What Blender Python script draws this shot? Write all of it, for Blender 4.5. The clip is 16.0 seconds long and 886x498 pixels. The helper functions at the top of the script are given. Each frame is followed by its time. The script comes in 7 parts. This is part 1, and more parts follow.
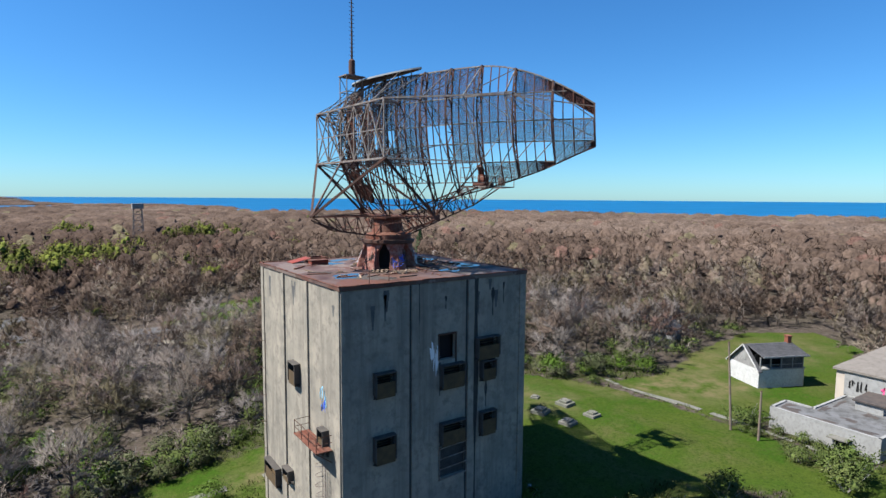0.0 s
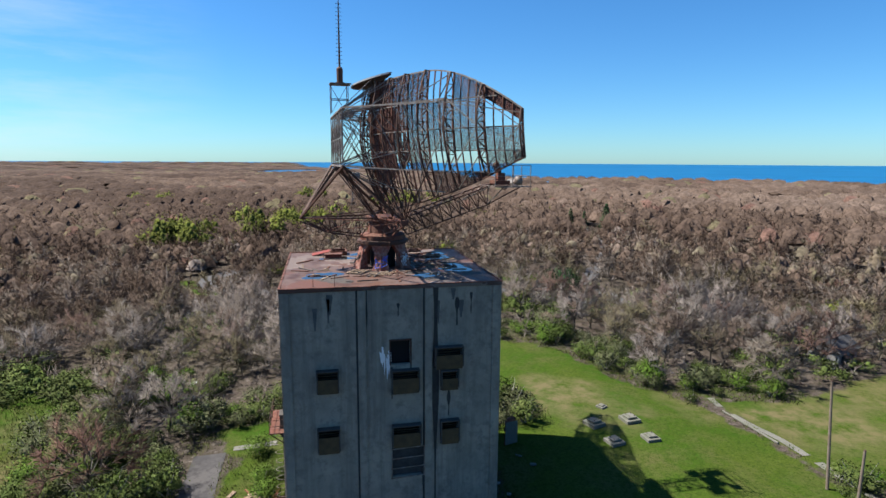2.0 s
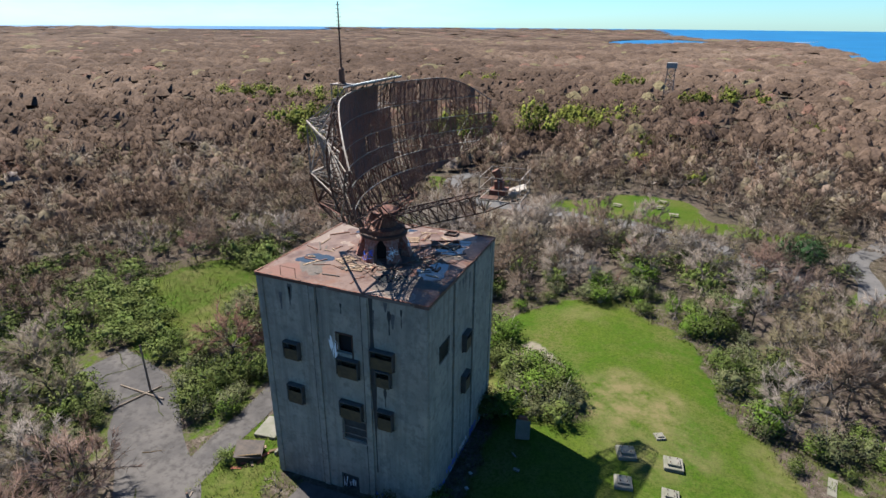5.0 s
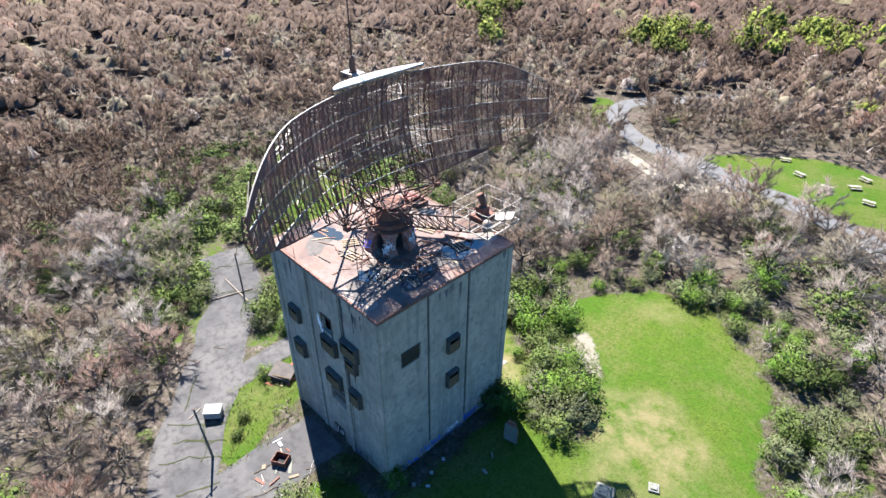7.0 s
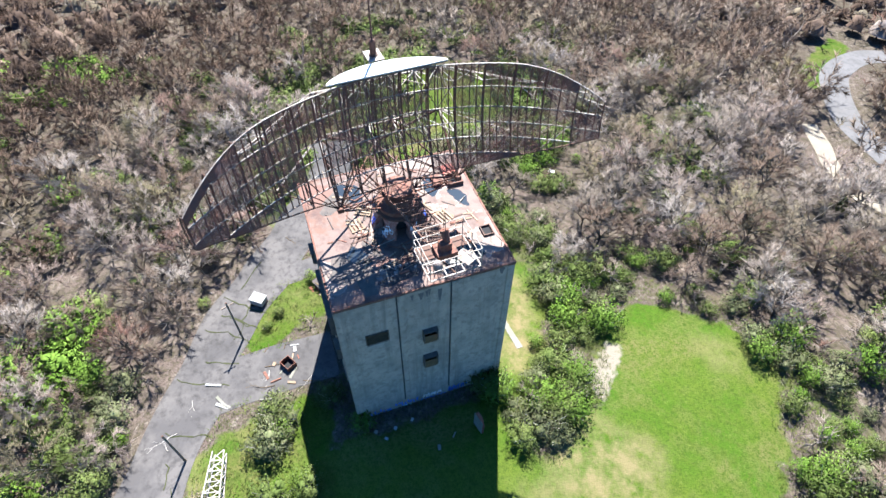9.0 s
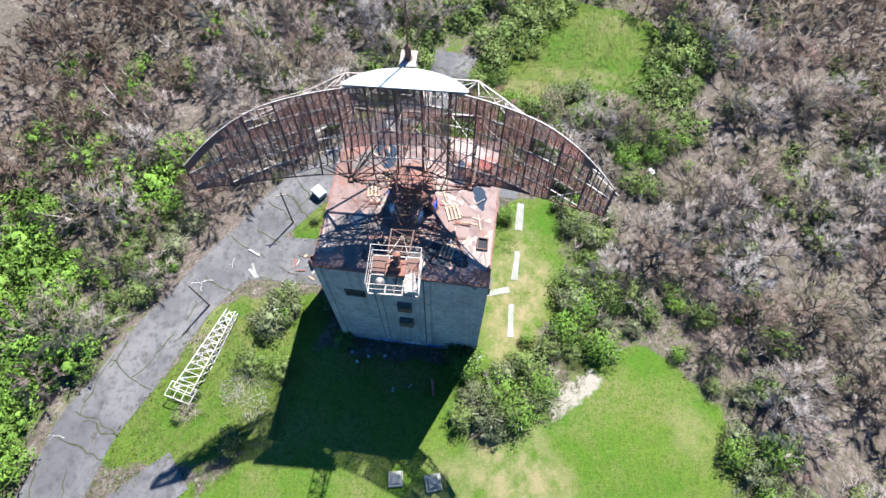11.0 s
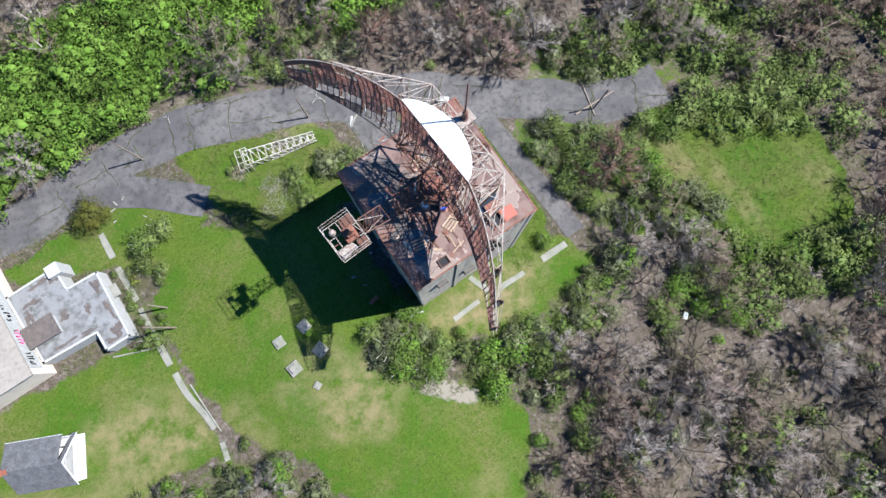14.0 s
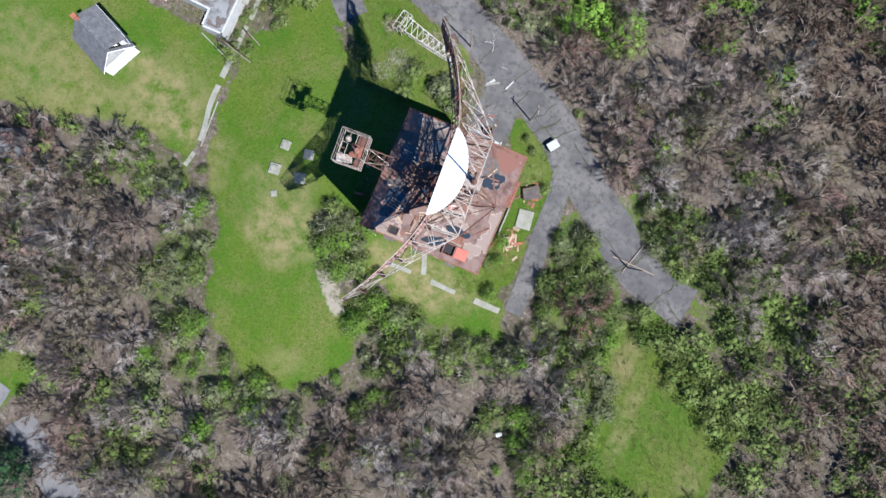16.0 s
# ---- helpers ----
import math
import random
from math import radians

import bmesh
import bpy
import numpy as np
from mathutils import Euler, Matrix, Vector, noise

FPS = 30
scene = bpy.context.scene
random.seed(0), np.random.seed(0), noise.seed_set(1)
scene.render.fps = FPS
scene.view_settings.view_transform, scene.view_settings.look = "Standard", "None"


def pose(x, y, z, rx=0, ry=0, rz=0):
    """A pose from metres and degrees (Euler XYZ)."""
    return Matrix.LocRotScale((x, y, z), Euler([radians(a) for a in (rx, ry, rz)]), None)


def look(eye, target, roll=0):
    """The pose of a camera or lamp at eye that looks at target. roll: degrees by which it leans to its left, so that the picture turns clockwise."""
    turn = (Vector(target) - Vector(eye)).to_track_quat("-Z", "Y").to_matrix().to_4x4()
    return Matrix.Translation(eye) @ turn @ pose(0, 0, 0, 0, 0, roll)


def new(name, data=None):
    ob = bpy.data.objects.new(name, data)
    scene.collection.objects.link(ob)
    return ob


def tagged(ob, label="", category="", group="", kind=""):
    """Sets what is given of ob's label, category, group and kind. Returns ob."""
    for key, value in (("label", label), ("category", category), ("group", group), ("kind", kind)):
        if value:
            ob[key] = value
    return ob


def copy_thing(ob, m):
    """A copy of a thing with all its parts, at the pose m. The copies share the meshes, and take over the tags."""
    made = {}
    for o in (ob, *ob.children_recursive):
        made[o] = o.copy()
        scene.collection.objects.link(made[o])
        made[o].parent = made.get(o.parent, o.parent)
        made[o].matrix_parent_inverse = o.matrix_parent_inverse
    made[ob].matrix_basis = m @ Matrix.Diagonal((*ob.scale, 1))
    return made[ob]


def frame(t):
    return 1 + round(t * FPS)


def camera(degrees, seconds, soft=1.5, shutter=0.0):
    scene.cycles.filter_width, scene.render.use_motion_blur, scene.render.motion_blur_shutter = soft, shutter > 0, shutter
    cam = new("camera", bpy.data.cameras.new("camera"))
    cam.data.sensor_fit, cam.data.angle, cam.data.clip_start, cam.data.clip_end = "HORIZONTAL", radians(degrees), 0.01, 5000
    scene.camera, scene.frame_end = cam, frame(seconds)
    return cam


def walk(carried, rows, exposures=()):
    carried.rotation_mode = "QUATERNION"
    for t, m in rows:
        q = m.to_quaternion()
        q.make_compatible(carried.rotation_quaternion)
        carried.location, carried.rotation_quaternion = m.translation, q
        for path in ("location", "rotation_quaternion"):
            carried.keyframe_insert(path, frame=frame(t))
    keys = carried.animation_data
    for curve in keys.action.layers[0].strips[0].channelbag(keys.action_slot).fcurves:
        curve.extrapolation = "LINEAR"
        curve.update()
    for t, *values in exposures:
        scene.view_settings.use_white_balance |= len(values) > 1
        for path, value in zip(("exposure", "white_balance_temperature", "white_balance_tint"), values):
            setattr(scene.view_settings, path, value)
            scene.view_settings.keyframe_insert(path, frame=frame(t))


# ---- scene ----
cam = camera(76.5, 16.0)
METRES, EYE, TILT, LEAN, TURN = 188.0, 32.07, -5.2, -0.4, -35.0
ROWS = [
    (0.0, 0.0, 0.0, 0.0, -0.0, 0.0, -0.0),
    (0.5, 0.0304, 0.0024, 0.0018, 5.65, -0.32, -0.5),
    (1.0, 0.0607, 0.0081, 0.0062, 11.34, -1.1, -1.05),
    (1.5, 0.0901, 0.0167, 0.0131, 17.0, -2.35, -1.55),
    (2.0, 0.1197, 0.028, 0.0221, 22.83, -3.94, -1.99),
    (2.5, 0.1479, 0.0422, 0.0328, 28.65, -5.88, -2.47),
    (3.0, 0.1739, 0.0594, 0.0447, 34.44, -8.15, -2.97),
    (3.5, 0.1975, 0.079, 0.0579, 40.18, -10.62, -3.39),
    (4.0, 0.2187, 0.1014, 0.0718, 45.97, -13.19, -3.82),
    (4.5, 0.2362, 0.1265, 0.0864, 51.82, -15.92, -4.23),
    (7.0, 0.2517, 0.2684, 0.1702, 80.84, -32.91, -5.41),
    (7.5, 0.2409, 0.2953, 0.1873, 86.83, -36.96, -5.52),
    (8.0, 0.2263, 0.3203, 0.2044, 92.91, -41.26, -5.54),
    (8.5, 0.2093, 0.3428, 0.2202, 99.16, -45.5, -5.51),
    (9.0, 0.1899, 0.3626, 0.235, 105.52, -49.67, -5.46),
    (11.5, 0.0744, 0.412, 0.313, 140.1, -69.9, -4.11),
    (12.0, 0.0517, 0.4116, 0.3285, 147.55, -73.32, -3.61),
    (12.5, 0.0309, 0.4086, 0.3429, 154.68, -76.27, -3.03),
    (13.0, 0.0093, 0.4018, 0.3582, 162.81, -79.25, -2.36),
    (13.5, -0.0118, 0.3921, 0.3734, 171.45, -82.03, -1.49),
    (14.0, -0.0311, 0.379, 0.3882, 180.64, -84.54, -0.55),
    (14.5, -0.049, 0.3624, 0.4032, 190.72, -86.85, 0.6),
    (15.0, -0.0638, 0.3417, 0.4176, 202.48, -88.91, 1.88),
    (15.5, -0.0754, 0.3152, 0.4323, 217.22, -90.65, 3.4),
    (16.0, -0.0777, 0.2851, 0.4464, 238.08, -91.71, 4.78),
]
walk(cam, [(t, pose(-27.58, -48.91, EYE, TILT, LEAN, TURN) @ pose(METRES * x, METRES * y, METRES * z, 90 + pitch, roll, yaw)) for t, x, y, z, yaw, pitch, roll in ROWS],
     exposures=[(0.0, 1.31, 6300, 10), (2.0, 1.34, 6500, 10), (4.0, 1.38, 6900, 10), (5.5, 1.85, 6600, 10), (7.0, 2.60, 6250, 10), (9.2, 2.64, 6150, 10), (11.5, 2.45, 5880, 10), (13.0, 2.13, 5900, 10), (16.0, 1.83, 5850, 10)])

# ---- sky, sun ----
SUN_DIR = Vector((-0.548, 0.236, 0.802))          # towards the sun
world = bpy.data.worlds.new("sky_world")
scene.world = world
world.use_nodes = True
wn = world.node_tree
sky = wn.nodes.new("ShaderNodeTexSky")
sky.sky_type = "NISHITA"
sky.sun_disc = False
sky.sun_elevation = math.asin(SUN_DIR.z)
sky.sun_rotation = math.atan2(SUN_DIR.x, SUN_DIR.y)
sky.altitude = 60
sky.air_density, sky.dust_density, sky.ozone_density = 1.0, 0.2, 4.0
vivid = wn.nodes.new("ShaderNodeHueSaturation")
vivid.inputs["Saturation"].default_value = 1.06
cool = wn.nodes.new("ShaderNodeMix")
cool.data_type, cool.blend_type = "RGBA", "MULTIPLY"
cool.inputs[0].default_value = 1.0
cool.inputs[7].default_value = (0.76, 1.22, 1.60, 1)
wn.links.new(sky.outputs[0], cool.inputs[6])
wn.links.new(cool.outputs[2], vivid.inputs["Color"])
wn.nodes["Background"].inputs[1].default_value = 0.0395
# thin high cloud drifting over the land side of the sky
way = wn.nodes.new("ShaderNodeTexCoord")
drawn = wn.nodes.new("ShaderNodeVectorMath")
drawn.operation = "MULTIPLY"
drawn.inputs[1].default_value = (1.6, 1.6, 9.0)
wn.links.new(way.outputs["Generated"], drawn.inputs[0])
wisp = wn.nodes.new("ShaderNodeTexNoise")
wisp.inputs["Scale"].default_value, wisp.inputs["Detail"].default_value, wisp.inputs["Roughness"].default_value = 1.4, 8, 0.62
wn.links.new(drawn.outputs[0], wisp.inputs["Vector"])
veil = wn.nodes.new("ShaderNodeMapRange")
veil.inputs[1].default_value, veil.inputs[2].default_value, veil.inputs[4].default_value = 0.44, 0.68, 0.75
wn.links.new(wisp.outputs[0], veil.inputs[0])
west = wn.nodes.new("ShaderNodeVectorMath")
west.operation = "DOT_PRODUCT"
west.inputs[1].default_value = (-0.90, 0.43, 0.0)
wn.links.new(way.outputs["Generated"], west.inputs[0])
land = wn.nodes.new("ShaderNodeMapRange")
land.inputs[1].default_value, land.inputs[2].default_value = 0.55, 0.95
wn.links.new(west.outputs["Value"], land.inputs[0])
share = wn.nodes.new("ShaderNodeMath")
share.operation = "MULTIPLY"
wn.links.new(veil.outputs[0], share.inputs[0])
wn.links.new(land.outputs[0], share.inputs[1])
cloud = wn.nodes.new("ShaderNodeMix")
cloud.data_type = "RGBA"
cloud.inputs[7].default_value = (8.0, 9.2, 10.2, 1)
wn.links.new(share.outputs[0], cloud.inputs[0])
wn.links.new(vivid.outputs[0], cloud.inputs[6])
wn.links.new(cloud.outputs[2], wn.nodes["Background"].inputs[0])
sun = new("sun", bpy.data.lights.new("sun", "SUN"))
sun.data.energy, sun.data.angle, sun.data.color = 5.0, radians(0.5), (1.0, 0.95, 0.87)
sun.matrix_world = look(SUN_DIR * 200, (0, 0, 0))


# ---- materials ----
TONE = 0.84                                        # one scale for all base colours


def mat(name, base, rough=0.8, metal=0.0, second=None, scale=1.0, third=None, fine=12.0, bump=0.0, bump_scale=30.0,
        spec=0.3, contrast=(0.35, 0.65), rnd=0.0, attr_tint=False, streaks=None):
    """A procedural material: two or three colours mixed by a broad and a fine noise, with relief."""
    base, second, third, streaks = (tuple(TONE * v for v in c) if c else c for c in (base, second, third, streaks))
    m = bpy.data.materials.new(name)
    m.use_nodes = True
    t = m.node_tree
    n, l = t.nodes, t.links
    b = n["Principled BSDF"]
    b.inputs["Roughness"].default_value = rough
    b.inputs["Metallic"].default_value = metal
    b.inputs["Specular IOR Level"].default_value = spec
    co = n.new("ShaderNodeTexCoord")
    geo = n.new("ShaderNodeNewGeometry")
    col = n.new("ShaderNodeRGB")
    col.outputs[0].default_value = (*base, 1)
    out = col.outputs[0]

    def blend(out, colour, sc, lo, hi, detail=6):
        nz = n.new("ShaderNodeTexNoise")
        nz.inputs["Scale"].default_value, nz.inputs["Detail"].default_value, nz.inputs["Roughness"].default_value = sc, detail, 0.65
        l.new(geo.outputs["Position"], nz.inputs["Vector"])
        rp = n.new("ShaderNodeMapRange")
        rp.inputs[1].default_value, rp.inputs[2].default_value = lo, hi
        l.new(nz.outputs[0], rp.inputs[0])
        mx = n.new("ShaderNodeMix")
        mx.data_type = "RGBA"
        l.new(rp.outputs[0], mx.inputs[0])
        l.new(out, mx.inputs[6])
        mx.inputs[7].default_value = (*colour, 1)
        return mx.outputs[2]

    if streaks:
        flat = n.new("ShaderNodeVectorMath")
        flat.operation = "MULTIPLY"
        flat.inputs[1].default_value = (1.0, 1.0, 0.07)
        l.new(geo.outputs["Position"], flat.inputs[0])
        nz = n.new("ShaderNodeTexNoise")
        nz.inputs["Scale"].default_value, nz.inputs["Detail"].default_value, nz.inputs["Roughness"].default_value = 0.9, 7, 0.7
        l.new(flat.outputs[0], nz.inputs["Vector"])
        rp = n.new("ShaderNodeMapRange")
        rp.inputs[1].default_value, rp.inputs[2].default_value, rp.inputs[4].default_value = 0.50, 0.70, 0.85
        l.new(nz.outputs[0], rp.inputs[0])
    if second:
        out = blend(out, second, scale, *contrast)
    if third:
        out = blend(out, third, fine, 0.48, 0.68)
    if streaks:
        mx = n.new("ShaderNodeMix")
        mx.data_type = "RGBA"
        l.new(rp.outputs[0], mx.inputs[0])
        l.new(out, mx.inputs[6])
        mx.inputs[7].default_value = (*streaks, 1)
        out = mx.outputs[2]
    if rnd or attr_tint:
        hs = n.new("ShaderNodeHueSaturation")
        if attr_tint:
            src = n.new("ShaderNodeAttribute")
            src.attribute_name = "tint"
            fac = src.outputs["Fac"]
        else:
            fac = n.new("ShaderNodeObjectInfo").outputs["Random"]
        mr = n.new("ShaderNodeMapRange")
        mr.inputs[3].default_value, mr.inputs[4].default_value = 1 - (rnd or 0.3), 1 + (rnd or 0.3)
        l.new(fac, mr.inputs[0])
        l.new(mr.outputs[0], hs.inputs["Value"])
        l.new(out, hs.inputs["Color"])
        out = hs.outputs[0]
    l.new(out, b.inputs["Base Color"])
    if bump:
        nz = n.new("ShaderNodeTexNoise")
        nz.inputs["Scale"].default_value, nz.inputs["Detail"].default_value = bump_scale, 8
        l.new(geo.outputs["Position"], nz.inputs["Vector"])
        bp = n.new("ShaderNodeBump")
        bp.inputs["Strength"].default_value, bp.inputs["Distance"].default_value = bump, 0.05
        l.new(nz.outputs[0], bp.inputs["Height"])
        l.new(bp.outputs[0], b.inputs["Normal"])
    return m


CONCRETE = mat("weathered_concrete", (0.3341, 0.2981, 0.2398), 0.9, second=(0.2322, 0.2125, 0.1760), scale=0.3, third=(0.1865, 0.1683, 0.1424), fine=1.4, bump=0.35, bump_scale=5, streaks=(0.1581, 0.1449, 0.1233), spec=0.1)
CONCRETE_DARK = mat("dark_joint_concrete", (0.06, 0.06, 0.06), 0.95, second=(0.036, 0.036, 0.036), scale=2)
# near-black colour painted in for the shade of unlit openings; also tyres
SHADE_AND_TYRE_BLACK = mat("painted_shade_and_tyre_black", (0.012, 0.012, 0.014), 0.9)
TAR = mat("torn_roof_tar", (0.05, 0.044, 0.042), 0.8, second=(0.088, 0.070, 0.060), scale=1.5, bump=0.6, bump_scale=5)
WATER = mat("rain_puddle", (0.02, 0.025, 0.03), 0.06, spec=0.6)
STEEL = mat("rusted_steel", (0.0524, 0.0246, 0.0154), 0.75, second=(0.0850, 0.0310, 0.0166), scale=0.6, third=(0.0326, 0.0181, 0.0142), fine=3.0, spec=0.4)
STEEL_RED = mat("red_rusted_steel", (0.1369, 0.0414, 0.0249), 0.75, second=(0.0826, 0.0373, 0.0249), scale=0.8, third=(0.1652, 0.0910, 0.0621), fine=3.0)
STEEL_PALE = mat("weathered_galvanised_steel", (0.1862, 0.1638, 0.1421), 0.6, second=(0.1176, 0.0735, 0.0539), scale=0.8, third=(0.2695, 0.2597, 0.245), fine=3.0, spec=0.5)
MESH = mat("rusted_wire_mesh", (0.125, 0.058, 0.046), 0.7, second=(0.165, 0.062, 0.042), scale=0.4, third=(0.070, 0.046, 0.05), fine=1.2)
WHITE_GRP = mat("white_fibreglass", (0.3325, 0.3407, 0.3407), 0.45, second=(0.2742, 0.2867, 0.2909), scale=0.6, contrast=(0.5, 0.75))
RED_LEG = mat("red_painted_concrete", (0.241, 0.0574, 0.0344), 0.8, second=(0.287, 0.172, 0.138), scale=1.8, third=(0.115, 0.0402, 0.0287), fine=4)
ROAD_PALE = mat("pale_worn_asphalt", (0.111, 0.1088, 0.111), 0.9, second=(0.08732, 0.08584, 0.08732), scale=0.2, third=(0.074, 0.07252, 0.074), fine=0.9, spec=0.1)
ASPHALT = mat("old_asphalt", (0.0581, 0.0554, 0.0563), 0.9, second=(0.0862, 0.0810, 0.0792), scale=0.16, contrast=(0.42, 0.6), third=(0.0405, 0.0387, 0.0387), fine=0.9, bump=0.15, bump_scale=12, spec=0.1)
PATH_CONC = mat("pale_concrete_path", (0.1762, 0.1673, 0.1507), 0.9, second=(0.1253, 0.1297, 0.1005), scale=0.6, spec=0.1)
SAND = mat("pale_sandy_soil", (0.20, 0.175, 0.14), 0.95, second=(0.155, 0.135, 0.105), scale=0.5)
BARK = mat("grey_bark", (0.255, 0.235, 0.212), 0.9, second=(0.330, 0.312, 0.292), scale=1.2, rnd=0.25)
LEAF = mat("shrub_leaves", (0.0634, 0.0950, 0.0223), 0.7, second=(0.0922, 0.1066, 0.0374), scale=0.2, third=(0.0432, 0.0720, 0.0173), fine=1.6, attr_tint=True, rnd=0.4, spec=0.04)
LEAF_SAGE = mat("grey_green_leaves", (0.0902, 0.1030, 0.0541), 0.75, second=(0.0644, 0.0799, 0.0309), scale=0.3, third=(0.1005, 0.0927, 0.0592), fine=1.8, attr_tint=True, rnd=0.35, spec=0.04)
LEAF_BRIGHT = mat("spring_leaves", (0.1168, 0.1296, 0.0214), 0.7, second=(0.0787, 0.0960, 0.0231), scale=0.5, attr_tint=True, rnd=0.35, spec=0.04)
LEAF_MID = mat("fresh_green_leaves", (0.0608, 0.1158, 0.0152), 0.7, second=(0.0852, 0.1280, 0.0243), scale=0.3, third=(0.0365, 0.0669, 0.0122), fine=0.6, attr_tint=True, rnd=0.5, spec=0.04)
LEAF_OLIVE = mat("yellow_olive_leaves", (0.06486, 0.06486, 0.013), 0.7, second=(0.04751, 0.05185, 0.013), scale=0.6, attr_tint=True, rnd=0.2, spec=0.04)
LEAF_GRASS = mat("rough_grass_blades", (0.0393, 0.0690, 0.0098), 0.8, second=(0.0756, 0.0720, 0.0262), scale=0.12, third=(0.0262, 0.0490, 0.0065), fine=1.0, attr_tint=True, rnd=0.35, spec=0.04)
PINE = mat("evergreen_needles", (0.02, 0.05, 0.02), 0.8, second=(0.035, 0.07, 0.03), scale=0.5, attr_tint=True, rnd=0.4, spec=0.04)
SEA = mat("sea_water", (0.004, 0.085, 0.205), 0.5, second=(0.006, 0.11, 0.25), scale=0.004, spec=0.12)
HOUSE_WHITE = mat("white_painted_blocks", (0.2941, 0.2941, 0.2866), 0.85, second=(0.2468, 0.2468, 0.2386), scale=0.6, third=(0.1988, 0.1988, 0.1907), fine=3)
HOUSE_PAINT = mat("white_house_paint", (0.5400, 0.5400, 0.5310), 0.8, second=(0.4320, 0.4320, 0.4230), scale=0.8, third=(0.3600, 0.3600, 0.3510), fine=3)
HOUSE_GREY = mat("grey_weathered_siding", (0.195, 0.189, 0.182), 0.85, second=(0.273, 0.267, 0.26), scale=1.0, third=(0.13, 0.13, 0.13), fine=5)
SHINGLE = mat("dark_slate_shingles", (0.05239, 0.05239, 0.05642), 0.85, second=(0.09672, 0.09672, 0.1011), scale=0.9, third=(0.03224, 0.03224, 0.03429), fine=5, bump=0.4)
ROOF_GREY = mat("grey_flat_roof_felt", (0.1482, 0.1482, 0.1523), 0.85, second=(0.117, 0.117, 0.117), scale=0.4, third=(0.05386, 0.05386, 0.04937), fine=0.7, bump=0.2)
ROOF_TAN = mat("tan_gravel_roof", (0.215, 0.192, 0.168), 0.9, second=(0.178, 0.160, 0.142), scale=0.4, third=(0.15, 0.132, 0.115), fine=1.5, spec=0.1)
BRICK_RED = mat("red_brick", (0.21, 0.07, 0.042), 0.9, second=(0.154, 0.056, 0.035), scale=4)
PAINT_RED = mat("faded_red_paint", (0.2478, 0.0394, 0.0225), 0.6, second=(0.1890, 0.0450, 0.0281), scale=1)
POLE_WOOD = mat("weathered_pole_wood", (0.13, 0.0975, 0.0715), 0.9, second=(0.182, 0.15, 0.124), scale=2)
LUMBER = mat("scrap_timber", (0.273, 0.195, 0.13), 0.9, second=(0.195, 0.143, 0.104), scale=2, rnd=0.3)
SPRAY_BLUE = mat("blue_spray_paint", (0.05, 0.12, 0.55), 0.7)
SPRAY_CYAN = mat("pale_blue_spray_paint", (0.25, 0.55, 0.75), 0.7)
SPRAY_PINK = mat("pink_spray_paint", (0.75, 0.08, 0.25), 0.7)
SPRAY_WHITE = mat("white_spray_paint", (0.75, 0.75, 0.75), 0.7)
SPRAY_BLACK = mat("black_spray_paint", (0.02, 0.02, 0.02), 0.7)
HOOD = mat("weathered_hood", (0.0816, 0.0720, 0.0634), 0.9, second=(0.0528, 0.0480, 0.0432), scale=1.2)
LOUVRE = mat("brown_weathered_louvre", (0.1033, 0.0678, 0.0318), 0.9, second=(0.0619, 0.0439, 0.0245), scale=1.5)
BEACH = mat("white_beach_sand", (0.62, 0.56, 0.46), 0.9, second=(0.52, 0.46, 0.38), scale=0.02)
CRACK = mat("weedy_crack", (0.026, 0.030, 0.016), 0.95, second=(0.045, 0.05, 0.024), scale=0.4, spec=0.05)
STAIN_BLACK = mat("black_run_off_stain", (0.03, 0.03, 0.03), 0.9, second=(0.055, 0.053, 0.05), scale=1.5)
STAIN = mat("dark_water_stain", (0.078, 0.078, 0.078), 0.9, second=(0.108, 0.108, 0.102), scale=2)


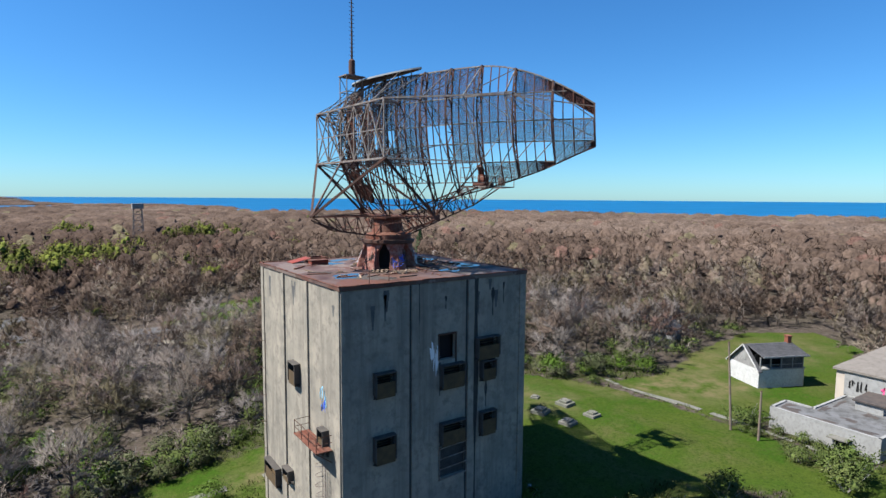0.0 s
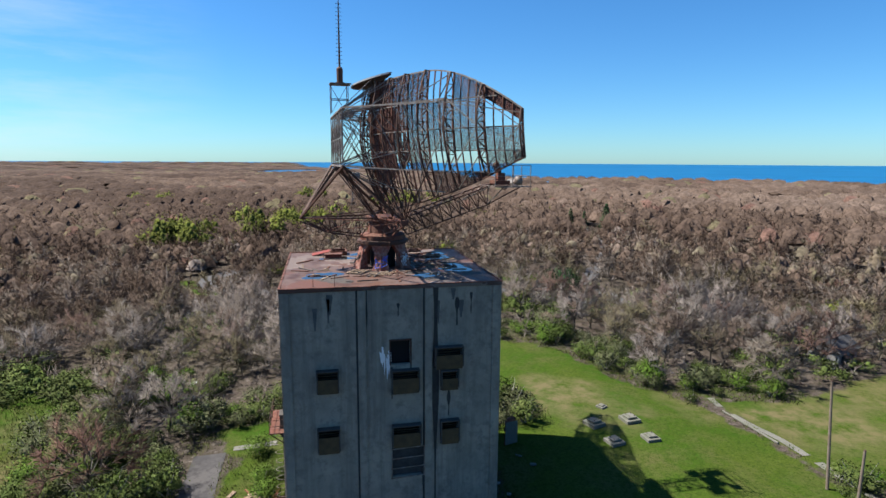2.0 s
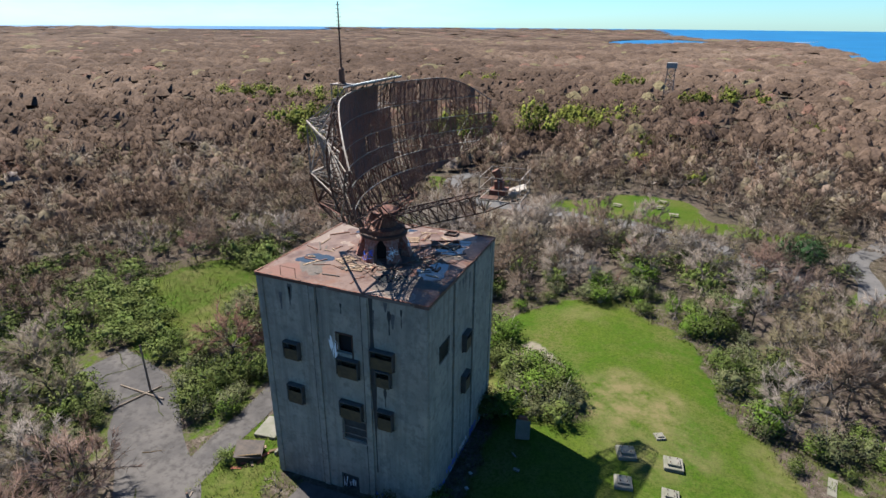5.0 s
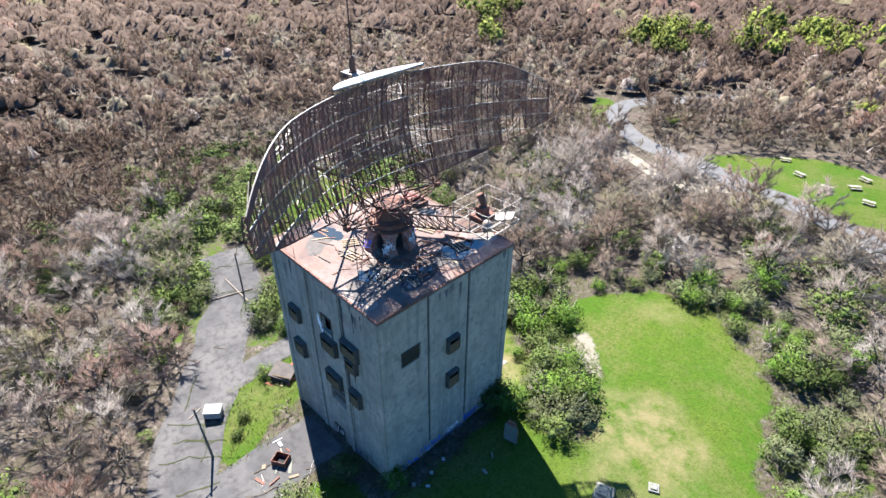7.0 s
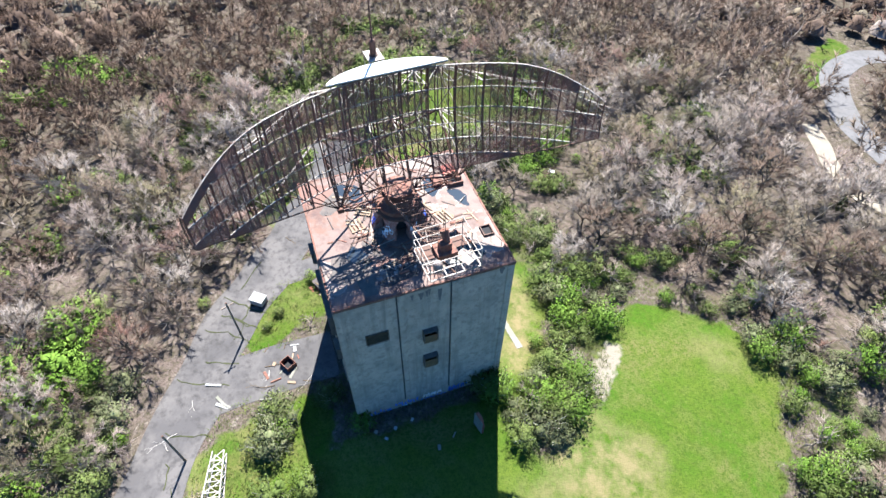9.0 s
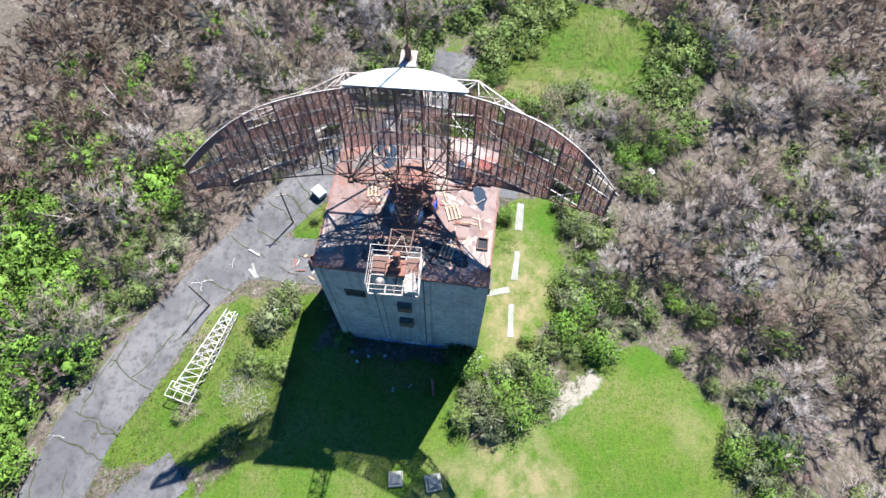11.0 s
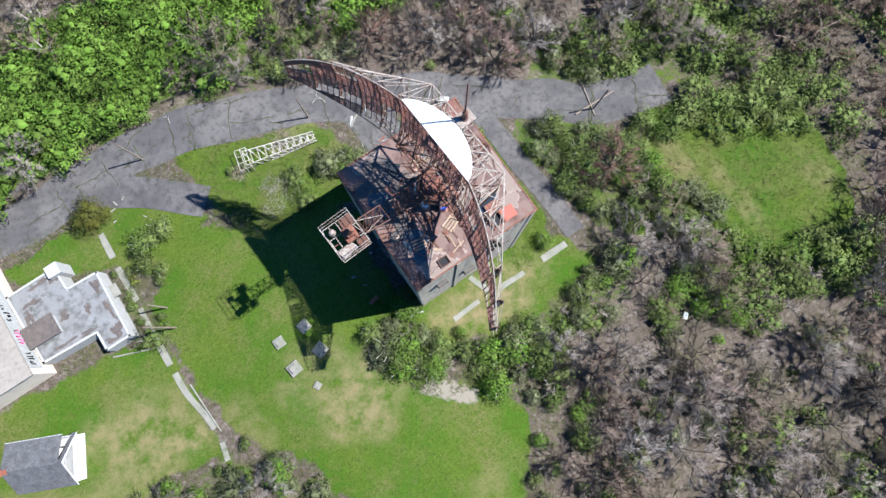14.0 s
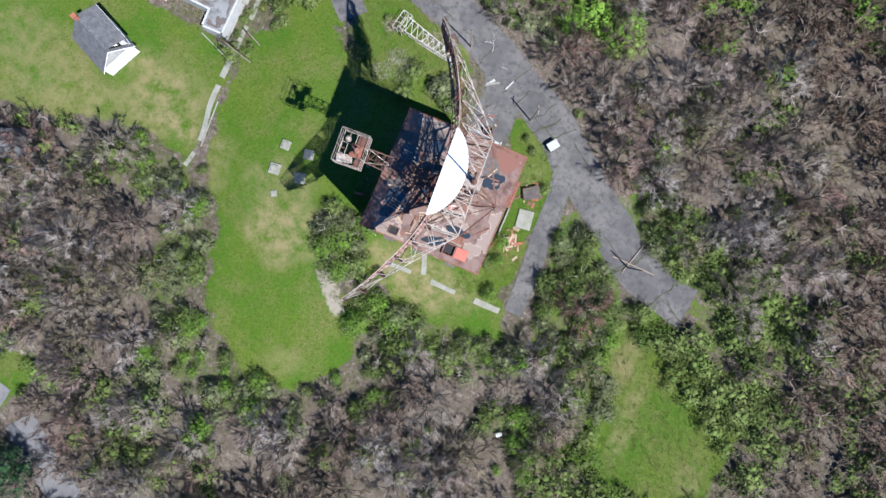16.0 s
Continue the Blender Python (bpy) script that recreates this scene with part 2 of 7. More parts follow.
def roof_material():
    """Rust-stained roof: tan, pink-grey and red-brown sheets of stain with pale dried-up rims."""
    m = mat("rust_stained_roof", (0.114, 0.059, 0.043), 0.6, second=(0.124, 0.083, 0.071), scale=0.13, contrast=(0.47, 0.53), third=(0.058, 0.030, 0.026), fine=0.55, bump=0.5, bump_scale=3, spec=0.15)
    n, l = m.node_tree.nodes, m.node_tree.links
    base = n["Principled BSDF"].inputs["Base Color"]
    out = base.links[0].from_socket
    geo = n.new("ShaderNodeNewGeometry")
    for shift, scale, lo, hi, colour in ((7.0, 0.17, 0.555, 0.565, (0.155, 0.118, 0.100)), (31.0, 0.15, 0.62, 0.65, (0.120, 0.056, 0.042))):
        move = n.new("ShaderNodeVectorMath")
        move.operation = "ADD"
        move.inputs[1].default_value = (shift, shift * 0.6, 0)
        l.new(geo.outputs["Position"], move.inputs[0])
        nz = n.new("ShaderNodeTexNoise")
        nz.inputs["Scale"].default_value, nz.inputs["Detail"].default_value, nz.inputs["Roughness"].default_value = scale, 5, 0.55
        l.new(move.outputs[0], nz.inputs["Vector"])
        steps = [(lo, hi, colour)]
        if shift < 10:
            steps.append((lo - 0.012, lo - 0.004, None))
        for a, b, c in steps:
            r = n.new("ShaderNodeMapRange")
            r.inputs[1].default_value, r.inputs[2].default_value = a, b
            l.new(nz.outputs[0], r.inputs[0])
            f = r.outputs[0]
            if c is None:
                r2 = n.new("ShaderNodeMapRange")
                r2.inputs[1].default_value, r2.inputs[2].default_value, r2.inputs[3].default_value, r2.inputs[4].default_value = b + 0.004, b + 0.014, 0.45, 0.0
                l.new(nz.outputs[0], r2.inputs[0])
                mul = n.new("ShaderNodeMath")
                mul.operation = "MULTIPLY"
                l.new(f, mul.inputs[0])
                l.new(r2.outputs[0], mul.inputs[1])
                f, c = mul.outputs[0], (0.34, 0.29, 0.25)
            mx = n.new("ShaderNodeMix")
            mx.data_type = "RGBA"
            l.new(f, mx.inputs[0])
            l.new(out, mx.inputs[6])
            mx.inputs[7].default_value = (*(TONE * v for v in c), 1)
            out = mx.outputs[2]
    l.new(out, base)
    return m


ROOF_RUST = roof_material()


def twig_material(name, source):
    """Bare twigs: each tree takes its own place between brown, grey and russet."""
    m = mat(name, (0.2, 0.2, 0.2), 0.9, spec=0.03)
    n, l = m.node_tree.nodes, m.node_tree.links
    if source == "tint":
        src = n.new("ShaderNodeAttribute")
        src.attribute_name = "tint"
        fac = src.outputs["Fac"]
    else:
        fac = n.new("ShaderNodeObjectInfo").outputs["Random"]
    rp = n.new("ShaderNodeValToRGB")
    e = rp.color_ramp.elements
    stops = [(0.0, (0.050, 0.038, 0.032)), (0.3, (0.091, 0.071, 0.059)), (0.5, (0.116, 0.095, 0.082)), (0.58, (0.099, 0.093, 0.060)), (0.66, (0.134, 0.120, 0.109)), (0.86, (0.172, 0.162, 0.156)), (0.92, (0.101, 0.064, 0.054)), (1.0, (0.183, 0.174, 0.168))]
    gain = (2.02, 1.93, 1.88) if source == "object" else (1.90, 1.76, 1.66)
    stops = [(p, tuple(TONE * v * g for v, g in zip(c, gain))) for p, c in stops]
    if source == "object":
        stops = [(max(0.0, p * 1.5 - 0.5), c) for p, c in stops[1:]]
    e[0].position, e[0].color = stops[0][0], (*stops[0][1], 1)
    e[1].position, e[1].color = stops[-1][0], (*stops[-1][1], 1)
    for pos, col in stops[1:-1]:
        x = e.new(pos)
        x.color = (*col, 1)
    l.new(fac, rp.inputs[0])
    geo = n.new("ShaderNodeNewGeometry")
    out = rp.outputs[0]
    for sc, lo, hi, dark in (((0.35, 0.40, 0.62, 0.85), (2.2, 0.42, 0.60, 0.85)) if source == "object" else ((0.035, 0.38, 0.62, 0.78), (0.14, 0.40, 0.60, 0.78), (0.7, 0.42, 0.58, 0.66))):
        nz = n.new("ShaderNodeTexNoise")
        nz.inputs["Scale"].default_value, nz.inputs["Detail"].default_value = sc, 5
        l.new(geo.outputs["Position"], nz.inputs["Vector"])
        mr = n.new("ShaderNodeMapRange")
        mr.inputs[1].default_value, mr.inputs[2].default_value, mr.inputs[3].default_value = lo, hi, dark
        l.new(nz.outputs[0], mr.inputs[0])
        hs = n.new("ShaderNodeHueSaturation")
        l.new(out, hs.inputs["Color"])
        l.new(mr.outputs[0], hs.inputs["Value"])
        out = hs.outputs[0]
    l.new(out, n["Principled BSDF"].inputs["Base Color"])
    through_light = n.new("ShaderNodeBsdfTranslucent")
    both = n.new("ShaderNodeMixShader")
    both.inputs[0].default_value = 0.34 if source == "object" else 0.12
    l.new(out, through_light.inputs["Color"])
    l.new(n["Principled BSDF"].outputs[0], both.inputs[1])
    l.new(through_light.outputs[0], both.inputs[2])
    l.new(both.outputs[0], n["Material Output"].inputs["Surface"])
    return m


TWIG = twig_material("bare_twigs", "object")
TWIG_FAR = twig_material("bare_woodland_twigs", "tint")


# ---- mesh helpers ----
class Shape:
    """Collects vertices and faces of one mesh."""

    def __init__(self):
        self.v, self.f = [], []

    def tube(self, p, q, r, n=4, r2=None):
        p, q = Vector(p), Vector(q)
        d = q - p
        if d.length < 1e-5:
            return self
        d.normalize()
        a = d.cross(Vector((0, 0, 1)) if abs(d.z) < 0.9 else Vector((1, 0, 0))).normalized()
        b = d.cross(a)
        r2 = r if r2 is None else r2
        i = len(self.v)
        for c, rr in ((p, r), (q, r2)):
            for k in range(n):
                w = 2 * math.pi * (k + 0.5) / n
                self.v.append(c + (a * math.cos(w) + b * math.sin(w)) * rr)
        for k in range(n):
            j = (k + 1) % n
            self.f.append((i + k, i + j, i + n + j, i + n + k))
        self.f.append(tuple(i + n - 1 - k for k in range(n)))
        self.f.append(tuple(i + n + k for k in range(n)))
        return self

    def path(self, pts, r, n=4):
        """One swept bar through the points."""
        pts = [Vector(p) for p in pts]
        span = pts[-1] - pts[0]
        if len(pts) < 3 or span.length < 0.5 * sum((q - p).length for p, q in zip(pts, pts[1:])):
            for p, q in zip(pts, pts[1:]):
                self.tube(p, q, r, n)
            return self
        ref = Vector((0, 0, 1)) if abs(span.normalized().z) < 0.7 else Vector((0.8, 0.6, 0))
        i = len(self.v)
        for k, p in enumerate(pts):
            d = (pts[min(k + 1, len(pts) - 1)] - pts[max(k - 1, 0)]).normalized()
            a = d.cross(ref).normalized()
            b = d.cross(a)
            self.v += [p + (a * math.cos(w) + b * math.sin(w)) * r for w in (2 * math.pi * (j + 0.5) / n for j in range(n))]
        for k in range(len(pts) - 1):
            for j in range(n):
                q = i + k * n
                self.f.append((q + j, q + (j + 1) % n, q + n + (j + 1) % n, q + n + j))
        self.f += [tuple(i + n - 1 - k for k in range(n)), tuple(len(self.v) - n + k for k in range(n))]
        return self

    def box(self, x0, x1, y0, y1, z0, z1, m=None):
        i = len(self.v)
        for x in (x0, x1):
            for y in (y0, y1):
                for z in (z0, z1):
                    p = Vector((x, y, z))
                    self.v.append(m @ p if m else p)
        self.f += [tuple(i + k for k in q) for q in ((0, 1, 3, 2), (4, 6, 7, 5), (0, 4, 5, 1), (2, 3, 7, 6), (0, 2, 6, 4), (1, 5, 7, 3))]
        return self

    def face(self, *pts):
        i = len(self.v)
        self.v += [Vector(p) for p in pts]
        self.f.append(tuple(range(i, i + len(pts))))
        return self

    def lathe(self, profile, n=32, a0=0.0, a1=2 * math.pi, centre=(0, 0)):
        i = len(self.v)
        closed = abs(a1 - a0 - 2 * math.pi) < 1e-6
        m = n if closed else n + 1
        for k in range(m):
            a = a0 + (a1 - a0) * k / n
            for r, z in profile:
                self.v.append(Vector((centre[0] + r * math.cos(a), centre[1] + r * math.sin(a), z)))
        s = len(profile)
        for k in range(n):
            for j in range(s - 1):
                p, q = i + k * s + j, i + ((k + 1) % m) * s + j
                self.f.append((p, q, q + 1, p + 1))
        return self

    def prism(self, outline, z0, z1):
        """An outline of (x, y) points, extruded from z0 to z1."""
        i, n = len(self.v), len(outline)
        self.v += [Vector((x, y, z0)) for x, y in outline] + [Vector((x, y, z1)) for x, y in outline]
        for k in range(n):
            j = (k + 1) % n
            self.f.append((i + k, i + j, i + n + j, i + n + k))
        self.f += [tuple(i + n - 1 - k for k in range(n)), tuple(i + n + k for k in range(n))]
        return self

    def moved(self, m):
        self.v = [m @ v for v in self.v]
        return self

    def mesh(self, name, material, smooth=False):
        me = bpy.data.meshes.new(name)
        me.from_pydata([tuple(v) for v in self.v], [], self.f)
        if isinstance(material, (list, tuple)):
            for x in material:
                me.materials.append(x)
        else:
            me.materials.append(material)
        if smooth:
            me.polygons.foreach_set("use_smooth", [True] * len(me.polygons))
        me.update()
        return me


def part(name, shape, material, parent=None, label="", smooth=False, bevel=0.0):
    ob = new(name, shape if isinstance(shape, bpy.types.Mesh) else shape.mesh(name, material, smooth))
    if parent:
        ob.parent = parent
    if label:
        ob["label"] = label
    if bevel:
        md = ob.modifiers.new("bevel", "BEVEL")
        md.width, md.segments, md.limit_method = bevel, 1, "ANGLE"
    return ob


def thing(name, label, category, m=None, group="", kind=""):
    ob = new(name)
    ob.empty_display_size = 0.5
    if m is not None:
        ob.matrix_world = m
    return tagged(ob, label, category, group, kind)


def array_mesh(name, verts, tris, material, tint=None, normals=None):
    """A triangle mesh straight from arrays."""
    me = bpy.data.meshes.new(name)
    verts = np.asarray(verts, np.float32)
    tris = np.asarray(tris, np.int32)
    me.vertices.add(len(verts))
    me.vertices.foreach_set("co", verts.ravel())
    me.loops.add(tris.size)
    me.loops.foreach_set("vertex_index", tris.ravel())
    me.polygons.add(len(tris))
    me.polygons.foreach_set("loop_start", np.arange(0, tris.size, 3, dtype=np.int32))
    me.materials.append(material)
    if tint is not None:
        me.attributes.new("tint", "FLOAT", "POINT").data.foreach_set("value", np.asarray(tint, np.float32))
    me.update(calc_edges=True)
    if normals is not None:
        me.polygons.foreach_set("use_smooth", [True] * len(tris))
        me.normals_split_custom_set_from_vertices(normals.tolist())
    return me


# ---- ground ----
def sstep(a, b, x):
    u = np.clip((x - a) / (b - a), 0, 1)
    return u * u * (3 - 2 * u)


def wave(x, y, seed=0.0):
    """A smooth, cheap irregular field between about -1 and 1."""
    return (np.sin(x * 1.0 + 1.7 * np.sin(y * 0.63 + seed)) + np.sin(y * 1.13 + 1.3 * np.sin(x * 0.71 + seed * 2.1)) + np.sin((x + y) * 0.47 + seed)) / 3


def shore(h):
    """Distance of the shore at the heading h, degrees clockwise from +y."""
    return 900 + 1700 * sstep(16, 3, h) + 2600 * sstep(2, -6, h) + 3000 * sstep(95, 120, h)


def ground_z(x, y):
    x, y = np.asarray(x, float), np.asarray(y, float)
    r = np.hypot(x, y)
    h = np.degrees(np.arctan2(x, y))
    z = np.where(x < 0, 2.5 * np.tanh(x / 40), 2.1 * sstep(-4, 24, x) - 1.1 * sstep(32, 52, x) - 2.1 * 0.0557)
    far = sstep(120, 700, r)
    z = z + far * (2.0 + 2.5 * wave(x / 150, y / 150, 2.0))
    z = z - 14 * sstep(900, 2600, r) + 30 * (np.minimum(r, 4900) / 4900) ** 3
    s = shore(h)
    return z + (-40 - z) * sstep(s * 0.99, s * 1.03 + 10, r)


def seg_dist(x, y, pts):
    """Distance from points to a polyline, and how far along it."""
    best = np.full(np.shape(x), 1e9)
    for (ax, ay), (bx, by) in zip(pts, pts[1:]):
        dx, dy = bx - ax, by - ay
        u = np.clip(((x - ax) * dx + (y - ay) * dy) / (dx * dx + dy * dy), 0, 1)
        best = np.minimum(best, np.hypot(x - ax - u * dx, y - ay - u * dy))
    return best


def inside(x, y, pts):
    """Signed distance to a closed outline, positive inside."""
    d = seg_dist(x, y, pts + pts[:1])
    c = np.zeros(np.shape(x), bool)
    for (ax, ay), (bx, by) in zip(pts, pts[1:] + pts[:1]):
        if ay == by:
            continue
        hit = (ay > y) != (by > y)
        c ^= hit & (x < (bx - ax) * (y - ay) / (by - ay) + ax)
    return np.where(c, d, -d)


LAWN = [(49, -16), (48.5, -5), (47.5, 10), (39, 20), (35.5, 36), (24, 45.5), (12, 44), (5, 35), (5.5, 29), (10, 26), (17, 22), (20, 15), (24, 9), (12, 9), (12, -17), (25, -17), (33, -24), (42, -22)]
EAST_LAWN = [(50, -12), (50, 12), (62, 9), (80, 14), (105, 17), (120, 8), (112, -4), (98, -8), (84, -16), (66, -14.5)]
ISLAND_FALLEN = [(32, -37), (30, -39), (27, -38), (22, -34), (9, -31), (5, -27), (4, -12), (26, -16), (30, -26)]
ISLAND_TRUCK = [(-5, -20.5), (-10, -22.5), (-14, -21), (-17, -17), (-18, -10), (-18, 3), (-17, 14), (-8, 14), (-9, 0), (-9, -13)]
SIDE_LAWN = [(-18, 12), (-8, 9), (12, 9), (14, 15), (10, 18), (-4, 22), (-12, 22), (-21, 20)]
WEST_FIELD = [(-38, 10), (-46, 3), (-58, 7), (-72, 18), (-70, 34), (-60, 46), (-50, 39), (-38, 36), (-43, 28), (-39, 20)]
NORTH_GLADE = [(-8, 104), (4, 100), (16, 98), (30, 92), (44, 95), (60, 98), (72, 100), (66, 106), (40, 104), (20, 108), (0, 114)]
ROAD_LAWN = [(66, -36), (56, -37), (48, -37), (36, -32), (31, -24), (44, -20), (52, -27), (66, -33)]
BEND_LAWN = [(62, 66), (68, 74), (74, 66), (70, 58), (60, 60)]
VERGE = [(-53, 132), (-47, 118), (-40, 107), (-34, 108), (-41, 119), (-46, 130)]
VERGE_BEND = [(-3, 106), (1, 99), (10, 97.5), (22, 93.5), (34, 92), (38, 104), (34, 118), (20, 121), (8, 118)]
LAWNS = [VERGE, VERGE_BEND, LAWN, EAST_LAWN, ISLAND_FALLEN, ISLAND_TRUCK, SIDE_LAWN, WEST_FIELD, NORTH_GLADE, ROAD_LAWN, BEND_LAWN]
SOIL = [(18.3, 20.6), (16, 20.8), (13, 22.6), (9.8, 26.8), (11.2, 28), (14.2, 25.8), (16.4, 23)]
ROAD_LINE = [(120, -38), (90, -42), (72, -43), (56, -42.5), (40, -43), (30, -41.5), (20, -38.5), (10, -35), (0, -30.5), (-10, -25.5), (-20, -18.5), (-30, -11), (-38, -5), (-46, -1.5), (-52.5, -0.5)]
LOBE_LINE = [(-19, -17), (-19.8, -10), (-20, -2), (-20.7, 6), (-20.6, 14)]
SPUR_LINE = [(-1, -30), (-2, -22), (-2, -10.5)]
LOOP_LINE = [(46, -40), (38, -34), (31, -27)]
FAR_ROAD = [(-22, 160), (-30, 147), (-39, 136.5), (-42, 128.5), (-38, 117), (-24, 105.8), (-11, 101.8), (1, 99), (9, 94.5), (18, 92.5), (29, 88), (37, 85.5), (52, 77), (60, 71)]
BEND_ROAD = [(66, 66), (68, 76), (68, 88), (74, 99), (88, 122), (106, 150), (114, 172), (122, 200), (131, 216)]
FAR_PATH = [(-24, 96), (-18, 93), (-10, 88.5), (-5, 87), (1, 88), (6, 91)]
PAVED = [(ROAD_LINE, 4.2), (LOBE_LINE, 2.0), (SPUR_LINE, 4.0), (LOOP_LINE, 2.8), (FAR_ROAD, 3.1), (FAR_PATH, 1.5), (BEND_ROAD, 2.2)]


def lawn_field(x, y):
    """Above 0 on mown or open grass."""
    d = np.full(np.shape(x), -1e9)
    for o in LAWNS:
        d = np.maximum(d, inside(x, y, o))
    return d + 1.0 * wave(x * 0.9, y * 0.9, 1.0)


def paved_field(x, y):
    d = np.full(np.shape(x), 1e9)
    for line, half in PAVED:
        d = np.minimum(d, seg_dist(x, y, line) - half)
    return d


# worn, dry stretches of the grass: centre, radii, how dry
DRY = [(26, 16, 10, 8, 0.9), (18.5, 14.5, 4, 6, 0.9), (32, 9, 8, 6, 0.45), (53, 5, 3.5, 3.5, 1.0), (60, 2, 11, 10, 0.8), (76, 9, 16, 8, 0.6), (-1, 15, 14, 6, 1.0), (-45, 14, 3, 9, 0.7), (-66, 30, 3, 8, 0.5), (-50, 26, 2, 12, 0.6),
       (17, 40, 5, 3, 0.35), (12, -30, 6, 4, 0.5), (45, 12, 4, 8, 0.5), (-14, -14, 3, 5, 0.4), (90, 5, 25, 10, 0.5), (6, -22, 4, 5, 0.4)]


def dry_field(x, y):
    d = np.zeros(np.shape(x))
    for cx, cy, rx, ry, w in DRY:
        q = np.hypot((x - cx) / rx, (y - cy) / ry) + 0.25 * wave(x * 0.7, y * 0.7, cx)
        d = np.maximum(d, w * sstep(1.15, 0.45, q))
    return d


# thickets of leafy shrubs: centre, radii, how dense
THICKETS = [(16.0, 14, 5.5, 9, 1.0), (22, 8, 3, 3.5, 0.9), (-32, 9, 8, 15, 0.92), (-24.5, -4, 3, 6, 0.9), (42, -60, 45, 13, 0.95), (-1, 25, 13, 4.5, 0.9), (-15, 25, 9, 5, 0.7), (-22, 30, 8, 6, 0.3), (44, 30, 6, 9, 0.8),
            (28, 49, 14, 4, 0.7), (56, 17, 9, 5, 0.7), (-56, -6, 14, 6, 0.85), (-42, -13, 12, 6, 0.85), (12, -19, 8, 3.5, 0.45), (50.5, -17, 2.0, 6, 0.7), (-57, 11, 9, 4, 0.8), (-47, 6, 6, 6, 0.8), (-70, 12, 8, 7, 0.8), (-66, 0, 12, 6, 0.8),
            (-90, 20, 18, 26, 0.4), (-29, 36, 9, 10, 0.25), (-65, 21, 4, 5, 0.5), (-54, 43, 9, 6, 0.8), (-60, 47, 8, 5, 0.8), (-41, 24, 4, 9, 0.7), (41, -26, 3, 2.5, 0.6), (-14, 8, 2.5, 7, 0.55), (-20, 58, 30, 12, 0.2), (40, 62, 30, 10, 0.4), (5, -44, 30, 5, 0.6),
            (3, 37, 5, 6, 0.5), (-52, 12, 2.2, 2.2, 0.8), (-43, 33, 4, 3, 0.8), (-64, 24, 2, 2, 0.9), (-28, -12, 4, 4, 0.6), (66, 19, 8, 4, 0.6), (38, 42, 7, 5, 0.6)]


def thicket(x, y):
    d = np.zeros(np.shape(x))
    for cx, cy, rx, ry, w in THICKETS:
        q = ((x - cx) / rx) ** 2 + ((y - cy) / ry) ** 2
        d = np.maximum(d, w * (q < 1.0 + 0.3 * wave(x * 0.5, y * 0.5, cx)))
    return d


def build_ground():
    fine = np.arange(-90, 121, 1.25)
    grow = [1.15 ** k * 1.2 for k in range(1, 48)]
    out = np.cumsum(grow)
    out = out[out < 4800]
    ax = np.concatenate([-90 - out[::-1], fine, fine[-1] + out])
    X, Y = np.meshgrid(ax, ax, indexing="ij")
    Z = ground_z(X, Y)
    n = len(ax)
    idx = np.arange(n * n).reshape(n, n)
    a, b, c, d = idx[:-1, :-1].ravel(), idx[1:, :-1].ravel(), idx[1:, 1:].ravel(), idx[:-1, 1:].ravel()
    tris = np.concatenate([np.stack([a, b, c], 1), np.stack([a, c, d], 1)])
    me = array_mesh("ground", np.stack([X, Y, Z], -1).reshape(-1, 3), tris, GROUND)
    for key, f in (("lawn", np.clip(np.maximum(lawn_field(X, Y) * 0.5 + 0.5, 0.62 * thicket(X, Y)), 0, 1)), ("soil", np.clip(inside(X, Y, SOIL) * 0.6 + 0.75, 0, 1) * (inside(X, Y, SOIL) > -2.5)), ("dry", dry_field(X, Y))):
        me.attributes.new(key, "FLOAT", "POINT").data.foreach_set("value", f.ravel().astype(np.float32))
    me.polygons.foreach_set("use_smooth", [True] * len(me.polygons))
    tagged(new("ground", me), "grassy clearings and leaf-littered woodland ground", "ground", kind="structure")


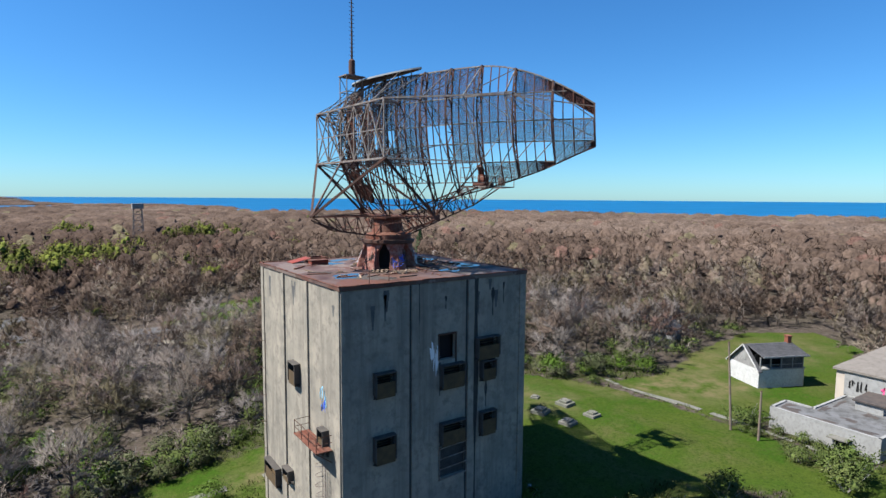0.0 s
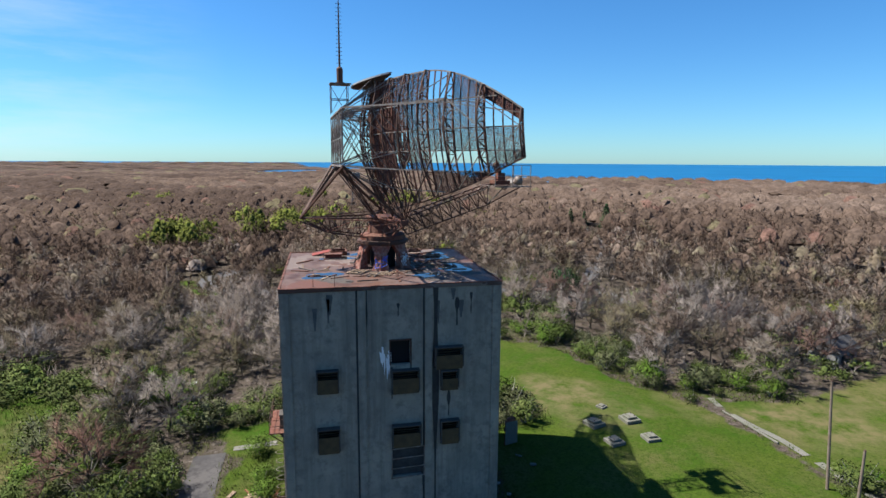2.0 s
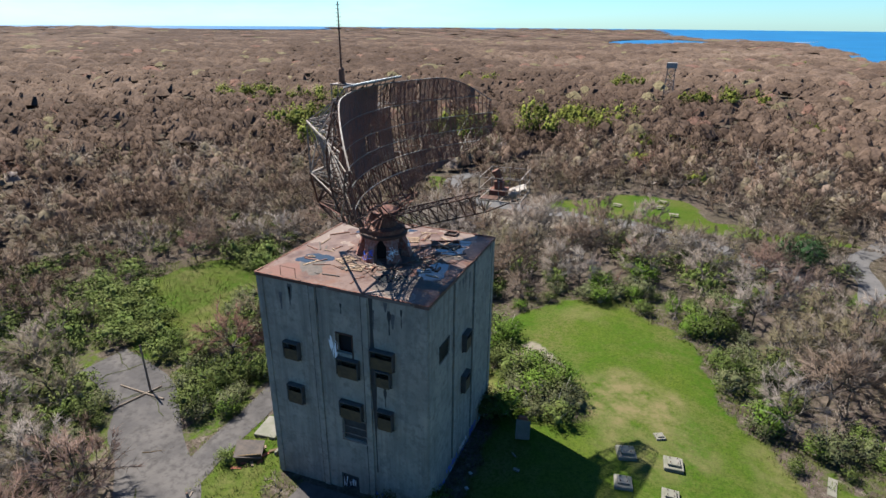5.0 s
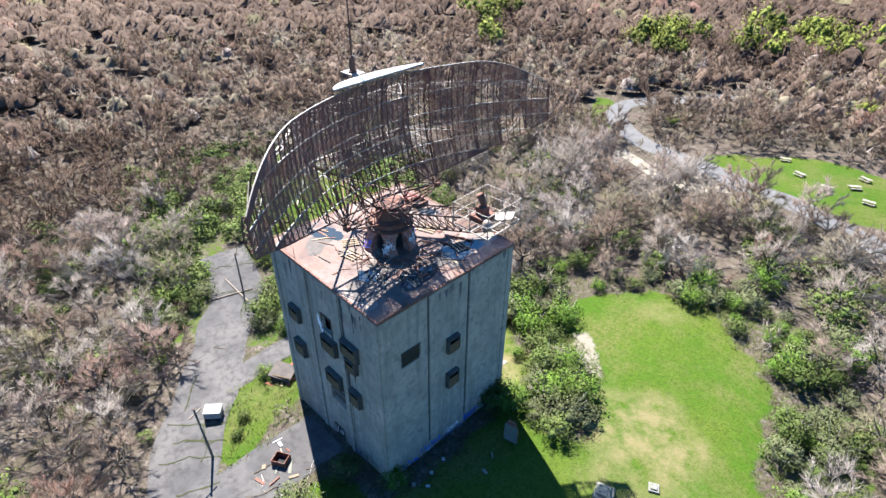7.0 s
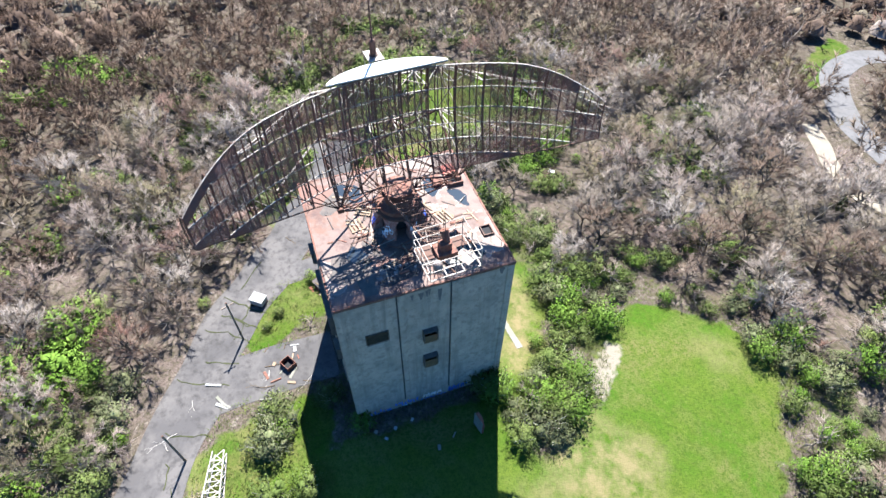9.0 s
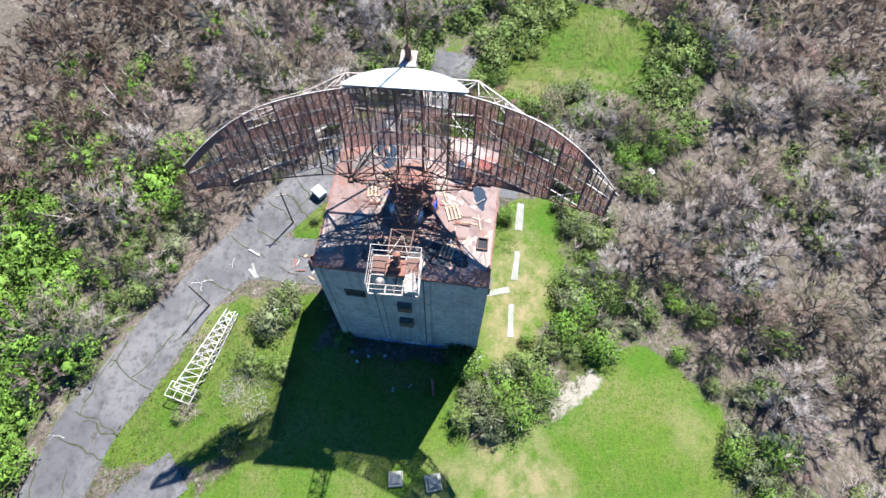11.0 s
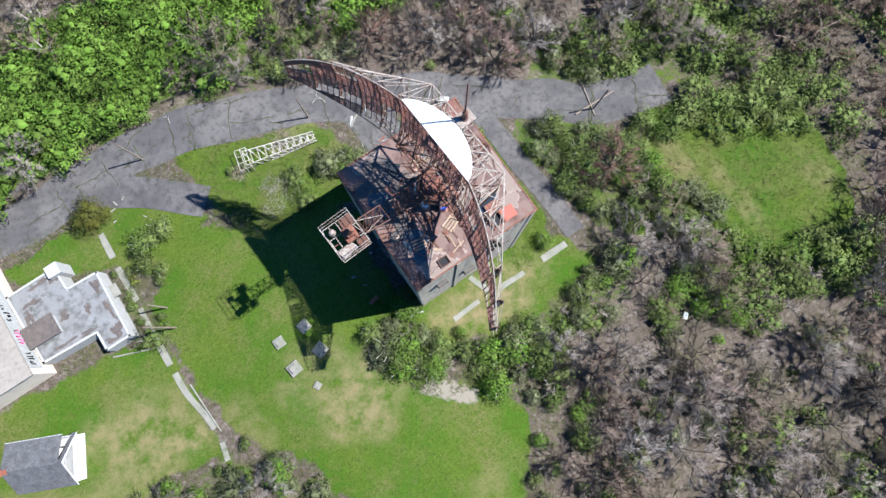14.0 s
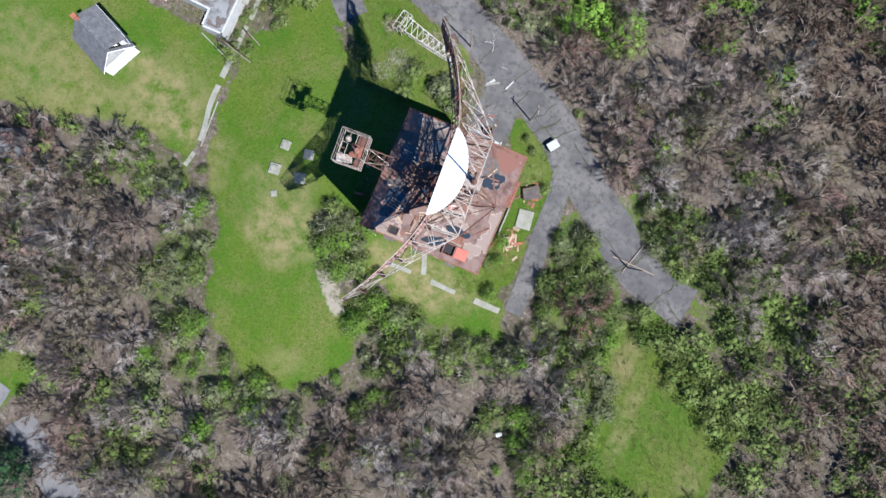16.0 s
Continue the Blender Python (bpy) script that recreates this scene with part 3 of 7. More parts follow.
def ground_material():
    m = bpy.data.materials.new("grass_and_leaf_litter")
    m.use_nodes = True
    n, l = m.node_tree.nodes, m.node_tree.links
    b = n["Principled BSDF"]
    b.inputs["Roughness"].default_value = 0.95
    b.inputs["Specular IOR Level"].default_value = 0.03
    geo = n.new("ShaderNodeNewGeometry")

    def noise(scale, detail=6, rough=0.6):
        z = n.new("ShaderNodeTexNoise")
        z.inputs["Scale"].default_value, z.inputs["Detail"].default_value, z.inputs["Roughness"].default_value = scale, detail, rough
        l.new(geo.outputs["Position"], z.inputs["Vector"])
        return z.outputs[0]

    def ramp(src, lo, hi):
        r = n.new("ShaderNodeMapRange")
        r.inputs[1].default_value, r.inputs[2].default_value = lo, hi
        l.new(src, r.inputs[0])
        return r.outputs[0]

    def mix(f, a, bb):
        x = n.new("ShaderNodeMix")
        x.data_type = "RGBA"
        if isinstance(f, float):
            x.inputs[0].default_value = f
        else:
            l.new(f, x.inputs[0])
        for k, v in ((6, a), (7, bb)):
            if isinstance(v, tuple):
                x.inputs[k].default_value = (*(TONE * c for c in v), 1)
            else:
                l.new(v, x.inputs[k])
        return x.outputs[2]

    litter = mix(ramp(noise(0.05), 0.40, 0.58), (0.088, 0.068, 0.060), (0.066, 0.055, 0.043))
    litter = mix(ramp(noise(0.22, 8, 0.7), 0.50, 0.68), litter, (0.120, 0.098, 0.082))
    litter = mix(ramp(noise(1.3), 0.45, 0.65), litter, (0.046, 0.042, 0.026))
    litter = mix(ramp(noise(3.2, 6, 0.75), 0.50, 0.62), litter, (0.030, 0.025, 0.021))
    litter = mix(ramp(noise(0.9, 8, 0.8), 0.54, 0.64), litter, (0.140, 0.120, 0.106))
    grass = mix(ramp(noise(0.07), 0.42, 0.6), (0.034, 0.074, 0.0072), (0.058, 0.082, 0.0125))
    grass = mix(ramp(noise(0.11, 8, 0.72), 0.47, 0.64), grass, (0.086, 0.084, 0.030))
    grass = mix(ramp(noise(0.45, 8, 0.75), 0.52, 0.66), grass, (0.072, 0.088, 0.022))
    grass = mix(ramp(noise(0.9, 6, 0.7), 0.48, 0.70), grass, (0.044, 0.066, 0.010))
    grass = mix(ramp(noise(2.2, 6, 0.75), 0.50, 0.64), grass, (0.030, 0.052, 0.008))
    grass = mix(ramp(noise(5.0, 4), 0.5, 0.72), grass, (0.021, 0.043, 0.0058))
    grass = mix(ramp(noise(1.4, 8, 0.8), 0.56, 0.68), grass, (0.074, 0.098, 0.020))
    dr = n.new("ShaderNodeAttribute")
    dr.attribute_name = "dry"
    mul = n.new("ShaderNodeMath")
    mul.operation = "MULTIPLY"
    l.new(dr.outputs["Fac"], mul.inputs[0])
    l.new(ramp(noise(0.35, 8, 0.7), 0.36, 0.60), mul.inputs[1])
    grass = mix(mul.outputs[0], grass, (0.135, 0.112, 0.058))
    at = n.new("ShaderNodeAttribute")
    at.attribute_name = "lawn"
    add = n.new("ShaderNodeMath")
    add.operation = "ADD"
    l.new(at.outputs["Fac"], add.inputs[0])
    l.new(ramp(noise(0.8), 0.0, 1.0), add.inputs[1])
    col = mix(ramp(add.outputs[0], 0.85, 1.15), litter, grass)
    so = n.new("ShaderNodeAttribute")
    so.attribute_name = "soil"
    add2 = n.new("ShaderNodeMath")
    add2.operation = "ADD"
    l.new(so.outputs["Fac"], add2.inputs[0])
    l.new(ramp(noise(1.0), 0.0, 1.0), add2.inputs[1])
    col = mix(ramp(add2.outputs[0], 1.0, 1.3), col, (0.155, 0.139, 0.112))
    l.new(col, b.inputs["Base Color"])
    bp = n.new("ShaderNodeBump")
    bp.inputs["Strength"].default_value, bp.inputs["Distance"].default_value = 0.6, 0.15
    l.new(noise(4.0, 8), bp.inputs["Height"])
    l.new(bp.outputs[0], b.inputs["Normal"])
    return m


GROUND = ground_material()
build_ground()


def smooth_line(pts, step=1.5):
    """A Catmull-Rom curve through the points, sampled evenly enough."""
    P = [np.array(p, float) for p in pts]
    P = [2 * P[0] - P[1]] + P + [2 * P[-1] - P[-2]]
    out = []
    for a, b, c, d in zip(P, P[1:], P[2:], P[3:]):
        k = max(2, int(np.linalg.norm(c - b) / step))
        for i in range(k):
            t = i / k
            out.append(0.5 * (2 * b + (c - a) * t + (2 * a - 5 * b + 4 * c - d) * t ** 2 + (3 * b - a - 3 * c + d) * t ** 3))
    out.append(P[-2])
    return np.array(out)


def strip(name, line, half, lift, material, label, category, rough=0.25, seed=0.0, n=6):
    c = smooth_line(line)
    t = np.gradient(c, axis=0)
    t /= np.linalg.norm(t, axis=1, keepdims=True)
    side = np.stack([-t[:, 1], t[:, 0]], 1)
    s = np.arange(len(c)) * 1.5
    wl = half + rough * wave(s * 0.5, s * 0.13, seed)
    wr = half + rough * wave(s * 0.45, s * 0.2, seed + 3)
    rows = []
    for k in range(n + 1):
        u = k / n
        off = -wr * (1 - u) + wl * u
        p = c + side * off[:, None]
        rows.append(np.column_stack([p, ground_z(p[:, 0], p[:, 1]) + lift]))
    V = np.stack(rows, 1)
    m = V.shape[0]
    idx = np.arange(m * (n + 1)).reshape(m, n + 1)
    a, b, cc, d = idx[:-1, :-1].ravel(), idx[1:, :-1].ravel(), idx[1:, 1:].ravel(), idx[:-1, 1:].ravel()
    me = array_mesh(name, V.reshape(-1, 3), np.concatenate([np.stack([a, d, cc], 1), np.stack([a, cc, b], 1)]), material)
    return tagged(new(name, me), label, category, kind="structure")


strip("road", ROAD_LINE, 4.2, 0.050, ASPHALT, "cracked grey asphalt road with weeds in its joints", "road", rough=0.55)
strip("road_2", LOBE_LINE, 2.0, 0.056, ASPHALT, "short grey asphalt turning bay", "road", seed=4)
strip("road_3", SPUR_LINE, 4.0, 0.062, ASPHALT, "cracked asphalt apron leading to the tower", "road", seed=7)
strip("road_4", LOOP_LINE, 2.8, 0.066, ASPHALT, "asphalt spur beside the lawn", "road", seed=9)
strip("road_5", FAR_ROAD, 3.1, 0.060, ROAD_PALE, "pale winding asphalt road through the woods", "road", seed=2)
strip("road_7", BEND_ROAD, 2.2, 0.080, ROAD_PALE, "pale asphalt lane bending into the woods", "road", seed=6)
strip("road_6", FAR_PATH, 1.8, 0.070, SAND, "sandy track beside the winding road", "track", seed=5)

# sea: a wide sheet that lifts a little towards its far rim
sea = Shape()
rings = [700, 1500, 2600, 3600, 4300, 4900]
for i, r in enumerate(rings):
    for k in range(96):
        a = 2 * math.pi * k / 96
        sea.v.append(Vector((r * math.sin(a), r * math.cos(a), -25 + 45 * (r / 4900) ** 3)))
for i in range(len(rings) - 1):
    for k in range(96):
        j = (k + 1) % 96
        sea.f.append((i * 96 + k, i * 96 + 96 + k, i * 96 + 96 + j, i * 96 + j))
tagged(part("water", sea, SEA, smooth=True), "deep blue open sea reaching the horizon", "sea", kind="structure")

# ---- radar tower building ----
HALF, TOP, BASE = 9.65, 25.2, -1.2


def face_frame(face):
    """Matrix of a tower face: local x along the face, y out of it, z up."""
    return {"south": pose(0, -HALF, 0, 0, 0, 180), "east": pose(HALF, 0, 0, 0, 0, -90),
            "west": pose(-HALF, 0, 0, 0, 0, 90), "north": pose(0, HALF, 0, 0, 0, 0)}[face]


SIGN = {"south": -1, "east": -1, "west": 1, "north": 1}   # world coordinate along the face to its local x
# windows: along the face (world x or y), bottom and top
OPENINGS = {
    "south": [(-6.75, -5.05, 15.9, 17.9), (-6.8, -5.05, 10.35, 12.6), (-0.4, 1.35, 18.0, 20.2), (-0.25, 2.05, 15.4, 17.5), (-0.25, 2.2, 10.3, 12.3),
              (-0.35, 2.6, 7.25, 10.1), (3.65, 6.05, 17.4, 19.4), (4.2, 5.65, 15.4, 17.2), (4.2, 5.75, 10.2, 12.4), (-1.0, 1.2, -1.0, 2.2)],
    "east": [(-6.95, -4.55, 17.4, 19.4), (-0.6, 0.9, 15.3, 17.4), (-0.65, 0.9, 9.9, 12.1)],
    "west": [(-1.0, 0.55, 15.0, 17.0), (4.75, 8.1, 2.9, 4.8), (1.15, 2.6, 4.9, 6.1), (-7.2, -6.2, 10.9, 13.0)],
    "north": [(-6, -4.5, 15.5, 17.5), (0, 1.6, 10.3, 12.4), (5, 6.5, 15.5, 17.5)],
}


def wall_with_holes(length, z0, z1, holes, depth):
    """A wall slab, local x along, y from -depth to 0, with rectangular openings right through."""
    xs = sorted({-length / 2, length / 2, *[h[0] for h in holes], *[h[1] for h in holes]})
    zs = sorted({z0, z1, *[h[2] for h in holes], *[h[3] for h in holes]})
    cell = {}
    for i in range(len(xs) - 1):
        for j in range(len(zs) - 1):
            cx, cz = (xs[i] + xs[i + 1]) / 2, (zs[j] + zs[j + 1]) / 2
            cell[i, j] = not any(h[0] < cx < h[1] and h[2] < cz < h[3] for h in holes)
    s = Shape()
    for (i, j), solid in cell.items():
        if not solid:
            continue
        a, b, c, d = xs[i], xs[i + 1], zs[j], zs[j + 1]
        s.face((a, 0, c), (a, 0, d), (b, 0, d), (b, 0, c))
        s.face((a, -depth, c), (b, -depth, c), (b, -depth, d), (a, -depth, d))
        for di, dj, q in ((-1, 0, ((a, 0, c), (a, -depth, c), (a, -depth, d), (a, 0, d))), (1, 0, ((b, 0, c), (b, 0, d), (b, -depth, d), (b, -depth, c))),
                          (0, -1, ((a, 0, c), (b, 0, c), (b, -depth, c), (a, -depth, c))), (0, 1, ((a, 0, d), (a, -depth, d), (b, -depth, d), (b, 0, d)))):
            if not cell.get((i + di, j + dj), False):
                s.face(*q)
    return s


tower = thing("radar_tower", "tall square weathered concrete radar tower, stained and graffitied", "tower")
for face in ("south", "east", "west", "north"):
    fm, sg = face_frame(face), SIGN[face]
    holes = [(min(sg * a, sg * b), max(sg * a, sg * b), c, d) for a, b, c, d in OPENINGS[face]]
    length = 2 * HALF if face in ("south", "north") else 2 * HALF - 0.8
    part("wall", wall_with_holes(length, BASE, TOP - 0.325, holes, 0.4).moved(fm), CONCRETE, tower)
    for c in (-2.9, 3.0):
        for w0, w1, out, material, name in ((-0.33, 0.33, 0.16, CONCRETE, "pilaster"), (0.33, 0.50, 0.012, CONCRETE_DARK, "joint")):
            s = Shape().box(sg * c + w0, sg * c + w1, 0.0 if out > 0.1 else -0.02, out, BASE if face != "east" else 2.6, TOP - 0.35)
            part(name, s.moved(fm), material, tower)
    for c in (-1, 1):
        x0, x1 = sorted((c * (HALF - 0.75), c * (HALF - 0.02)))
        part("corner_pilaster", Shape().box(x0, x1, 0.0, 0.1, BASE, TOP - 0.35).moved(fm), CONCRETE, tower)
    # hooded windows
    for k, (a, b, c, d) in enumerate(holes):
        if face == "south" and k == 2:
            # dark plate painted as the shade inside the broken window
            part("window_void", Shape().box(a - 0.05, b + 0.05, -0.75, -0.70, c, d).moved(fm), SHADE_AND_TYRE_BLACK, tower)
            frame_s = Shape().box(a - 0.12, b + 0.12, 0, 0.12, d, d + 0.14).box(a - 0.12, a, 0, 0.08, c - 0.6, d).box(b, b + 0.1, 0, 0.08, c, d)
            part("window_frame", frame_s.moved(fm), STEEL, tower, "bent rusty frame")
            continue
        if face == "south" and k == 5:
            bars = Shape()
            for i in range(4):
                z = c + (d - c) * i / 3
                bars.tube((a - 0.1, 0.12, z), (b + 0.1, 0.12, z - 0.1), 0.05)
            bars.tube((a, 0.12, c), (a, 0.12, d), 0.05).tube((b, 0.12, c), (b, 0.12, d), 0.05)
            part("grille", bars.moved(fm), STEEL_PALE, tower, "pale horizontal bars")
            part("window_panel", Shape().box(a, b, -0.3, -0.25, c, d).moved(fm), CONCRETE_DARK, tower)
            continue
        if face == "south" and k == 9:
            part("doorway_panel", Shape().box(a, b, -0.35, -0.3, c, d).moved(fm), CONCRETE_DARK, tower)
            continue
        out = 0.06 if (face == "east" and k == 0) else 0.6
        hood = Shape().box(a - 0.1, b + 0.1, 0, out + 0.05, d, d + 0.1).box(a - 0.1, a, 0, out, c + 0.25, d).box(b, b + 0.1, 0, out, c + 0.25, d).box(a - 0.1, b + 0.1, 0, out * 0.3, c - 0.08, c)
        part("window_hood", hood.moved(fm), HOOD, tower, "dark weathered hood", bevel=0.02)
        if out > 0.3:
            part("front_panel", Shape().box(a, b, out * 0.80, out * 0.86, c + 0.02, d - 0.7).moved(fm), LOUVRE, tower, "brown weathered front panel")
            part("sill", Shape().box(a, b, 0.0, out * 0.8, c, c + 0.1).moved(fm), HOOD, tower)
        slat = Shape()
        n = max(4, int((d - c) / 0.22))
        for i in range(n):
            z = c + (d - c) * (i + 0.5) / n
            slat.box(a, b, -0.14, -0.02, z - 0.02, z + 0.03, None)
        part("louvre", slat.moved(fm), LOUVRE, tower, "weathered louvre slats")
        # near-black backing plate: shade behind the louvres put into its colour
        part("window_panel", Shape().box(a, b, -0.38, -0.34, c, d).moved(fm), SHADE_AND_TYRE_BLACK, tower)
    # stains under the roof edge
    rng = random.Random(face)
    for i in range(7):
        x, w, z1, hgt = rng.uniform(-9, 9), rng.uniform(0.12, 0.4), TOP - rng.uniform(0.4, 1.8), rng.uniform(0.8, 2.2)
        if any(abs(x - sg * c) < 0.75 for c in (-2.9, 3.0)) or abs(x) > 8.6:
            continue
        s = Shape()
        n = 6
        for j in range(n):
            u0, u1 = j / n, (j + 1) / n
            f0, f1 = w * (1 - 0.7 * u0) * rng.uniform(0.7, 1), w * (1 - 0.7 * u1)
            s.face((x - f0, 0.004, z1 - hgt * u0), (x + f0, 0.004, z1 - hgt * u0), (x + f1, 0.004, z1 - hgt * u1), (x - f1, 0.004, z1 - hgt * u1))
        part("stain", s.moved(fm), STAIN, tower)
# long black run-off streaks beside the middle bay of the shaded face
rng = random.Random(71)
for x, w, ztop, hgt in ((3.66, 0.42, TOP - 0.33, 21.0), (-2.45, 0.10, TOP - 0.33, 5.0), (5.6, 0.22, TOP - 1.3, 2.6), (6.9, 0.12, TOP - 0.9, 2.0), (0.3, 0.12, TOP - 1.6, 1.2), (2.5, 0.10, 10.0, 5.0), (-0.3, 0.12, 17.8, 3.0), (4.9, 0.2, 15.2, 2.4)):
    s = Shape()
    n = 12
    for j in range(n):
        u0, u1 = j / n, (j + 1) / n
        f0, f1 = (w * (1 - 0.75 * u) * (0.8 + 0.4 * math.sin(9 * u + x)) for u in (u0, u1))
        s.face((-x + f0, 0.005, ztop - hgt * u0), (-x - f0, 0.005, ztop - hgt * u0), (-x - f1, 0.005, ztop - hgt * u1), (-x + f1, 0.005, ztop - hgt * u1))
    part("stain", s.moved(face_frame("south")), STAIN_BLACK, tower)
# near-black block painted as the unlit inside of the tower
part("interior_core", Shape().box(-8.8, 8.8, -8.8, 8.8, BASE, TOP - 0.6), SHADE_AND_TYRE_BLACK, tower)
# roof slab with a ragged rusty rim
part("roof", Shape().box(-HALF - 0.12, HALF + 0.12, -HALF - 0.12, HALF + 0.12, TOP - 0.32, TOP), ROOF_RUST, tower, "rust-red stained flat roof", bevel=0.03)
rim = Shape()
rng = random.Random(5)
for sx, sy in ((1, 0), (-1, 0), (0, 1), (0, -1)):
    u = -HALF - 0.14
    while u < HALF + 0.1:
        w = rng.uniform(0.5, 1.6)
        h = rng.uniform(0.02, 0.09)
        e = HALF + 0.14
        u1 = min(u + w - 0.03, HALF + 0.14)
        if sx:
            rim.box(*sorted((sx * (e - 0.16), sx * (e + 0.01))), u, u1, TOP + 0.003, TOP + 0.003 + h)
        else:
            rim.box(u, u1, *sorted((sy * (e - 0.18), sy * (e - 0.005))), TOP + 0.004, TOP + 0.004 + h)
        u += w
part("roof_rim", rim, STEEL_RED, tower, "rusted metal roof flashing")


def blob(cx, cy, rx, ry, z, seed, n=28, rot=0.0, rough=0.28):
    rng = random.Random(seed)
    ph = [rng.uniform(0, 6.28) for _ in range(4)]
    pts = []
    for k in range(n):
        a = 2 * math.pi * k / n
        r = 1 + rough * (math.sin(2 * a + ph[0]) * 0.5 + math.sin(3 * a + ph[1]) * 0.5 + math.sin(5 * a + ph[2]) * 0.35 + math.sin(9 * a + ph[3]) * 0.2)
        x, y = rx * r * math.cos(a), ry * r * math.sin(a)
        pts.append((cx + x * math.cos(rot) - y * math.sin(rot), cy + x * math.sin(rot) + y * math.cos(rot)))
    s = Shape()
    i = 0
    s.v = [Vector((cx, cy, z))] + [Vector((x, y, z)) for x, y in pts]
    s.f = [(0, 1 + k, 1 + (k + 1) % n) for k in range(n)]
    return s


for k, (x, y, rx, ry, rot) in enumerate([(-6.2, -4.2, 1.9, 1.2, 0.7), (-4.5, 5.2, 1.7, 1.1, 0.2), (7.0, -2.4, 1.3, 2.6, 0.1), (6.4, 4.6, 1.5, 2.6, 0.0), (3.6, -5.6, 1.6, 0.9, 0.3), (-1.6, 7.6, 1.5, 0.8, 0.4)]):
    part("puddle", blob(x, y, rx, ry, TOP + 0.006, k + 11, rot=rot), WATER, tower, "shallow rain puddle")
for k, (x, y, rx, ry, rot) in enumerate([(5.6, -6.2, 3.0, 2.2, 0.2), (6.6, 1.6, 1.8, 1.5, 0.3), (2.9, -3.6, 1.5, 1.2, 0.8), (-5.2, -6.0, 1.4, 2.0, 0.1)]):
    part("roof_patch", blob(x, y, rx, ry, TOP + 0.0045, k + 31, rot=rot, rough=0.4), TAR, tower, "torn dark roofing felt")

# ---- antenna pedestal ----
pedestal = thing("antenna_pedestal", "red graffiti-covered concrete pedestal with arched openings under the antenna", "pedestal", pose(0, 0, TOP))
for k in range(6):
    a = radians(60 * k + 20)
    da = radians(14.5)
    leg = Shape()
    ring = []
    for z, r0, r1, w in ((0, 2.0, 3.05, 1.15), (0.9, 2.0, 2.75, 0.95), (1.6, 1.9, 2.5, 1.0), (2.1, 1.7, 2.35, 1.5), (2.45, 1.6, 2.3, 1.78)):
        ring.append([Vector((r * math.cos(a + s * da * w), r * math.sin(a + s * da * w), z)) for r, s in ((r0, -1), (r1, -1), (r1 * 1.05, 0), (r1, 1), (r0, 1))])
    for lo, hi in zip(ring, ring[1:]):
        for j in range(5):
            leg.face(lo[j], lo[(j + 1) % 5], hi[(j + 1) % 5], hi[j])
    leg.face(*ring[-1])
    part("leg", leg, RED_LEG, pedestal)
    g = Shape()
    rng = random.Random(k)
    for q in range(5):
        p0 = a + rng.uniform(-0.16, 0.16), rng.uniform(0.3, 1.2)
        last = None
        for j in range(7):
            aa, zz = p0[0] + rng.uniform(-0.14, 0.14), p0[1] + rng.uniform(-0.25, 0.5)
            rr = (3.05 - 0.33 * zz) * 1.045
            pnt = (rr * math.cos(aa), rr * math.sin(aa), max(0.1, zz))
            if last:
                g.tube(last, pnt, 0.022, 3)
            last = pnt
    part("graffiti", g, [SPRAY_WHITE, SPRAY_BLUE, SPRAY_WHITE, SPRAY_BLACK, SPRAY_BLUE, SPRAY_WHITE][k], pedestal, "sprayed scrawl")
part("collar", Shape().lathe([(0, 2.42), (2.5, 2.42), (2.62, 2.5), (2.62, 2.75), (2.3, 2.85), (0, 2.85)], 40), STEEL, pedestal, smooth=False)
# added near-black cylinder paints in the shade under the arches
part("inner_core", Shape().lathe([(1.3, 0), (1.3, 2.42)], 24), SHADE_AND_TYRE_BLACK, pedestal)

def struts(name, members, material, parent, label="", sides=4):
    """Each member (start, end, radius) becomes a part of its own."""
    for p, q, r in members:
        part(name, Shape().tube(p, q, r, sides), material, parent, label)


# ---- radar antenna ----
ANT = pose(0, 0, 0, 0, 0, 3.2)
antenna = thing("radar_antenna", "huge rusted lattice radar antenna with a curved mesh reflector, panels missing", "antenna", ANT)
K = 0.0213
RIBS = [-19.2 + 2.56 * i for i in range(15)] + [18.75]
ROWS_Z = [30.5, 33.4, 35.1, 36.7, 38.4, 40.6, 44.0]


def refl_x(y, z):
    return -0.9 + 0.02 * (z - 40) ** 2 + K * y * y


def refl(y, z, back=0.0):
    n = Vector((1, -2 * K * y, 0)).normalized()
    return Vector((refl_x(y, z), y, z)) - n * back


def z_top(y):
    return 43.05 - 0.052 * max(0.0, abs(y) - 11.0) ** 2


def z_bot(y):
    return 31.3 + 0.0125 * y * y + 0.3 * float(sstep(15, 19.2, abs(y)))


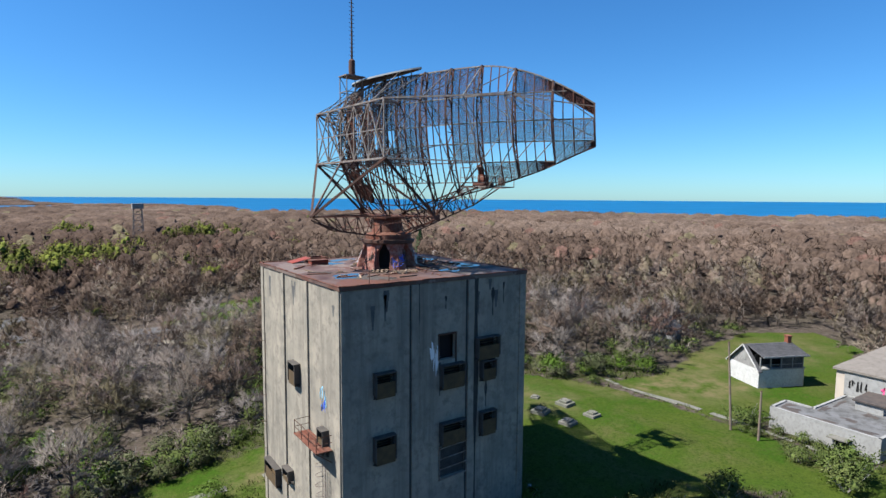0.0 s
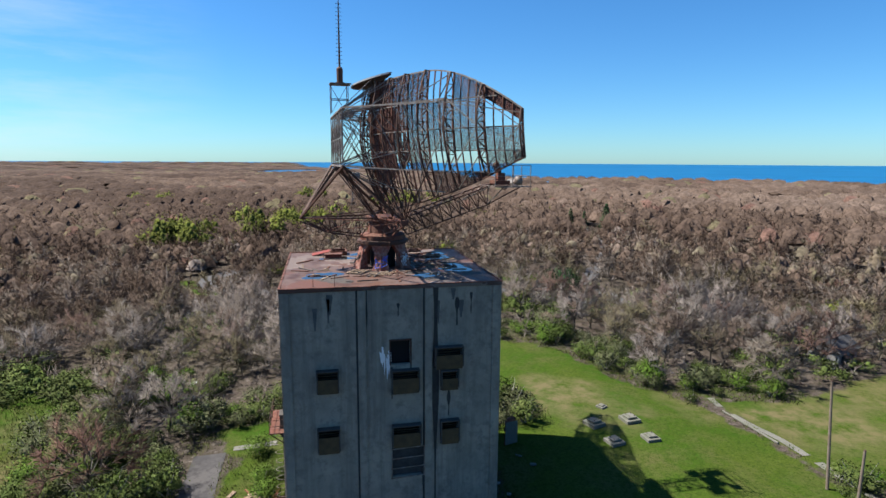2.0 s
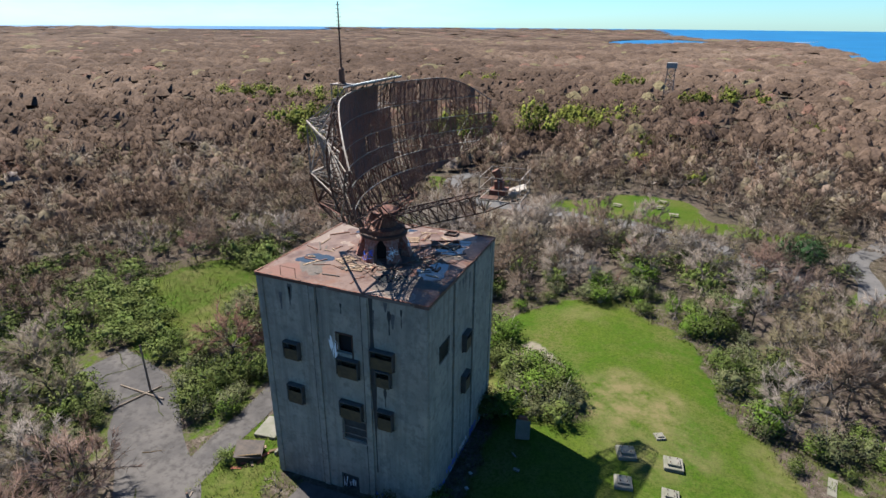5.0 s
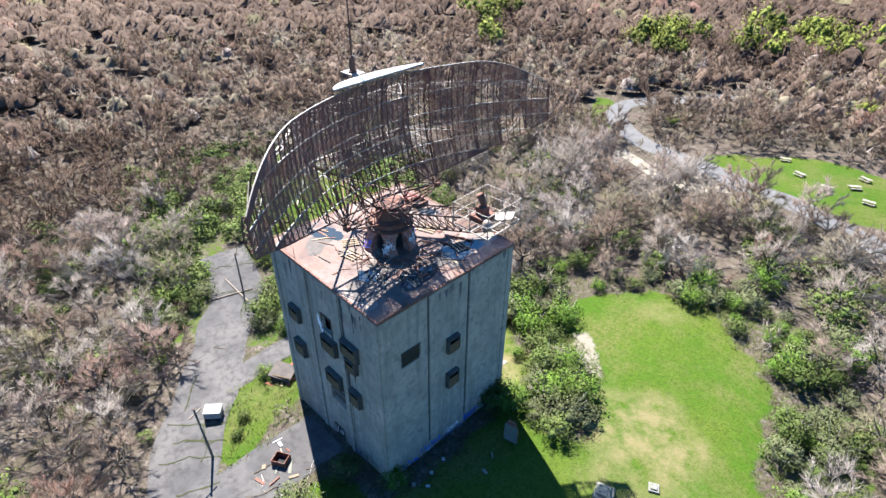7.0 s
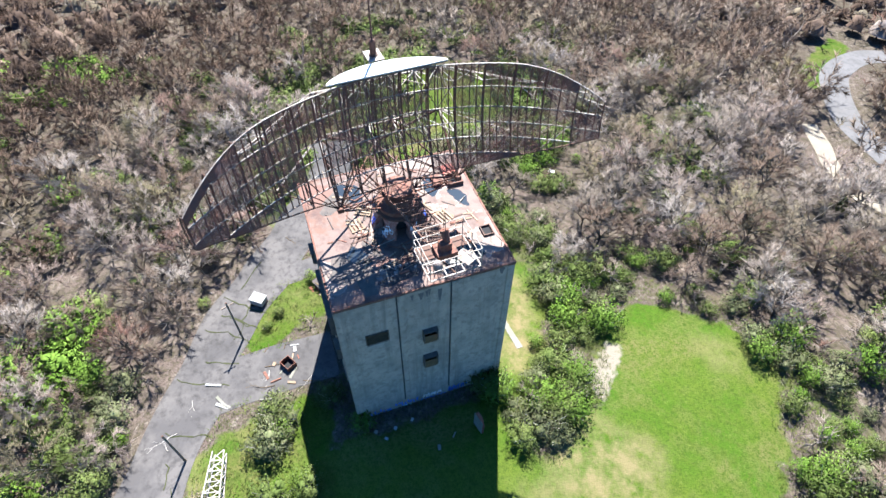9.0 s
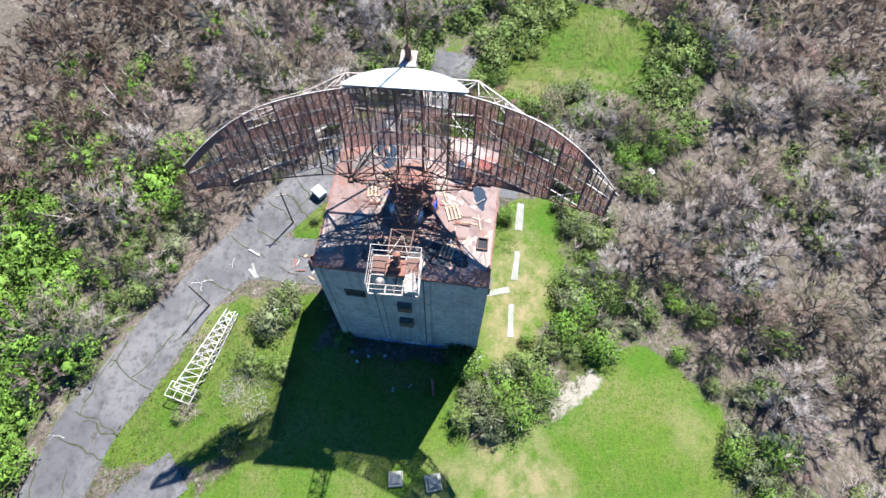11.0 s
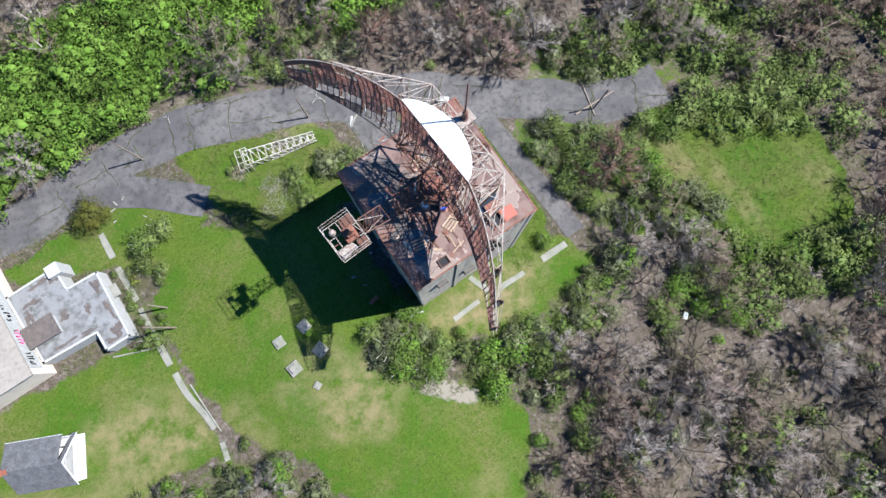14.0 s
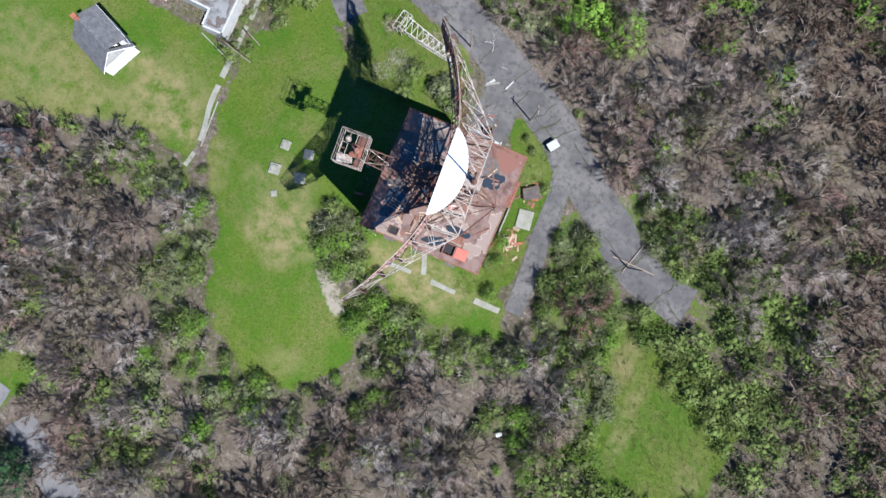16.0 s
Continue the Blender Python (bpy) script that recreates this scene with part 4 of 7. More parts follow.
for i, y in enumerate(RIBS):
    zb, zt = z_bot(y), z_top(y)
    if abs(y) < 10:
        zb = max(zb, 31.2)
    n = 10
    depth = 1.0 if abs(y) < 17 else 0.45
    front = [refl(y, zb + (zt - zb) * k / n, 0.06) for k in range(n + 1)]
    rear = [refl(y, zb + (zt - zb) * k / n, 0.12 + depth * math.sin(math.pi * (0.12 + 0.76 * k / n))) for k in range(n + 1)]
    rib = part("rib", Shape().path(front, 0.085), STEEL_RED, antenna)
    part("rear_flange", Shape().path(rear, 0.075), STEEL, rib)
    for k in range(n + 1):
        struts("lacing", [(front[k], rear[k], 0.045)], STEEL, rib)
        if k < n:
            struts("lacing", [(front[k] if k % 2 else rear[k], rear[k + 1] if k % 2 else front[k + 1], 0.045)], STEEL, rib)
    if i == 15:
        continue
    y1 = RIBS[i + 1]
    # horizontal rails and light stiffeners of this bay
    for z in ROWS_Z[1:-1] + ["top", "bottom"]:
        pts = []
        for k in range(4):
            yy = y + (y1 - y) * k / 3
            zz = z_top(yy) if z == "top" else z_bot(yy) if z == "bottom" else z
            if z_bot(yy) - 0.01 <= zz <= z_top(yy) + 0.01:
                pts.append(refl(yy, zz, 0.03))
        if len(pts) > 1:
            part("rail", Shape().path(pts, 0.075 if z in ("top", "bottom") else 0.065), STEEL if z == "bottom" else STEEL_PALE, antenna)
    for k in (1, 2, 3):
        yy = y + (y1 - y) * k / 4
        lo, hi = max(z_bot(yy), 33.4 if 3 <= i <= 8 else 0), z_top(yy)
        part("stiffener", Shape().path([refl(yy, lo + (hi - lo) * j / 6, 0.03) for j in range(7)], 0.06), STEEL_RED, antenna)

MISSING = {(2, 5), (0, 4), (4, 3), (2, 2), (1, 2), (4, 2), (9, 4), (9, 2), (9, 3), (13, 2), (13, 1), (14, 5), (14, 4), (10, 2), (12, 4), (8, 5)}
MISSING |= {(i, 1) for i in (0, 3, 4, 5, 6, 7, 8, 9)} | {(i, 0) for i in range(9)} | {(i, 0) for i in (13, 14)}
rng = random.Random(3)
for i in range(15):
    for j in range(6):
        if (i, j) in MISSING:
            continue
        y0, y1 = RIBS[i] + 0.06, RIBS[i + 1] - 0.06
        if max(z_top(y0), z_top(y1)) < ROWS_Z[j] + 0.3 or min(z_bot(y0), z_bot(y1)) > ROWS_Z[j + 1] - 0.3:
            continue
        ny, nz = 25, max(4, int((min(ROWS_Z[j + 1], z_top(0)) - max(ROWS_Z[j], 31.3)) / 0.105))
        cut = rng.random() < 0.12 and i > 4

        def at(u, v):
            yy = y0 + (y1 - y0) * u
            lo, hi = max(ROWS_Z[j] + 0.05, z_bot(yy)), min(ROWS_Z[j + 1] - 0.05, z_top(yy))
            if j >= 4:
                lo = min(lo, hi - (0.9 if i in (0, 14) else 0.0))
            else:
                hi = max(hi, lo)
            return refl(yy, lo + (hi - lo) * v, -0.02)

        s = Shape()
        u1 = 0.66 if cut else 1.0
        for k in range(ny + 1):
            if k / ny > u1 + 0.01:
                break
            pts = [at(k / ny, m / 3) for m in range(4)]
            s.path(pts, 0.0215, 3)
        for m in range(nz + 1):
            pts = [at(u1 * k / 4, m / nz) for k in range(5)]
            s.path(pts, 0.0215, 3)
        part("mesh_panel", s, MESH, antenna)


def back_x(y):
    return -4.45 + 0.86 * max(0.0, abs(y) - 6.5)


# rear chords and the trusses that tie them to the ribs
for i in range(2, 14):
    y = RIBS[i]
    top_b, low_b = Vector((back_x(y), y, 40.4)), Vector((back_x(y), y, 35.4))
    f_top, f_low, f_crown = refl(y, 40.6, 1.0), refl(y, 35.1, 1.0), refl(y, z_top(y), 0.3)
    wide = abs(y) < 8
    ties = [(top_b, f_top, 0.06), (top_b, f_crown, 0.06), (top_b, refl(y, 38.4, 1.0), 0.045)]
    if wide:
        ties += [(low_b, f_low, 0.065), (top_b, low_b, 0.07), (low_b, refl(y, 36.7, 1.0), 0.045), (low_b, refl(y, 33.4, 0.8), 0.05), (top_b, f_low, 0.05), (low_b, f_top, 0.05)]
    else:
        ties += [(top_b, f_low, 0.05)]
    struts("tie_strut", ties, STEEL_PALE, antenna)
    if i < 13:
        y1 = RIBS[i + 1]
        nt, nl = Vector((back_x(y1), y1, 40.4)), Vector((back_x(y1), y1, 35.4))
        struts("rear_chord", [(top_b, nt, 0.095)], STEEL_PALE, antenna)
        struts("rear_brace", [(top_b, refl(y1, 40.6, 1.0), 0.05), (nt, refl(y, 40.6, 1.0), 0.05), (f_crown, nt, 0.045)], STEEL_PALE, antenna)
        if wide and abs(y1) < 8:
            struts("rear_chord", [(low_b, nl, 0.12), ((low_b + top_b) / 2, (nl + nt) / 2, 0.05)], STEEL_PALE, antenna)
            struts("rear_brace", [(top_b, nl, 0.06), (low_b, nt, 0.06), (low_b, refl(y1, 35.1, 1.0), 0.055)], STEEL_PALE, antenna)
for sgn in (-1, 1):
    y = sgn * 14.08
    a = Vector((back_x(y), y, 40.4))
    ends = []
    for yy in (16.64, 19.2):
        ends += [(a, refl(sgn * yy, 40.2 if yy < 18 else 39.3, 0.2), 0.055), (a, refl(sgn * yy, 36.9, 0.2), 0.045)]
    yb = sgn * 6.4
    ends += [((back_x(yb), yb, 35.4), refl(sgn * 11.5, 35.1, 1.0), 0.07), ((back_x(yb), yb, 35.4), refl(sgn * 8.96, 36.7, 1.0), 0.055)]
    for a0, a1 in ((11.52, 14.08), (14.08, 16.64), (8.96, 11.52), (16.64, 19.1)):
        back = 0.9 if a1 < 17 else 0.3
        ends += [(refl(sgn * a0, 35.1, 0.9), refl(sgn * a1, 38.4, back), 0.045), (refl(sgn * a0, 40.6, 0.9), refl(sgn * a1, 38.4, back), 0.045),
                 (refl(sgn * a0, z_bot(a0), 0.3), refl(sgn * a1, 36.7, min(back, 0.6)), 0.045)]
    struts("end_brace", ends, STEEL_PALE, antenna)

# turntable, three arms and legs
part("turntable", Shape().lathe([(0, 28.05), (2.3, 28.05), (2.3, 28.5), (1.55, 28.7), (1.35, 29.9), (1.7, 30.05), (1.7, 30.35), (0, 30.4)], 28), STEEL_RED, antenna, "rust-red turntable drum")
REAR, ARM = Vector((-8.1, 0.2, 30.25)), 6.45
for sgn in (-1, 1):
    root, knee, heel = Vector((-1.2, sgn * 2.0, 30.3)), Vector((-5.6, sgn * 0.9, 28.9)), Vector((-1.5, sgn * 1.5, 28.3))
    members = [(REAR, root, 0.10), (REAR - Vector((0, 0, 0.3)), knee, 0.085), (knee, heel, 0.085)]
    for k in range(5):
        pb = knee.lerp(heel, max(0, k / 5 - 0.1) / 0.9)
        members += [(REAR.lerp(root, k / 5), pb, 0.05), (pb, REAR.lerp(root, (k + 1) / 5), 0.05)]
    struts("rear_arm_strut", members, STEEL, antenna)
    tip = Vector((1.0, sgn * ARM, 30.35))
    members = []
    for dx in (-0.8, 0.8):
        a, b = Vector((dx, sgn * 1.4, 30.3)), Vector((dx * 0.8, sgn * 1.5, 28.4))
        members += [(a, tip, 0.10), (b, tip - Vector((0, 0, 0.35)), 0.085)]
        for k in range(4):
            u, v = k / 4, (k + 1) / 4
            members += [(a.lerp(tip, u), b.lerp(tip, v), 0.045), (b.lerp(tip, v), a.lerp(tip, v), 0.045)]
    members += [(tip, REAR, 0.06), (tip, Vector((-5.6, 0, 28.9)), 0.05)]
    struts("side_arm_strut", members, STEEL_RED, antenna)
    part("arm_gusset", Shape().box(tip.x - 0.35, tip.x + 0.35, tip.y - 0.3, tip.y + 0.3, tip.z - 0.35, tip.z + 0.2), STEEL_RED, antenna, bevel=0.05)
    corner = Vector((back_x(6.5), sgn * 6.5, 35.4))
    mid = Vector((back_x(1.3), sgn * 1.28, 35.4))
    struts("support_leg", [(REAR, corner, 0.14), (tip, corner, 0.14), (REAR, mid, 0.09), (tip, mid, 0.10), (Vector((-0.8, sgn * 1.6, 30.3)), corner, 0.08), (Vector((-0.8, sgn * 1.2, 30.3)), mid, 0.08)], STEEL, antenna, "heavy weathered support leg")
    members = []
    for yy, zz in ((1.28, 33.4), (3.84, 33.4), (6.4, 33.4), (8.96, 33.4), (6.4, 35.1), (8.96, 35.1), (11.52, 35.1), (3.84, 35.1)):
        members += [(tip, refl(sgn * yy, zz, 0.6), 0.06), (Vector((0.8, sgn * 1.6, 30.3)), refl(sgn * min(yy, 6.4), zz, 0.6), 0.045)]
    for yy in (1.28, 3.84, 6.4):
        members += [(refl(sgn * yy, 33.4, 0.9), refl(sgn * yy, 31.4, 0.5), 0.07), (refl(sgn * yy, 31.4, 0.5), Vector((1.6, sgn * (yy * 0.7 + 0.6), 30.3)), 0.07)]
    struts("reflector_strut", members, STEEL, antenna)
# feed boom: a triangular truss rising forwards
n = 9
tops = [[Vector((1.4 + 9.6 * k / n, sgn * (1.35 - 0.35 * k / n), 30.0 + 3.3 * k / n)) for k in range(n + 1)] for sgn in (-1, 1)]
low = [Vector((2.6 + 8.7 * k / n, 0, 28.35 + 2.95 * k / n)) for k in range(n + 1)]
for ch in (*tops, low):
    part("boom_chord", Shape().path(ch, 0.085), STEEL, antenna)
members = [(low[-1], Vector((15.1, 0, 33.2)), 0.085)]
for k in range(n + 1):
    members += [(tops[0][k], tops[1][k], 0.045)]
    for t_ in tops:
        members += [(t_[k], low[k], 0.05)]
        if k < n:
            members += [(t_[k], low[k + 1], 0.05)]
    if k < n:
        members += [(tops[0][k], tops[1][k + 1], 0.04)]
struts("boom_lacing", members, STEEL, antenna)
members = [((x, -2.35, 33.3), (x, 2.3, 33.3), 0.07) for x in (11.3, 12.3, 13.3, 14.3, 15.2)] + [((11.3, y, 33.3), (15.2, y, 33.3), 0.07) for y in (-2.35, -0.8, 0.8, 2.3)]
for sgn in (-1, 1):
    members += [((11.3, sgn * 1.0, 33.3), (8.0, 0.0, 31.6), 0.06), ((15.1, 0, 33.2), (15.2, sgn * 2.3, 33.3), 0.06), (low[-1], (12.3, sgn * 2.3, 33.3), 0.06)]
struts("deck_beam", members, STEEL_PALE, antenna)
part("deck_plate", Shape().box(11.4, 13.0, -2.3, -0.9, 33.38, 33.44), STEEL, antenna)
part("deck_plate", Shape().box(11.4, 12.6, 1.0, 2.2, 33.38, 33.44), STEEL, antenna)
posts = ((11.3, -2.35), (13.2, -2.35), (15.2, -2.35), (15.2, 0), (15.2, 2.3), (13.2, 2.3), (11.3, 2.3))
struts("railing_post", [((x, y, 33.3), (x, y, 35.5), 0.045) for x, y in posts], STEEL_PALE, antenna)
for z in (34.4, 35.5):
    part("railing", Shape().path([Vector(p) for p in ((11.3, -2.35, z), (15.2, -2.35, z), (15.2, 2.3, z), (11.3, 2.3, z), (11.3, -2.35, z))], 0.04), STEEL_PALE, antenna)
horn = Shape().box(11.9, 13.5, -0.9, 0.9, 33.45, 33.9).box(12.3, 13.1, -0.5, 0.5, 33.9, 34.7).tube((12.7, 0.2, 34.7), (12.2, 0.1, 35.7), 0.28, 8, 0.4)
part("feed_horn", horn, STEEL_RED, antenna, "rust-red feed housing")
part("feed_cover", Shape().lathe([(0, 33.4), (0.42, 33.5), (0.45, 34.0), (0.3, 34.35), (0, 34.4)], 14, centre=(14.3, -1.3)), STEEL_PALE, antenna, "white fibreglass feed cover", smooth=True)
part("fallen_panel", Shape().box(-1.1, 1.1, -0.6, 0.6, -0.04, 0.04).moved(pose(14.0, 1.4, 33.55, 10, -20, 15)), STEEL_PALE, antenna, "loose pale panel")
whip = Shape()
for a in range(3):
    c, d = 0.16 * math.cos(a * 2.094), 0.16 * math.sin(a * 2.094)
    whip.tube((12.6 + c, d, 34.4), (12.6 + c * 0.4, d * 0.4, 38.1), 0.02, 3)
for k in range(8):
    whip.tube((12.45, 0, 34.7 + k * 0.42), (12.75, 0, 34.9 + k * 0.42), 0.016, 3)
part("feed_mast", whip, STEEL, antenna)
# crescent auxiliary antenna on the crown
sail = Shape()
m = 24
for k in range(m + 1):
    y = -5.55 + 11.1 * k / m
    q = 1 - (y / 5.6) ** 2
    back = 0.05 - 2.95 * q ** 0.72
    for x, dz in ((0.05, -0.12), (0.10, 0.03), ((0.05 + back) / 2, 0.08 * q + 0.05), (back, 0.08), (back, -0.06)):
        sail.v.append(Vector((x, y, 43.66 + dz + 0.22 * x)))
for k in range(m):
    for j in range(5):
        a, b = k * 5 + j, k * 5 + (j + 1) % 5
        sail.f.append((a, b, b + 5, a + 5))
sail.f += [(4, 3, 2, 1, 0), tuple(m * 5 + j for j in range(5))]
under = Shape()
for k in range(m + 1):
    y = -5.45 + 10.9 * k / m
    back = 0.05 - 2.85 * (1 - (y / 5.6) ** 2) ** 0.72
    under.v += [Vector((x, y, 43.66 + 0.22 * x + dz)) for x, dz in ((0.06, -0.13), (back, -0.07), (back, -0.12), (0.06, -0.18))]
for k in range(m):
    for j in range(4):
        a, b = k * 4 + j, k * 4 + (j + 1) % 4
        under.f.append((a, b, b + 4, a + 4))
part("crescent_underside", under, STEEL, antenna, "dark brown underside")
part("crescent_antenna", sail, WHITE_GRP, antenna, "white crescent-shaped fibreglass auxiliary antenna")
members = []
for y in (-4.5, -2.5, 0, 2.5, 4.5):
    members += [((-0.3, y, 43.5), refl(y, 42.6, 0.1), 0.05), ((-1.2, y * 0.9, 43.5), refl(y, 41.8, 0.9), 0.05), ((-1.2, y * 0.9, 43.5), (back_x(y), y, 40.4), 0.045)]
struts("crescent_stand", members, STEEL_PALE, antenna)
members = [((x, y, 40.4), (x, y, 43.1), 0.05) for x, y in ((-4.9, -0.8), (-4.9, 0.5), (-3.3, -0.8), (-3.3, 0.5))]
for z in (41.7, 43.1):
    members += [((-4.9, -0.8, z), (-3.3, -0.8, z), 0.05), ((-3.3, -0.8, z), (-3.3, 0.5, z), 0.05), ((-3.3, 0.5, z), (-4.9, 0.5, z), 0.05), ((-4.9, 0.5, z), (-4.9, -0.8, z), 0.05)]
members += [((-4.9, -0.8, 40.4), (-3.3, -0.8, 43.1), 0.035), ((-4.9, 0.5, 43.1), (-3.3, 0.5, 40.4), 0.035)]
struts("mast_platform_strut", members, STEEL_PALE, antenna)
part("mast_platform", Shape().box(-5.0, -3.0, -0.9, 0.6, 43.1, 43.2), STEEL_PALE, antenna)
mast = thing("mast_aerial", "slim dark aerial mast with short rungs", "aerial mast", ANT @ pose(-4.0, -0.15, 43.2))
part("mast_foot", Shape().lathe([(0, 0), (0.42, 0), (0.42, 0.12), (0.3, 0.15), (0.3, 1.4), (0.18, 1.55), (0, 1.55)], 12), STEEL, mast)
part("mast_pole", Shape().tube((0, 0, 1.5), (0, 0, 7.6), 0.1, 8, 0.055), STEEL, mast)
struts("rung", [((-0.28, 0, 1.9 + k * 0.36), (0.28, 0, 1.9 + k * 0.36), 0.025) for k in range(16)], STEEL, mast)

# ---- vegetation ----
def lump(rng, c, r, flat, axis, seg=6, rings=2):
    """A small uneven tuft of massed twigs or leaves: the upper part of a crumpled ball."""
    v, f, nv = [], [], []
    a0 = rng.uniform(0, 6.283)
    for j in range(rings + 1):
        th = math.pi * (0.64 - 0.64 * (j + 0.25) / (rings + 1))
        for k in range(seg):
            a = a0 + 2 * math.pi * (k + 0.5 * (j % 2)) / seg
            q = r * rng.uniform(0.78, 1.18)
            d = Vector((math.sin(th) * math.cos(a), math.sin(th) * math.sin(a), math.cos(th)))
            v.append((c[0] + d.x * q, c[1] + d.y * q, max(0.02, c[2] + d.z * q * flat)))
            n = (d + Vector(((c[0] - axis[0]), (c[1] - axis[1]), 0)) * (0.35 / max(r, 0.1)) + Vector((0, 0, 0.7))).normalized()
            nv.append(tuple(n))
    v.append((c[0], c[1], c[2] + r * flat * rng.uniform(0.95, 1.15)))
    nv.append((0, 0, 1))
    for j in range(rings):
        for k in range(seg):
            a, b = j * seg + k, j * seg + (k + 1) % seg
            f += [(a, b, b + seg), (a, b + seg, a + seg)]
    f += [(rings * seg + k, rings * seg + (k + 1) % seg, len(v) - 1) for k in range(seg)]
    return v, f, nv


def crown_dome(rng, radius, z0, z1, seg=8, rings=3, soft=0.62):
    """The massed fine twigs of one crown: a shallow uneven dome."""
    v, f, nv = [], [], []
    a0 = rng.uniform(0, 6.283)
    for j in range(rings):
        u = 1 - j / rings
        for k in range(seg):
            a = a0 + 2 * math.pi * (k + 0.5 * (j % 2)) / seg
            q = radius * u * rng.uniform(0.76, 1.2)
            v.append((q * math.cos(a), q * math.sin(a), z0 + (z1 - z0) * (1 - u * u) + rng.uniform(-0.08, 0.08) * radius))
            nv.append(tuple(Vector((u * math.cos(a) + rng.gauss(0, 0.12), u * math.sin(a) + rng.gauss(0, 0.12), soft)).normalized()))
    v.append((rng.uniform(-0.3, 0.3), rng.uniform(-0.3, 0.3), z1))
    nv.append((0, 0, 1))
    for j in range(rings - 1):
        for k in range(seg):
            a, b = j * seg + k, j * seg + (k + 1) % seg
            f += [(a, b, b + seg), (a, b + seg, a + seg)]
    f += [((rings - 1) * seg + k, (rings - 1) * seg + (k + 1) % seg, len(v) - 1) for k in range(seg)]
    return np.array(v), np.array(f), np.array(nv)


def lumps(rng, balls, flat=0.85, shrink=0.8, seg=6, rings=2):
    V, F, N = [], [], []
    for c, r in balls:
        v, f, nv = lump(rng, c, r * shrink, flat, (0, 0), seg, rings)
        F += [tuple(i + len(V) for i in t) for t in f]
        V += v
        N += nv
    return np.array(V), np.array(F), np.array(N)


def joined(*sets):
    V, F, N, off = [], [], [], 0
    for v, f, nv in sets:
        V.append(v)
        F.append(f + off)
        N.append(nv)
        off += len(v)
    return np.concatenate(V), np.concatenate(F), np.concatenate(N)


